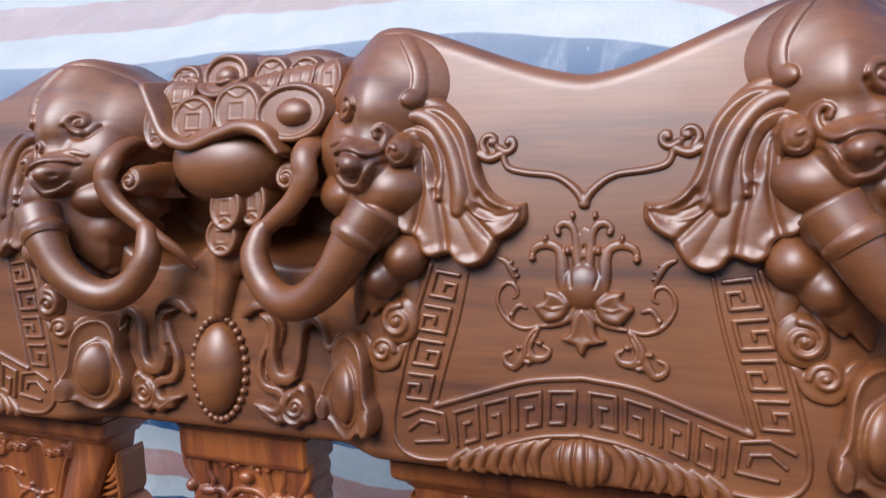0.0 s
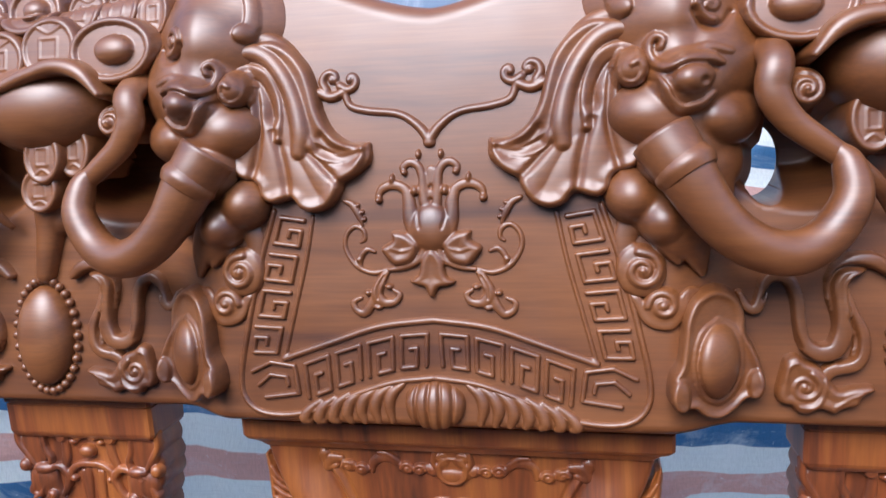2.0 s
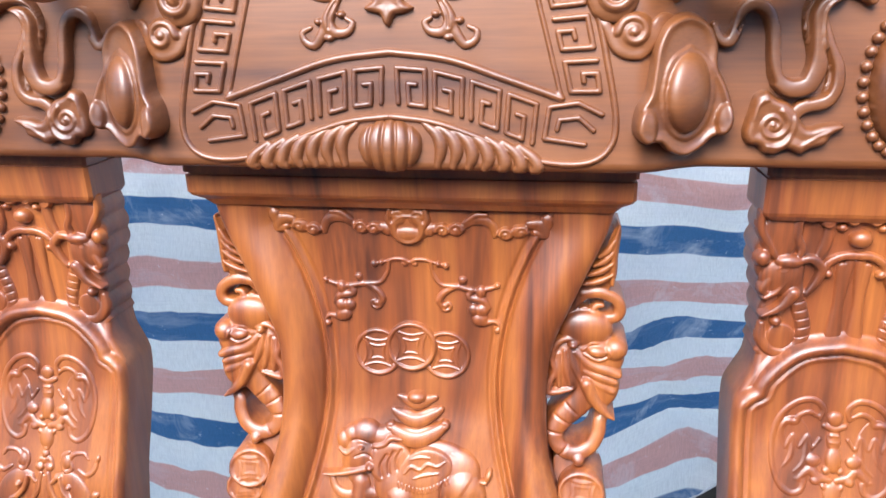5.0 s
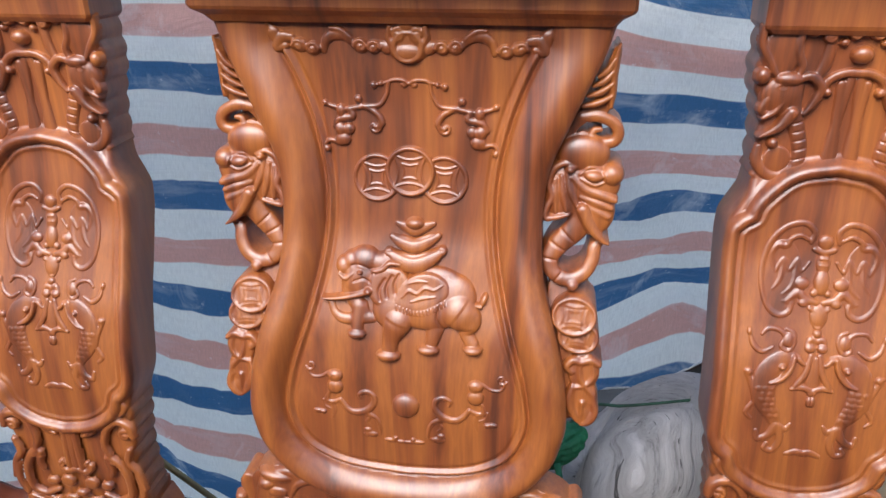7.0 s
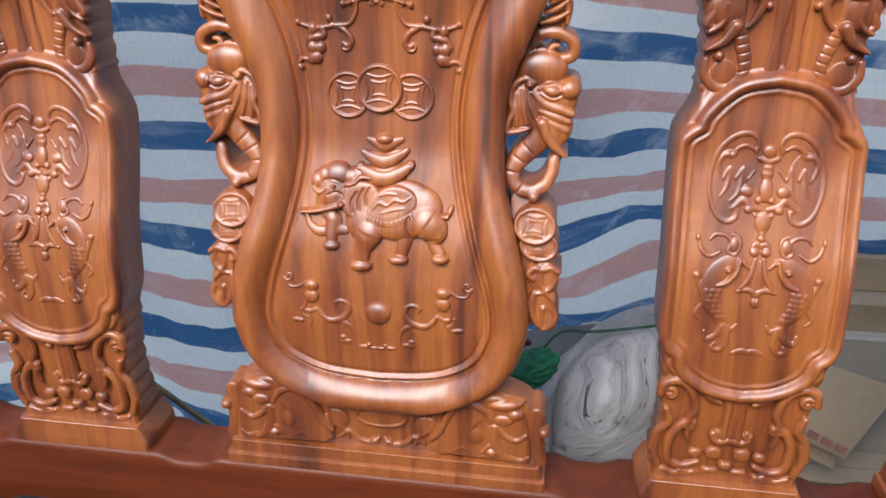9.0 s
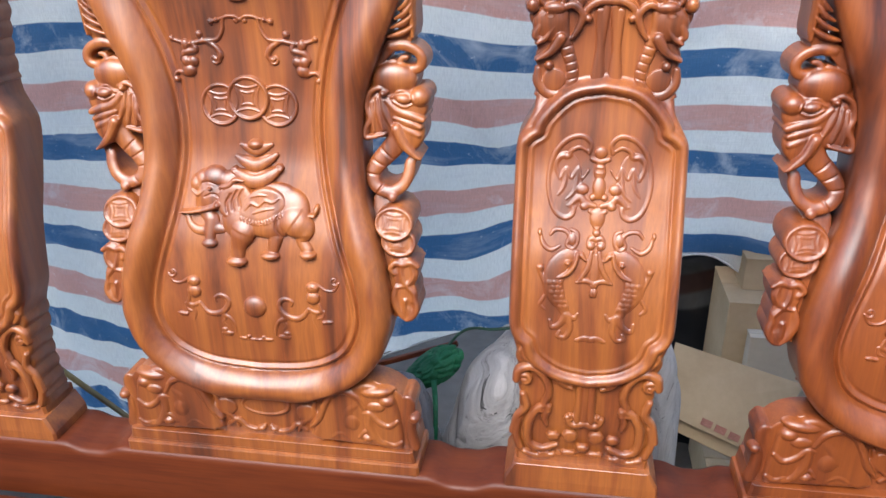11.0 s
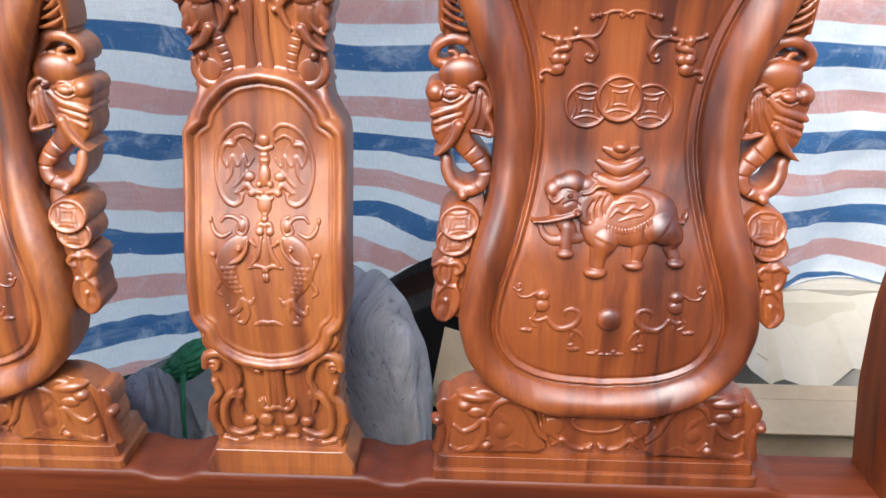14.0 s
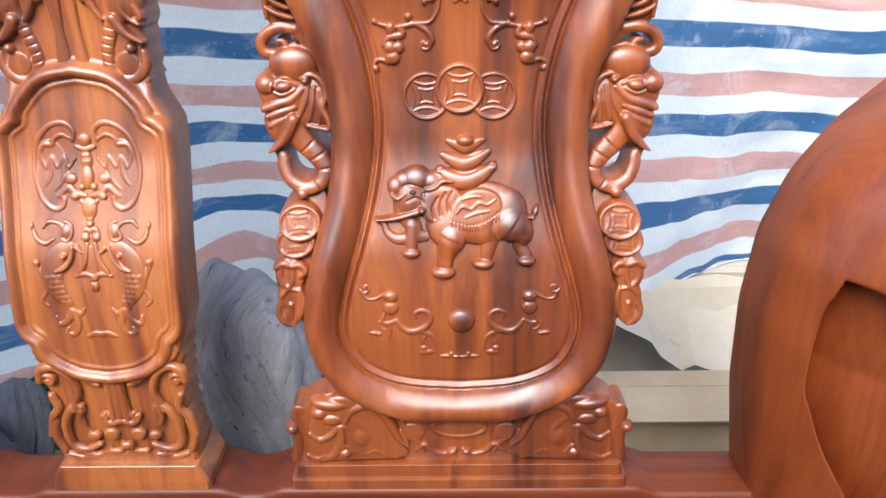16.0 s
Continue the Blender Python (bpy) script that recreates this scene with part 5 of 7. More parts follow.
FISH_HALF = [
    st([(-0.0139, 0.7746), (-0.0271, 0.7731), (-0.0375, 0.7625), (-0.0409, 0.7463), (-0.0371, 0.7314), (-0.0296, 0.7193), (-0.0258, 0.7081)], [0.0036, 0.0077, 0.0101, 0.0107, 0.0089, 0.0060, 0.0036], 0.34, 0, 0.4),
    st([(-0.0175, 0.7756), (-0.0199, 0.7653), (-0.0273, 0.7557), (-0.0359, 0.7519)], [0.0018, 0.0021, 0.0021, 0.0012], 0.8, 0.004),
    el(-0.0271, 0.7669, 0.0030, 0.0030, 0.0068),
    st([(-0.0139, 0.7746), (-0.0097, 0.7702)], [0.0024, 0.0018], 0.8, 0.002),
    *over(el(-0.0452, 0.7462, 0.0031, 0.0027, 0.0008, power=0.5)),
    *over(el(-0.0391, 0.7464, 0.0031, 0.0027, 0.0008, power=0.5)),
    *over(el(-0.0330, 0.7466, 0.0031, 0.0027, 0.0008, power=0.5)),
    *over(el(-0.0403, 0.7413, 0.0031, 0.0027, 0.0008, power=0.5)),
    *over(el(-0.0342, 0.7415, 0.0031, 0.0027, 0.0008, power=0.5)),
    *over(el(-0.0282, 0.7417, 0.0031, 0.0027, 0.0008, power=0.5)),
    *over(el(-0.0416, 0.7361, 0.0031, 0.0027, 0.0008, power=0.5)),
    *over(el(-0.0355, 0.7363, 0.0031, 0.0027, 0.0008, power=0.5)),
    *over(el(-0.0294, 0.7365, 0.0031, 0.0027, 0.0008, power=0.5)),
    *over(el(-0.0368, 0.7311, 0.0031, 0.0027, 0.0008, power=0.5)),
    *over(el(-0.0307, 0.7313, 0.0031, 0.0027, 0.0008, power=0.5)),
    *over(el(-0.0246, 0.7315, 0.0031, 0.0027, 0.0008, power=0.5)),
    *over(el(-0.0368, 0.7259, 0.0031, 0.0027, 0.0008, power=0.5)),
    *over(el(-0.0307, 0.7261, 0.0031, 0.0027, 0.0008, power=0.5)),
    *over(el(-0.0246, 0.7263, 0.0031, 0.0027, 0.0008, power=0.5)),
    *over(el(-0.0320, 0.7208, 0.0031, 0.0027, 0.0008, power=0.5)),
    *over(el(-0.0259, 0.7210, 0.0031, 0.0027, 0.0008, power=0.5)),
    *over(el(-0.0198, 0.7212, 0.0031, 0.0027, 0.0008, power=0.5)),
    st([(-0.0563, 0.7607), (-0.0529, 0.7519), (-0.0489, 0.7431), (-0.0474, 0.7335)], [0.0030, 0.0027, 0.0030, 0.0024], 0.75),
    el(-0.0545, 0.7602, 0.0036, 0.0036, 0.0034),
    st([(-0.0487, 0.7310), (-0.0534, 0.7222), (-0.0487, 0.7167)], [0.0024, 0.0024, 0.0018], 0.7),
    st([(-0.0263, 0.7119), (-0.0316, 0.7016), (-0.0404, 0.6974), (-0.0425, 0.7050)], [0.0042, 0.0036, 0.0030, 0.0021], 0.7),
    st([(-0.0245, 0.7107), (-0.0213, 0.6982), (-0.0260, 0.6871), (-0.0334, 0.6881), (-0.0319, 0.6933)], [0.0042, 0.0036, 0.0030, 0.0027, 0.0018], 0.7),
    st([(-0.0256, 0.7119), (-0.0178, 0.7084), (-0.0140, 0.7136)], [0.0036, 0.0030, 0.0018], 0.6),
    st([(-0.0037, 0.7777), (-0.0073, 0.7611), (-0.0142, 0.7502)], [0.0024, 0.0030, 0.0024], 0.7, 0.001),
    st([(-0.0172, 0.7471), (-0.0075, 0.7492), (0.0014, 0.7447)], [0.0018, 0.0027, 0.0030], 0.8, 0.001),
    el(0.0013, 0.7369, 0.0030, 0.0054, 0.0042),
    st([(0.0017, 0.7740), (0.0015, 0.7507)], [0.0030, 0.0042], 0.45),
    st([(-0.0138, 0.6843), (-0.0063, 0.6873), (-0.0002, 0.6862)], [0.0024, 0.0033, 0.0033], 0.6),
]
LEAF_FOOT_HALF = [
    st([(-0.065, 0.677), (-0.0708, 0.6675), (-0.0643, 0.6588), (-0.0509, 0.6535), (-0.0416, 0.6433)], [0.0026, 0.0032, 0.0034, 0.0034, 0.0032], 0.8),
    st([(-0.0749, 0.6316), (-0.0717, 0.6437), (-0.0592, 0.6483), (-0.0458, 0.6383), (-0.0395, 0.6183), (-0.044, 0.6035)], [0.0039, 0.0045, 0.0042, 0.0039, 0.0037, 0.0032], 0.8),
    *curl(-0.0658, 0.6322, 0.0068, 1.1, 120., 0.0029, -1, 0.9),
    el(-0.0236, 0.633, 0.0053, 0.0047, 0.0028),
    st([(-0.0294, 0.6442), (-0.0282, 0.6317), (-0.016, 0.6263)], 0.0024, 0.7),
    st([(-0.0673, 0.613), (-0.0637, 0.5971), (-0.0728, 0.583), (-0.078, 0.562)], [0.0032, 0.0037, 0.0032, 0.0026], 0.7),
    st([(-0.0426, 0.602), (-0.0527, 0.593), (-0.0604, 0.5738), (-0.0585, 0.5498), (-0.0444, 0.5423), (-0.0285, 0.5489)], [0.0037, 0.0042, 0.0042, 0.0039, 0.0037, 0.0026], 0.8),
    st([(-0.0399, 0.599), (-0.0431, 0.5853), (-0.0406, 0.5754)], [0.0042, 0.0032, 0.0021], 0.7),
    el(-0.047, 0.5951, 0.0042, 0.0032, 0.0033),
    el(-0.0401, 0.594, 0.0037, 0.0026, 0.0033),
    el(-0.0325, 0.5607, 0.0068, 0.0053, 0.0028),
    st([(-0.0317, 0.5346), (-0.049, 0.5313), (-0.0633, 0.5353)], [0.0032, 0.0037, 0.0032], 0.7),
    el(-0.0418, 0.5337, 0.0074, 0.0053, 0.0022),
    st([(-0.0064, 0.6395), (-0.0066, 0.6143), (-0.0077, 0.5848)], 0.0034, 0.7),
    st([(-0.001, 0.6399), (-0.0011, 0.6148), (-0.0013, 0.5854)], 0.0024, 0.7),
    *curl(-0.0174, 0.5867, 0.0047, 1.1, 60., 0.0021, -1, 0.9),
    st([(-0.018, 0.5823), (-0.0111, 0.5772), (-0.0013, 0.5803)], [0.0026, 0.0034, 0.0037], 0.7),
    el(-0.0141, 0.5622, 0.0079, 0.0074, 0.0028),
    el(-0.0016, 0.5478, 0.0053, 0.0047, 0.0039),
    el(-0.0145, 0.5389, 0.0079, 0.0037, 0.0022),
    st([(-0.0715, 0.5797), (-0.0738, 0.5589), (-0.0688, 0.5419)], 0.0037, 0.5),
]
NECK_HALF = [
    el(-0.0606, 1.0316, 0.0153, 0.0204, 0.0035, power=0.3),
    el(-0.0558, 0.9956, 0.0162, 0.0170, 0.0075, power=0.45),
    st([(-0.0773, 1.0507), (-0.0768, 1.0372), (-0.0697, 1.0249), (-0.0628, 1.0139)], [0.0026, 0.0030, 0.0030, 0.0021], 0.8, 0.003),
    st([(-0.0481, 1.0490), (-0.0482, 1.0333), (-0.0431, 1.0210), (-0.0458, 1.0125)], [0.0026, 0.0030, 0.0030, 0.0021], 0.8, 0.003),
    el(-0.0728, 1.0123, 0.0064, 0.0072, 0.0095),
    el(-0.0518, 1.0100, 0.0119, 0.0060, 0.0095),
    ring(-0.0559, 1.0037, 0.0038, 0.0013, 0.9, 0.006, 0.7),
    st([(-0.0654, 0.9929), (-0.0693, 0.9840), (-0.0615, 0.9794)], [0.0034, 0.0034, 0.0021], 0.8, 0.004),
    st([(-0.0674, 0.9773), (-0.0594, 0.9824), (-0.0522, 0.9923)], [0.0017, 0.0021, 0.0017], 0.8, 0.006),
    st([(-0.0453, 0.9824), (-0.0540, 0.9700), (-0.0679, 0.9617)], [0.0051, 0.0038, 0.0013], 0.8, 0.007),
    st([(-0.0454, 1.0031), (-0.0442, 0.9863), (-0.0381, 0.9696), (-0.0327, 0.9514), (-0.0339, 0.9355), (-0.0435, 0.9271), (-0.0563, 0.9285), (-0.0654, 0.9391), (-0.0658, 0.9520)], [0.0072, 0.0072, 0.0064, 0.0060, 0.0055, 0.0051, 0.0047, 0.0043, 0.0030], 0.6),
    cut([(-0.0421, 0.9729), (-0.0312, 0.9762)], 0.0008, 0.0012),
    cut([(-0.0409, 0.9652), (-0.0300, 0.9685)], 0.0008, 0.0012),
    cut([(-0.0398, 0.9575), (-0.0288, 0.9608)], 0.0008, 0.0012),
    cut([(-0.0387, 0.9497), (-0.0277, 0.9531)], 0.0008, 0.0012),
    cut([(-0.0375, 0.9418), (-0.0265, 0.9453)], 0.0008, 0.0012),
    st([(-0.0441, 1.0102), (-0.0343, 1.0124), (-0.0258, 1.0037), (-0.0287, 0.9916), (-0.0348, 0.9818)], [0.0030, 0.0034, 0.0034, 0.0030, 0.0017], 0.7, 0.004),
    el(-0.0556, 0.9564, 0.0047, 0.0051, 0.008),
    el(-0.0501, 0.9423, 0.0111, 0.0111, 0.002, power=0.2),
    st([(-0.0219, 1.0009), (-0.0220, 1.0080), (-0.0151, 1.0138), (-0.0056, 1.0164), (0.0042, 1.0157)], [0.0026, 0.0034, 0.0034, 0.0034, 0.0034], 0.75, 0.002),
    el(-0.0200, 1.0000, 0.0038, 0.0038, 0.006),
    el(-0.0002, 1.0307, 0.0085, 0.0072, 0.0095),
    el(-0.0387, 1.0474, 0.0051, 0.0038, 0.005),
    el(-0.0269, 1.0441, 0.0055, 0.0043, 0.006),
    el(-0.0153, 1.0398, 0.0038, 0.0034, 0.005),
    el(-0.0083, 1.0475, 0.0055, 0.0051, 0.006),
    el(0.0004, 1.0490, 0.0051, 0.0043, 0.005),
    ring(-0.0269, 1.0441, 0.0038, 0.0011, 0.8, 0.005, 0.8),
    ring(-0.0083, 1.0475, 0.0038, 0.0011, 0.8, 0.005, 1),
    st([(-0.0244, 1.0397), (-0.0256, 1.0246), (-0.0300, 1.0120)], [0.0043, 0.0047, 0.0038], 0.5, 0.001),
    st([(-0.0098, 1.0060), (-0.0053, 0.9343)], [0.0038, 0.0043], 0.5),
    st([(0.0037, 1.0102), (0.0117, 0.9351)], [0.0038, 0.0043], 0.5),
]


def splat_with_carvings(x):
    s = splat(x, "amber rosewood splat carved with a bat and two fish")
    relief("bat_relief", both(BAT_HALF), on_face, WOOD, s, 0.0008, gain=0.70, soft=0.001)
    relief("vine_relief", both(VINE_HALF), on_face, WOOD, s, 0.0008, gain=0.9)
    relief("fish_relief", FISH_HALF, on_face, WOOD, s, 0.0008, gain=0.78)
    relief("fish_relief", flip(FISH_HALF), on_face, WOOD, s, 0.0008, gain=0.78)
    relief("leaf_carving", both(LEAF_FOOT_HALF), on_face, WOOD, s, 0.0009)
    relief("elephant_carving", both(NECK_HALF), lambda U, V: FACE(V) + 0.004, WOOD, s, 0.0008, gain=0.85, soft=0.0006)
    return s


left_splat = splat_with_carvings(-0.367)
copy_thing(left_splat, pose(0.367, 0.03, 0.493))


# ---- carvings of the crest rail ----
FLOWER_MID = [
    el(0.0004, 1.2540, 0.0167, 0.0185, 0.0085),
    st([(0.0013, 1.2976), (0.0010, 1.2843), (0.0007, 1.2696)], [0.0044, 0.0048, 0.0062], 0.2, 0.001),
    poly([(0.0000, 1.2379), (-0.0077, 1.2304), (-0.0107, 1.2175), (-0.0180, 1.2119), (-0.0101, 1.2084), (-0.0057, 1.2071), (-0.0031, 1.2010), (0.0013, 1.1993), (0.0050, 1.2066), (0.0112, 1.2079), (0.0191, 1.2117), (0.0118, 1.2164), (0.0090, 1.2293)], 0.0036, 0.001, 0.0035, 0.0009),
    cut([(0.0006, 1.2859), (0.0006, 1.2843)], 0.0011, 0.003),
    cut([(0.0004, 1.2759), (0.0004, 1.2747)], 0.0011, 0.003),
    cut([(-0.0084, 1.2711), (-0.0095, 1.2636), (-0.0080, 1.2542)], 0.0009, 0.0016),
    cut([(0.0116, 1.2706), (0.0124, 1.2630), (0.0096, 1.2539)], 0.0009, 0.0016),
]
FLOWER_HALF = [
    st([(-0.0100, 1.2445), (-0.0158, 1.2603), (-0.0172, 1.2743), (-0.0205, 1.2841), (-0.0302, 1.2877), (-0.0396, 1.2842), (-0.0425, 1.2762)], [0.0075, 0.0066, 0.0053, 0.0042, 0.0040, 0.0035, 0.0026], 0.55, 0.0005, 0.4),
    el(-0.0305, 1.2924, 0.0022, 0.0040, 0.0042),
    el(-0.0121, 1.2830, 0.0031, 0.0040, 0.0055),
    el(-0.0416, 1.2762, 0.0031, 0.0031, 0.005),
    st([(-0.0037, 1.2655), (-0.0056, 1.2803), (-0.0066, 1.2949), (-0.0100, 1.3025), (-0.0165, 1.3049), (-0.0214, 1.3009), (-0.0207, 1.2962)], [0.0048, 0.0040, 0.0035, 0.0035, 0.0033, 0.0031, 0.0022], 0.6, 0.0005, 0.4),
    el(-0.0090, 1.3108, 0.0024, 0.0040, 0.0042),
    el(-0.0206, 1.2971, 0.0029, 0.0026, 0.0046),
    poly([(-0.0092, 1.2398), (-0.0149, 1.2279), (-0.0284, 1.2242), (-0.0359, 1.2303), (-0.0405, 1.2386), (-0.0314, 1.2444), (-0.0320, 1.2513), (-0.0218, 1.2511), (-0.0126, 1.2458)], 0.0042, 0.001, 0.0045, 0.0012),
    st([(-0.0048, 1.2389), (-0.0104, 1.2287), (-0.0222, 1.2232), (-0.0348, 1.2212)], [0.0031, 0.0031, 0.0026, 0.0018], 0.75, 0.0015),
    *over(st([(-0.0155, 1.2382), (-0.0236, 1.2362), (-0.0311, 1.2384)], [0.0009, 0.0015, 0.0007], 0.6)),
]
TENDRIL_HALF = [
    st([(-0.0342, 1.2219), (-0.0479, 1.2186), (-0.0614, 1.2240), (-0.0701, 1.2367), (-0.0697, 1.2485), (-0.0625, 1.2557), (-0.0553, 1.2525), (-0.0542, 1.2456), (-0.0575, 1.2431)], [0.0018, 0.0024, 0.0024, 0.0022, 0.0022, 0.0022, 0.0022, 0.0020, 0.0015], 0.85),
    st([(-0.0705, 1.2761), (-0.0637, 1.2729), (-0.0590, 1.2655), (-0.0556, 1.2568)], [0.0018, 0.0029, 0.0031, 0.0013], 0.6, 0.001, 0.4),
    el(-0.0588, 1.2724, 0.0018, 0.0018, 0.0032),
    el(-0.0553, 1.2671, 0.0018, 0.0018, 0.0032),
    el(-0.0537, 1.2615, 0.0018, 0.0018, 0.0032),
    st([(-0.0587, 1.2222), (-0.0580, 1.2309), (-0.0527, 1.2373), (-0.0464, 1.2355)], [0.0018, 0.0026, 0.0026, 0.0018], 0.7, 0.0005),
    el(-0.0594, 1.2292, 0.0026, 0.0026, 0.0032),
    st([(-0.0365, 1.2189), (-0.0418, 1.2115), (-0.0453, 1.2019), (-0.0396, 1.1949), (-0.0305, 1.1957), (-0.0267, 1.2014), (-0.0311, 1.2045)], [0.0022, 0.0040, 0.0048, 0.0040, 0.0031, 0.0024, 0.0018], 0.6, 0.001, 0.4),
    el(-0.0351, 1.2076, 0.0035, 0.0026, 0.004),
    el(-0.0443, 1.1913, 0.0040, 0.0026, 0.0038),
    st([(-0.0457, 1.2019), (-0.0502, 1.1931), (-0.0564, 1.1860), (-0.0637, 1.1892), (-0.0648, 1.1954), (-0.0587, 1.1984)], [0.0040, 0.0040, 0.0035, 0.0029, 0.0024, 0.0018], 0.6, 0.0005, 0.4),
    el(-0.0526, 1.2028, 0.0031, 0.0026, 0.0038),
    cut([(-0.0389, 1.2159), (-0.0437, 1.2072), (-0.0440, 1.1984)], 0.0008, 0.0014),
]
VLINE_HALF = [
    st([(0.0009, 1.32), (-0.0079, 1.332), (-0.0236, 1.3424), (-0.0489, 1.3461), (-0.0639, 1.3509), (-0.0684, 1.3632)], [0.0043, 0.0037, 0.0031, 0.0031, 0.0031, 0.0031], 1.0),
    *curl(-0.0639, 1.3711, 0.0093, 0.8, 210., 0.0037, 1, 1.0),
    st([(-0.0694, 1.3614), (-0.0795, 1.3581), (-0.0891, 1.362)], [0.0037, 0.0043, 0.0043], 1.0),
    *curl(-0.0787, 1.3716, 0.0093, 0.9, -120., 0.0037, -1, 1.0),
]
BORDER_HALF = [
    st([(-0.1305, 1.2689), (-0.1441, 1.2269), (-0.157, 1.1763), (-0.1656, 1.1308), (-0.1597, 1.1099), (-0.1404, 1.1011), (-0.1055, 1.1044), (-0.0609, 1.1217), (-0.0321, 1.1307), (-0.002, 1.1345)], 0.0025, 1.0),
    st([(-0.0973, 1.2637), (-0.1051, 1.2264), (-0.1162, 1.1856), (-0.1262, 1.1482)], 0.002, 1.0),
    st([(-0.1262, 1.1482), (-0.0841, 1.1626), (-0.0435, 1.1757), (0., 1.1812)], 0.003, 1.0),
]
SIDE_L_OUT = [(-0.1305, 1.2689), (-0.1441, 1.2269), (-0.157, 1.1763), (-0.1610, 1.1480)]
SIDE_L_IN = [(-0.0973, 1.2637), (-0.1051, 1.2264), (-0.1162, 1.1856), (-0.1262, 1.1482)]
BOT_OUT = [(-0.1090, 1.1075), (-0.0605, 1.1264), (-0.0319, 1.1349), (-0.0032, 1.1386)]
BOT_IN = [(-0.1130, 1.1500), (-0.0843, 1.1599), (-0.0437, 1.1721), (-0.0205, 1.1758), (-0.0015, 1.1768)]
EAR = [
    poly([(0.1476, 1.3642), (0.146, 1.347), (0.1483, 1.3332), (0.1561, 1.3223), (0.1642, 1.3165), (0.1634, 1.3079), (0.1561, 1.2962), (0.1404, 1.2911), (0.1376, 1.2815), (0.1276, 1.2752), (0.1115, 1.2785), (0.1041, 1.2709), (0.0918, 1.2678), (0.0787, 1.2731), (0.0707, 1.2849), (0.0683, 1.2908), (0.0552, 1.2986), (0.0489, 1.3103), (0.05, 1.3201), (0.0642, 1.322), (0.0767, 1.3312), (0.0852, 1.346), (0.0904, 1.3654), (0.0963, 1.3814), (0.1083, 1.396), (0.1248, 1.4048), (0.1439, 1.4028), (0.159, 1.392)], 0.0085, 0.004, 0.0045, 0.0022),
    *over(st([(0.1399, 1.3589), (0.1405, 1.3277), (0.1506, 1.3028)], [0.0049, 0.0079, 0.0069], 0.16, 0.0, 0.9)),
    *over(st([(0.1328, 1.3476), (0.1279, 1.3163), (0.1256, 1.281)], [0.0059, 0.0088, 0.0088], 0.16, 0.0, 0.9)),
    *over(st([(0.116, 1.3148), (0.1056, 1.293), (0.0951, 1.2727)], [0.0069, 0.0108, 0.0088], 0.14, 0.0, 0.9)),
    *over(st([(0.0999, 1.3134), (0.0853, 1.2936), (0.0768, 1.2814)], [0.0049, 0.0079, 0.0059], 0.14, 0.0, 0.9)),
    cut([(0.1384, 1.3667), (0.1359, 1.3318), (0.1443, 1.2938)], 0.0029, 0.003),
    cut([(0.1241, 1.3323), (0.1167, 1.3088), (0.1123, 1.2797)], 0.0034, 0.0028),
    cut([(0.0939, 1.3156), (0.0814, 1.3019), (0.0696, 1.2907)], 0.0029, 0.0025),
    cut([(0.1446, 1.3816), (0.1322, 1.3739), (0.1243, 1.3597), (0.1242, 1.3441)], 0.0064, 0.005),
    *over(st([(0.1484, 1.3584), (0.1476, 1.3383), (0.1545, 1.3248), (0.1646, 1.3157)], [0.0039, 0.0039, 0.0034, 0.002], 0.55, 0.0)),
    *over(st([(0.0504, 1.3185), (0.0631, 1.3111), (0.0787, 1.3109), (0.0919, 1.3177), (0.0969, 1.3275)], [0.002, 0.0034, 0.0039, 0.0039, 0.0034], 0.55, 0.0)),
    cut([(0.0558, 1.3175), (0.0673, 1.3158), (0.0777, 1.3191), (0.0848, 1.3268)], 0.0039, 0.0035),
    st([(0.1698, 1.3790), (0.1677, 1.3929), (0.1571, 1.4028), (0.1414, 1.4079), (0.1226, 1.4003), (0.1074, 1.3831), (0.0975, 1.3611), (0.0905, 1.3394), (0.0775, 1.3240), (0.0618, 1.3174), (0.0500, 1.3196)], [0.0035, 0.0047, 0.0059, 0.0071, 0.0077, 0.0077, 0.0071, 0.0065, 0.0059, 0.0041, 0.0018], 1, 0.003),
    st([(0.1680, 1.3685), (0.1679, 1.3789), (0.1601, 1.3916), (0.1448, 1.3968), (0.1288, 1.3907), (0.1149, 1.3736), (0.1059, 1.3529), (0.1017, 1.3313), (0.1030, 1.3163)], [0.0035, 0.0059, 0.0071, 0.0077, 0.0077, 0.0077, 0.0077, 0.0083, 0.0071], 1, 0.0095),
    st([(0.1612, 1.3777), (0.1459, 1.3821), (0.1322, 1.3771), (0.1239, 1.3637), (0.1200, 1.3471), (0.1209, 1.3281)], [0.0053, 0.0059, 0.0059, 0.0053, 0.0047, 0.0041], 1.1, 0.0115),
    el(0.1209, 1.3269, 0.0053, 0.0053, 0.0175),
    el(0.1030, 1.3154, 0.0077, 0.0065, 0.0165),
    st([(0.0972, 1.3092), (0.0804, 1.3009), (0.0649, 1.3000), (0.0521, 1.3077), (0.0491, 1.3191)], [0.0030, 0.0041, 0.0047, 0.0047, 0.0024], 1, 0.005),
    cut([(0.0868, 1.3166), (0.0701, 1.3109), (0.0555, 1.3147)], 0.0047, 0.005),
    el(0.1535, 1.3672, 0.0135, 0.0160, 0.034, power=0.3),
    *over(st([(0.1450, 1.3790), (0.1400, 1.3690), (0.1440, 1.3570), (0.1545, 1.3545), (0.1610, 1.3630), (0.1580, 1.3715), (0.1520, 1.3690)], [0.0025, 0.0032, 0.0036, 0.0036, 0.0034, 0.0030, 0.0024], 0.9)),
]
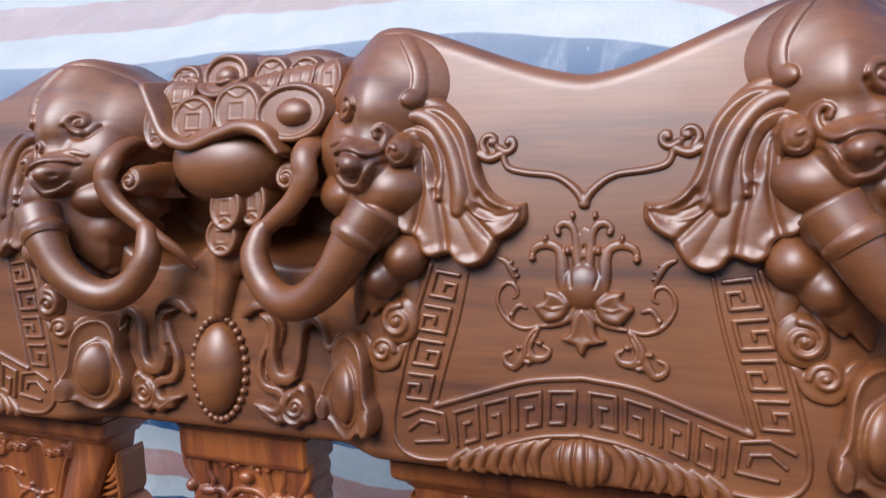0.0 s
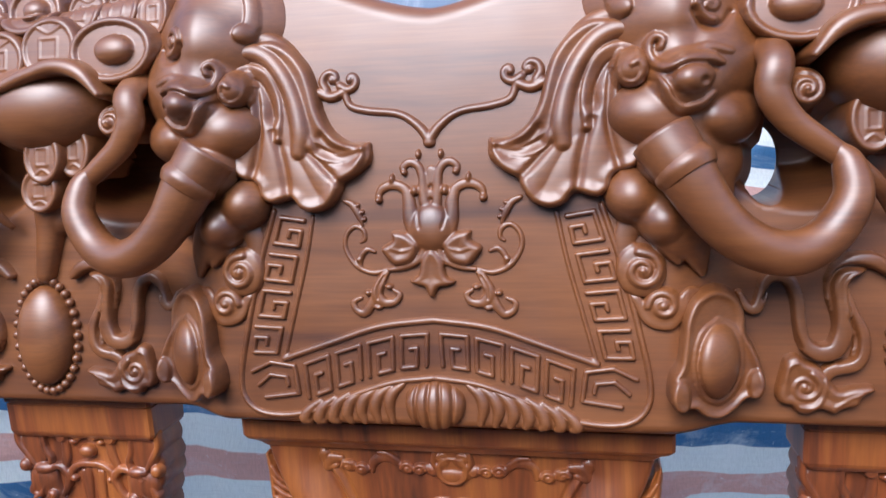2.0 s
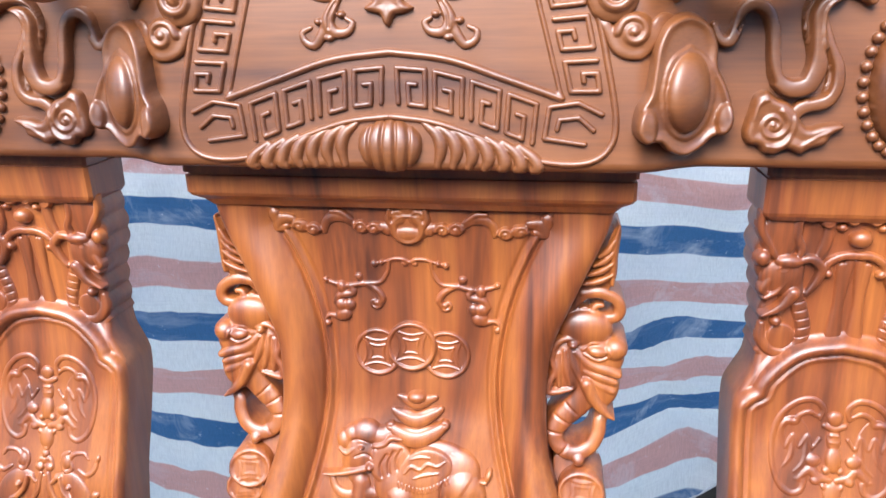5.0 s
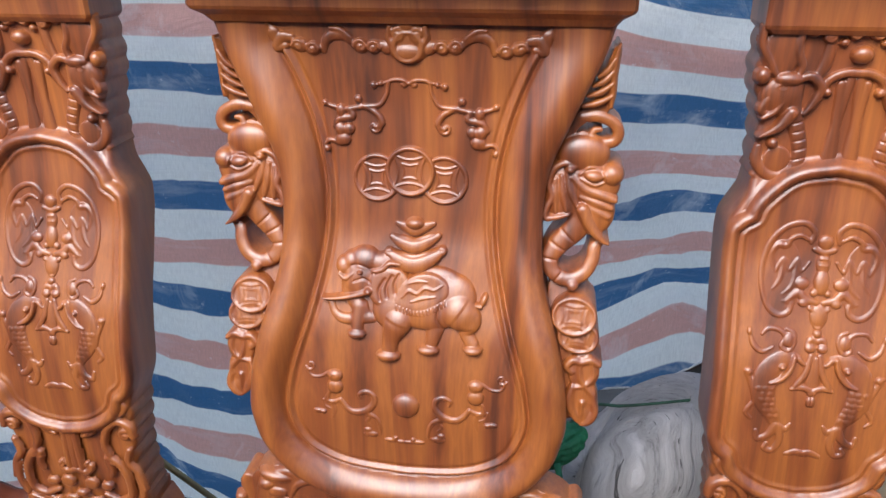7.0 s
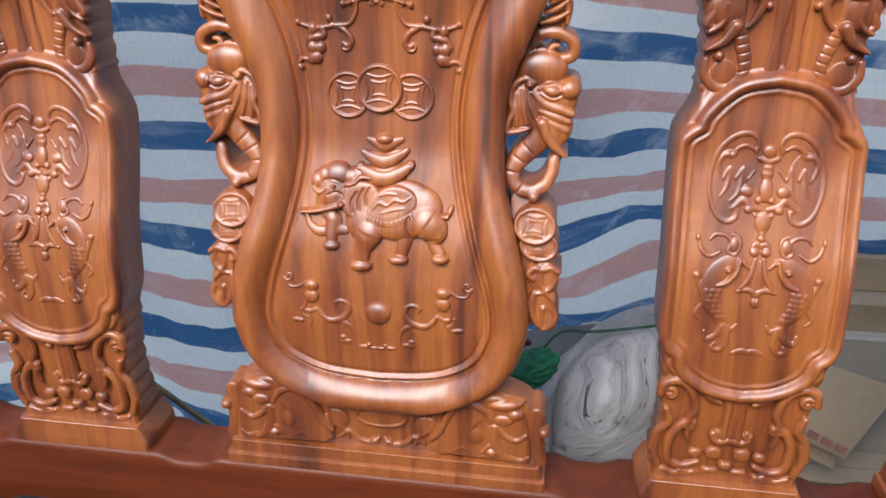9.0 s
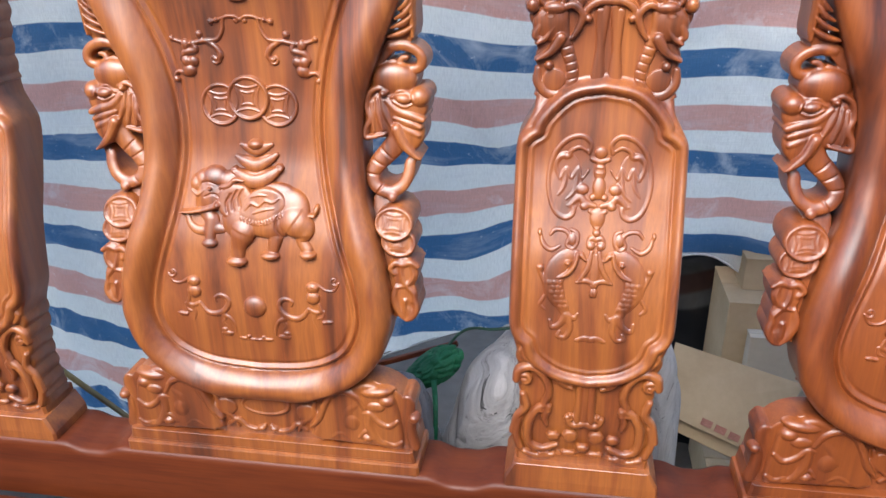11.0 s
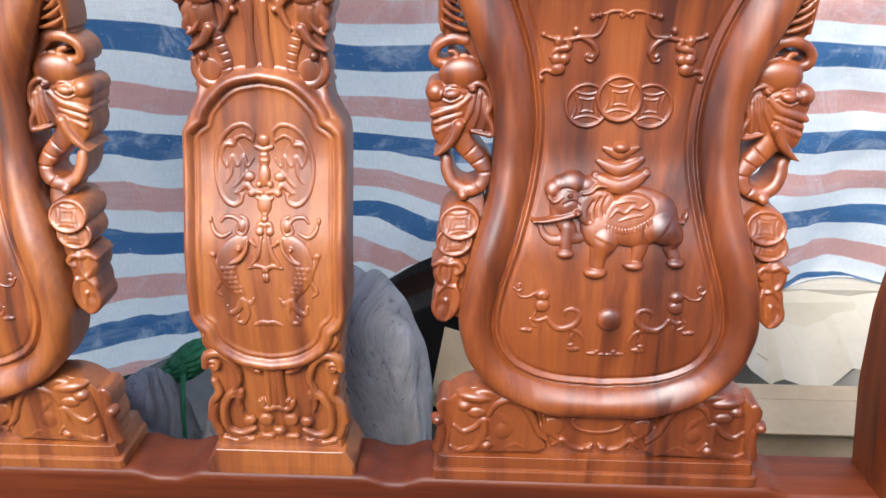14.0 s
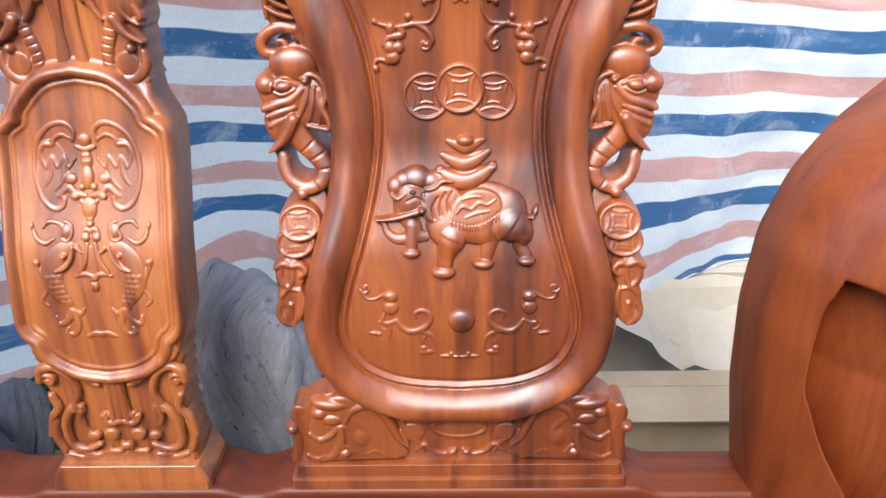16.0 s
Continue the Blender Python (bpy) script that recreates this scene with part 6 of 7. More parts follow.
SHELL_HALF = [
    el(-0.0005, 1.1128, 0.0255, 0.0196, 0.0115, power=0.45),
    st([(-0.0249, 1.1299), (-0.0346, 1.1222), (-0.0384, 1.1117), (-0.0358, 1.0985)], [0.0024, 0.0044, 0.0049, 0.0029], 0.8),
    st([(-0.0366, 1.1273), (-0.0464, 1.1195), (-0.0503, 1.109), (-0.0476, 1.0981)], [0.0024, 0.0044, 0.0049, 0.0029], 0.8),
    st([(-0.0484, 1.1247), (-0.0583, 1.1169), (-0.0622, 1.1063), (-0.0594, 1.0977)], [0.0024, 0.0044, 0.0049, 0.0029], 0.8),
    st([(-0.0603, 1.122), (-0.0703, 1.1142), (-0.0743, 1.1035), (-0.0714, 1.0973)], [0.0024, 0.0044, 0.0049, 0.0029], 0.8),
    st([(-0.0724, 1.1193), (-0.0824, 1.1114), (-0.0865, 1.1007), (-0.0834, 1.0969)], [0.0024, 0.0044, 0.0049, 0.0029], 0.8),
    st([(-0.0845, 1.1162), (-0.0947, 1.1082), (-0.0987, 1.0994), (-0.0955, 1.0966)], [0.0024, 0.0044, 0.0049, 0.0029], 0.8),
    st([(-0.0967, 1.1134), (-0.107, 1.1054), (-0.1109, 1.099), (-0.1077, 1.0962)], [0.0024, 0.0044, 0.0049, 0.0029], 0.8),
]
FACE_LINES = [
    *over(st([(0.2058, 1.3673), (0.1968, 1.3711), (0.1809, 1.3701), (0.1711, 1.3655), (0.1624, 1.3671), (0.1568, 1.3738), (0.1562, 1.3821), (0.1607, 1.3873), (0.1658, 1.3847), (0.1645, 1.3796)], [0.0024, 0.0041, 0.0047, 0.0041, 0.0038, 0.0035, 0.0032, 0.0030, 0.0027, 0.0024], 1.35, 0.001)),
    *over(el(0.1856, 1.3575, 0.0148, 0.0112, 0.01, turn=12, power=0.5)),
    *over(st([(0.2000, 1.3463), (0.1900, 1.3381), (0.1773, 1.3358), (0.1697, 1.3426), (0.1659, 1.3515), (0.1621, 1.3576)], [0.0018, 0.0032, 0.0038, 0.0035, 0.0030, 0.0018], 1.35, 0.001)),
    *over(st([(0.2131, 1.3749), (0.1951, 1.3781), (0.1784, 1.3725), (0.1701, 1.3687)], [0.0024, 0.0035, 0.0035, 0.0018], 0.7)),
    *over(ring(0.1921, 1.3546, 0.0047, 0.0015, 1, 0, 1)),
    cut([(0.1928, 1.3547), (0.1914, 1.3541)], 0.0024, 0.004),
    cut([(0.2026, 1.3635), (0.1825, 1.3661), (0.1684, 1.3612)], 0.0018, 0.003),
    cut([(0.1603, 1.3558), (0.1534, 1.3572), (0.1467, 1.3544)], 0.0018, 0.002),
]
HEAD = [
    el(0.1941, 1.4074, 0.0666, 0.0559, 0.036, power=1.0),
    el(0.176, 1.4239, 0.0586, 0.0479, 0.022, power=1.0),
    el(0.1968, 1.3748, 0.0506, 0.0479, 0.034, power=0.6),
    el(0.2168, 1.3739, 0.0341, 0.0458, 0.043, power=0.5),
    el(0.1657, 1.3357, 0.032, 0.0266, 0.034, power=0.5),
    el(0.1895, 1.3465, 0.0447, 0.0447, 0.034, power=0.5),
    el(0.2197, 1.3313, 0.0277, 0.0245, 0.043, power=0.5),
    el(0.1782, 1.3036, 0.0245, 0.0256, 0.04, power=0.5),
    el(0.2181, 1.2979, 0.0181, 0.0224, 0.026, power=0.5),
    st([(0.1947, 1.3277), (0.2052, 1.3007), (0.2116, 1.2793), (0.2171, 1.2637)], [0.0224, 0.0202, 0.016, 0.0085], 0.8, 0.012),
    st([(0.1996, 1.2832), (0.2128, 1.2637), (0.2204, 1.252)], [0.0128, 0.0096, 0.0043], 0.8, 0.006),
    el(0.1956, 1.3569, 0.0362, 0.0288, 0.047, power=0.35),
    *over(st([(0.1620, 1.4690), (0.1500, 1.4530), (0.1415, 1.4360), (0.1400, 1.4190), (0.1440, 1.4120)], [0.0050, 0.0052, 0.0055, 0.0062, 0.0070], 0.6, 0.0, 0.35)),
    *over(el(0.1450, 1.4110, 0.0085, 0.0080, 0.007)),
    *over(*curl(0.2059, 1.4089, 0.0115, 1.25, -80., 0.0036, -1, 0.8, 0.0012)),
    cut([(0.1949, 1.403), (0.2015, 1.3938), (0.2134, 1.3931), (0.222, 1.4028)], 0.0028, 0.005),
] + moved(FACE_LINES, 0.007)
CHIN = [
    el(0.1525, 1.2762, 0.0203, 0.0213, 0.026, power=0.5),
    el(0.174, 1.2581, 0.0194, 0.0194, 0.026, power=0.5),
    st([(0.1661, 1.27), (0.1855, 1.252), (0.1981, 1.236), (0.2041, 1.2161)], [0.0203, 0.0184, 0.0126, 0.0034], 0.7, 0.004),
    st([(0.1742, 1.2483), (0.1821, 1.2363), (0.1854, 1.2275)], [0.0116, 0.0087, 0.0039], 0.7, 0.004),
    st([(0.1547, 1.2605), (0.1472, 1.2408), (0.1495, 1.2084)], [0.0107, 0.0078, 0.0048], 0.5, 0.0),
    el(0.1592, 1.2197, 0.0184, 0.0203, 0.0075, power=0.3),
    *over(*curl(0.16, 1.2205, 0.0145, 1.6, 100., 0.0036, -1, 0.9)),
]
CLOUD = [
    el(0.1746, 1.1939, 0.0145, 0.0136, 0.006, power=0.3),
    *over(*curl(0.1746, 1.1939, 0.0116, 1.5, 180., 0.0031, -1, 0.9)),
    st([(0.1556, 1.1981), (0.1646, 1.1828), (0.1796, 1.1795), (0.1879, 1.1898), (0.1946, 1.2008), (0.2069, 1.1991)], [0.0039, 0.0048, 0.0048, 0.0053, 0.0053, 0.0034], 0.7, 0.001, 0.3),
    st([(0.1496, 1.2043), (0.1556, 1.196), (0.1629, 1.1857)], [0.0029, 0.0039, 0.0029], 0.8),
]
CABOCHON = [
    poly([(0.19, 1.1856), (0.1976, 1.1998), (0.2122, 1.2052), (0.2269, 1.199), (0.2346, 1.1851), (0.2358, 1.1693), (0.242, 1.1577), (0.247, 1.1452), (0.2494, 1.1317), (0.2447, 1.1221), (0.2362, 1.1193), (0.2286, 1.1122), (0.2165, 1.1066), (0.2041, 1.1106), (0.1959, 1.1182), (0.1855, 1.1179), (0.1781, 1.1264), (0.1799, 1.1421), (0.1858, 1.1525), (0.1879, 1.1679)], 0.006, 0.011, 0.0030, 0.0022),
    *over(st([(0.2139, 1.1816), (0.2265, 1.173), (0.2317, 1.1521), (0.2277, 1.1307), (0.2154, 1.1213), (0.2025, 1.1301), (0.1973, 1.1515), (0.2016, 1.1727), (0.2139, 1.1816)], 0.0029, 0.7, 0.0, 0.35)),
    *over(el(0.2146, 1.1518, 0.016, 0.0277, 0.015, power=0.45)),
    *over(el(0.1861, 1.1301, 0.0073, 0.0126, 0.006)),
    *over(el(0.2436, 1.1315, 0.0073, 0.0126, 0.006)),
]
RIBBON_HALF = [
    st([(-0.2329, 1.1972), (-0.2376, 1.1875), (-0.2443, 1.1859), (-0.2491, 1.1971), (-0.2520, 1.2065), (-0.2584, 1.2110), (-0.2675, 1.2068), (-0.2734, 1.1929), (-0.2752, 1.1743), (-0.2788, 1.1597), (-0.2887, 1.1528), (-0.2997, 1.1558), (-0.3050, 1.1682), (-0.3036, 1.1826), (-0.3004, 1.1968), (-0.3017, 1.2090), (-0.3104, 1.2186), (-0.3252, 1.2208), (-0.3366, 1.2127)], [0.0022, 0.0035, 0.0040, 0.0040, 0.0044, 0.0048, 0.0048, 0.0044, 0.0044, 0.0048, 0.0062, 0.0066, 0.0066, 0.0066, 0.0066, 0.0075, 0.0079, 0.0062, 0.0035], 0.42, 0.005, 0.25),
    st([(-0.3059, 1.2009), (-0.3119, 1.1826), (-0.3182, 1.1683), (-0.3188, 1.1539), (-0.3136, 1.1439), (-0.3023, 1.1408), (-0.2947, 1.1365), (-0.2920, 1.1264), (-0.2979, 1.1151)], [0.0035, 0.0044, 0.0053, 0.0057, 0.0053, 0.0048, 0.0048, 0.0040, 0.0022], 0.42, 0.0035, 0.25),
    cut([(-0.2500, 1.1942), (-0.2544, 1.2024), (-0.2606, 1.2048), (-0.2662, 1.1999), (-0.2689, 1.1867), (-0.2710, 1.1701), (-0.2754, 1.1568)], 0.0014, 0.0045),
    cut([(-0.2937, 1.1619), (-0.2978, 1.1743), (-0.2972, 1.1907), (-0.2959, 1.2050), (-0.3030, 1.2159), (-0.3179, 1.2169), (-0.3312, 1.2100)], 0.0018, 0.005),
    *over(st([(-0.3074, 1.1826), (-0.3060, 1.1968), (-0.3078, 1.2090), (-0.3181, 1.2129), (-0.3313, 1.2076)], [0.0009, 0.0013, 0.0013, 0.0013, 0.0009], 0.9)),
    cut([(-0.3102, 1.1785), (-0.3150, 1.1641), (-0.3133, 1.1505), (-0.3028, 1.1463)], 0.0013, 0.004),
]
RIBBON_CLOUD = flip([
    poly([(0.2626, 1.1376), (0.2655, 1.1478), (0.2731, 1.1511), (0.2802, 1.1458), (0.2876, 1.1433), (0.2942, 1.1375), (0.3021, 1.1253), (0.3135, 1.1277), (0.3253, 1.1284), (0.3284, 1.1248), (0.3198, 1.1193), (0.3164, 1.1127), (0.306, 1.1098), (0.3, 1.1058), (0.291, 1.1094), (0.282, 1.1054), (0.2741, 1.1068), (0.2699, 1.1117), (0.2629, 1.1131), (0.259, 1.1207)], 0.0050, 0.003, 0.0045, 0.0014),
    *over(*curl(0.2788, 1.1271, 0.0111, 1.6, 60., 0.0023, -1, 0.9)),
    *over(st([(0.2939, 1.1343), (0.2918, 1.1208), (0.2855, 1.112), (0.2758, 1.1118)], [0.0015, 0.002, 0.002, 0.0013], 0.7)),
    *over(st([(0.3186, 1.1227), (0.3093, 1.1185), (0.3001, 1.1124)], [0.001, 0.0015, 0.001], 0.7)),
    *over(st([(0.2649, 1.1311), (0.2673, 1.1419), (0.2739, 1.1452)], [0.0013, 0.0018, 0.0013], 0.7)),
])
BAG = [
    el(-0.3532, 1.3673, 0.0669, 0.0475, 0.05, power=0.5),
]
BAG_RIM = [
    st([(-0.4324, 1.4396), (-0.4188, 1.4154), (-0.4013, 1.3892), (-0.374, 1.3791), (-0.3431, 1.3879), (-0.3152, 1.3947), (-0.291, 1.3881), (-0.2738, 1.3696)], [0.0043, 0.0051, 0.0054, 0.0054, 0.0058, 0.0062, 0.0062, 0.0031], 0.9, 0.050),
]


def along(line, n):
    c = curve(line, 0.001)[:, :2]
    d = np.r_[0, np.cumsum(np.hypot(*np.diff(c, axis=0).T))]
    t = np.linspace(0, d[-1], n)
    return np.stack([np.interp(t, d, c[:, 0]), np.interp(t, d, c[:, 1])], 1)


def keys(outer, inner, n, first=0, turned=False):
    """Square meander bands with flat tops between two lines."""
    a, b = along(outer, n + 1), along(inner, n + 1)
    out = []
    for i in range(first, n):
        def at(s, t):
            p, q = a[i] + (a[i + 1] - a[i]) * s, b[i] + (b[i + 1] - b[i]) * s
            return tuple(p + (q - p) * t)
        maze = [(0.13, 0.17), (0.13, 0.83), (0.87, 0.83), (0.87, 0.17), (0.42, 0.17), (0.42, 0.55), (0.62, 0.55)]
        if turned:
            maze = [(0.13, 0.80), (0.13, 0.20), (0.83, 0.20), (0.83, 0.78), (0.42, 0.78), (0.42, 0.50), (0.60, 0.50)]
        if i % 2:
            maze = [(1 - s, t) for s, t in maze] if not turned else [(s, 0.98 - t) for s, t in maze]
        out.append(band([at(s, t) for s, t in maze], 0.0020, 0.0028))
    return out


def band(pts, r, h):
    """A raised strip with sharp corners and a flat top."""
    return ("s", ln(pts, r)[1], h / r, 0.0, 0.22)


CORNER = [
    band([(-0.1555, 1.1370), (-0.1385, 1.1450), (-0.1180, 1.1420), (-0.1150, 1.1195), (-0.1440, 1.1155)], 0.0020, 0.0028),
    band([(-0.1500, 1.1255), (-0.1395, 1.1345), (-0.1255, 1.1330), (-0.1240, 1.1260)], 0.0019, 0.0026),
]


def crest_panel(u0):
    """The hanging-cloth panel: border, meander, lotus, tendrils and shell."""
    def put(name, prims, res=0.0011, gain=1.15, soft=0.0):
        relief(name, moved(prims, u0), crest_face, WOOD_CREST, crest, res, gain=gain, soft=soft)
    put("border", both(BORDER_HALF))
    put("meander", both(keys(SIDE_L_OUT, SIDE_L_IN, 4, turned=True) + keys(BOT_OUT, BOT_IN, 4) + CORNER), 0.0008)
    put("lotus", both(FLOWER_HALF) + FLOWER_MID, soft=0.0012)
    put("tendril", both(TENDRIL_HALF), 0.0009, soft=0.0008)
    put("scroll_line", both(VLINE_HALF))
    shell = SHELL_HALF + flip(SHELL_HALF[1:])
    shell += [cut([(d * 0.45, 1.143), (d, 1.122), (d * 0.85, 1.095)], 0.0013, 0.004) for d in (-0.025, -0.015, -0.005, 0.005, 0.015, 0.025)]
    put("shell", shell)


TUSK = [(0.172, -0.004, 1.318), (0.187, -0.012, 1.294), (0.206, -0.015, 1.264), (0.230, -0.013, 1.243), (0.258, -0.008, 1.235), (0.283, -0.001, 1.246), (0.299, 0.004, 1.271), (0.297, 0.010, 1.294), (0.289, 0.013, 1.306)]
CLOUD_ARM = [(0.250, 0.118, 1.388), (0.246, 0.055, 1.385), (0.250, 0.018, 1.368), (0.247, 0.011, 1.346), (0.259, 0.011, 1.326), (0.282, 0.012, 1.308), (0.305, 0.014, 1.291), (0.322, 0.022, 1.276), (0.334, 0.034, 1.257)]


def crest_elephant(mirror):
    """mirror maps u of the elephant that looks to the right of the middle panel."""
    def put(name, prims, res=0.0011, label="", soft=0.0):
        relief(name, mirror(prims), crest_face, WOOD_CREST, crest, res, label, sink=0.03, low=-0.04, soft=soft, roof=C_TOP)
    put("elephant_head", HEAD, soft=0.0045)
    put("ear", EAR)
    put("chin", CHIN, soft=0.006)
    put("cloud_curl", CLOUD, soft=0.002)
    put("flower_cabochon", CABOCHON)

    def bar(name, pts, r, flat=1.0):
        ref = [el(p[0], 0, 0.01, 0.01, 0) for p in pts]
        us = [q[1][0] for q in mirror(ref)]
        v, f = tube([(u, p[1], p[2]) for u, p in zip(us, pts)], r, 18, flat)
        mesh_object(name, v, f, WOOD_CREST, crest)
    bar("tusk", TUSK, [0.023, 0.0205, 0.0175, 0.0165, 0.016, 0.015, 0.0135, 0.011, 0.006])
    bar("tusk_collar", [(0.183, -0.010, 1.302), (0.187, -0.012, 1.296), (0.191, -0.014, 1.290)], [0.0205, 0.0228, 0.0205])
    bar("cloud_arm", CLOUD_ARM, [0.006, 0.011, 0.0125, 0.0120, 0.0105, 0.0090, 0.0075, 0.006, 0.003], 0.8)
    put("cloud_spiral", [el(0.271, 1.347, 0.0165, 0.0165, 0.040, power=0.22)] + over(*curl(0.271, 1.347, 0.0135, 1.7, 100, 0.0028, -1, 1.0)))


def coin(u, v, rx, ry, lift, mirror):
    r = min(rx, ry)
    prims = [el(u, v, rx, ry, 0.004, lift=lift, power=0.12)]
    a = np.linspace(0, 2 * math.pi, 21)
    prims.append(st([(u + 0.86 * rx * math.cos(t), v + 0.86 * ry * math.sin(t)) for t in a], 0.0026, 0.9, lift + 0.003))
    prims.append(ln([(u - 0.3 * rx, v - 0.3 * ry), (u - 0.3 * rx, v + 0.3 * ry), (u + 0.3 * rx, v + 0.3 * ry), (u + 0.3 * rx, v - 0.3 * ry), (u - 0.3 * rx, v - 0.3 * ry)], 0.0014, 0.9, lift + 0.0035))
    for s in (-1, 1):
        prims.append(st([(u - 0.42 * rx, v + s * 0.66 * ry), (u, v + s * 0.46 * ry), (u + 0.42 * rx, v + s * 0.66 * ry)], 0.0013, 0.9, lift + 0.0035))
    relief("coin", mirror(prims), crest_face, WOOD_CREST, crest, 0.0011, sink=0.03, low=-0.04)


def dish(u, v, rx, ry, lift, mirror):
    a = np.linspace(0, 2 * math.pi, 21)
    prims = [el(u, v, rx, ry, 0.004, lift=lift, power=0.15), el(u + 0.1 * rx, v, rx * 0.45, ry * 0.45, 0.012, lift=lift + 0.003)]
    prims.append(st([(u + 0.90 * rx * math.cos(t), v + 0.90 * ry * math.sin(t)) for t in a], 0.003, 0.9, lift + 0.004))
    relief("ingot", mirror(prims), crest_face, WOOD_CREST, crest, 0.0011)


def money_bag(mirror, centre):
    relief("money_bag", mirror(BAG), crest_face, WOOD_CREST, crest, 0.0013, sink=0.03, low=-0.04)
    relief("bag_rim", mirror(BAG_RIM), crest_face, WOOD_CREST, crest, 0.0012)
    relief("mound", mirror([el(-0.335, 1.418, 0.098, 0.052, 0.024, power=0.35), el(-0.285, 1.448, 0.05, 0.024, 0.02), el(-0.40, 1.446, 0.04, 0.022, 0.018)]), crest_face, WOOD_CREST, crest, 0.0013)
    for row in ((-0.433, 1.402, 0.017, 0.025, 0.022), (-0.377, 1.403, 0.027, 0.026, 0.036), (-0.328, 1.411, 0.028, 0.028, 0.035), (-0.405, 1.430, 0.020, 0.021, 0.026), (-0.309, 1.442, 0.021, 0.023, 0.024), (-0.273, 1.442, 0.021, 0.021, 0.022), (-0.240, 1.437, 0.016, 0.022, 0.020), (-0.418, 1.450, 0.019, 0.014, 0.016)):
        coin(*row, mirror)
    dish(-0.357, 1.447, 0.027, 0.022, 0.030, mirror)
    dish(-0.268, 1.406, 0.039, 0.027, 0.036, mirror)
    for row in ((-0.320, 1.324, 0.016, 0.024, 0.016), (-0.345, 1.320, 0.018, 0.024, 0.024), (-0.352, 1.291, 0.018, 0.020, 0.020)):
        coin(*row, mirror)
    relief("tassel_stem", mirror([st([(-0.352, 1.285), (-0.358, 1.255), (-0.366, 1.215)], [0.020, 0.013, 0.009], 0.8, 0.004), el(-0.352, 1.268, 0.020, 0.020, 0.014)]), crest_face, WOOD_CREST, crest, 0.0013, sink=0.03, low=-0.04)
    # oval boss with its ring of beads
    boss = relief("oval_boss", moved([el(0, 1.157, 0.027, 0.046, 0.022, power=0.42)], centre), crest_face, WOOD_CREST, crest, 0.0013)
    bead_mesh = None
    for k in range(30):
        t = 2 * math.pi * k / 30
        u, v = centre + 0.0315 * math.cos(t), 1.157 + 0.0515 * math.sin(t)
        if bead_mesh is None:
            bm = bmesh.new()
            bmesh.ops.create_uvsphere(bm, u_segments=10, v_segments=6, radius=0.0042)
            bead_mesh = bpy.data.meshes.new("bead")
            bm.to_mesh(bead_mesh)
            bm.free()
            bead_mesh.materials.append(WOOD_CREST)
            bead_mesh.polygons.foreach_set("use_smooth", [True] * len(bead_mesh.polygons))
        bead = new("bead", bead_mesh)
        bead.parent = boss
        bead.location = (u, float(crest_face(np.array(u), np.array(v))) - 0.002 - crest.location.y, v - crest.location.z)
    ribbon = RIBBON_HALF
    for side in (RIBBON_CLOUD, flip(RIBBON_CLOUD, -0.370)):
        relief("cloud_tail", mirror(side), crest_face, WOOD_CREST, crest, 0.0011)
    relief("ribbon", mirror(ribbon), crest_face, WOOD_CREST, crest, 0.0011, gain=1.4)
    relief("ribbon", mirror(flip(ribbon, -0.370)), crest_face, WOOD_CREST, crest, 0.0011, gain=1.4)


for u0 in (-SPACING, 0, SPACING):
    crest_panel(u0)
same = lambda p: p
CENTRE = 0.362
for turn in (same, flip, lambda p: flip(p, CENTRE), lambda p: flip(flip(p, CENTRE))):
    crest_elephant(turn)
money_bag(same, -0.370)
money_bag(flip, 0.370)


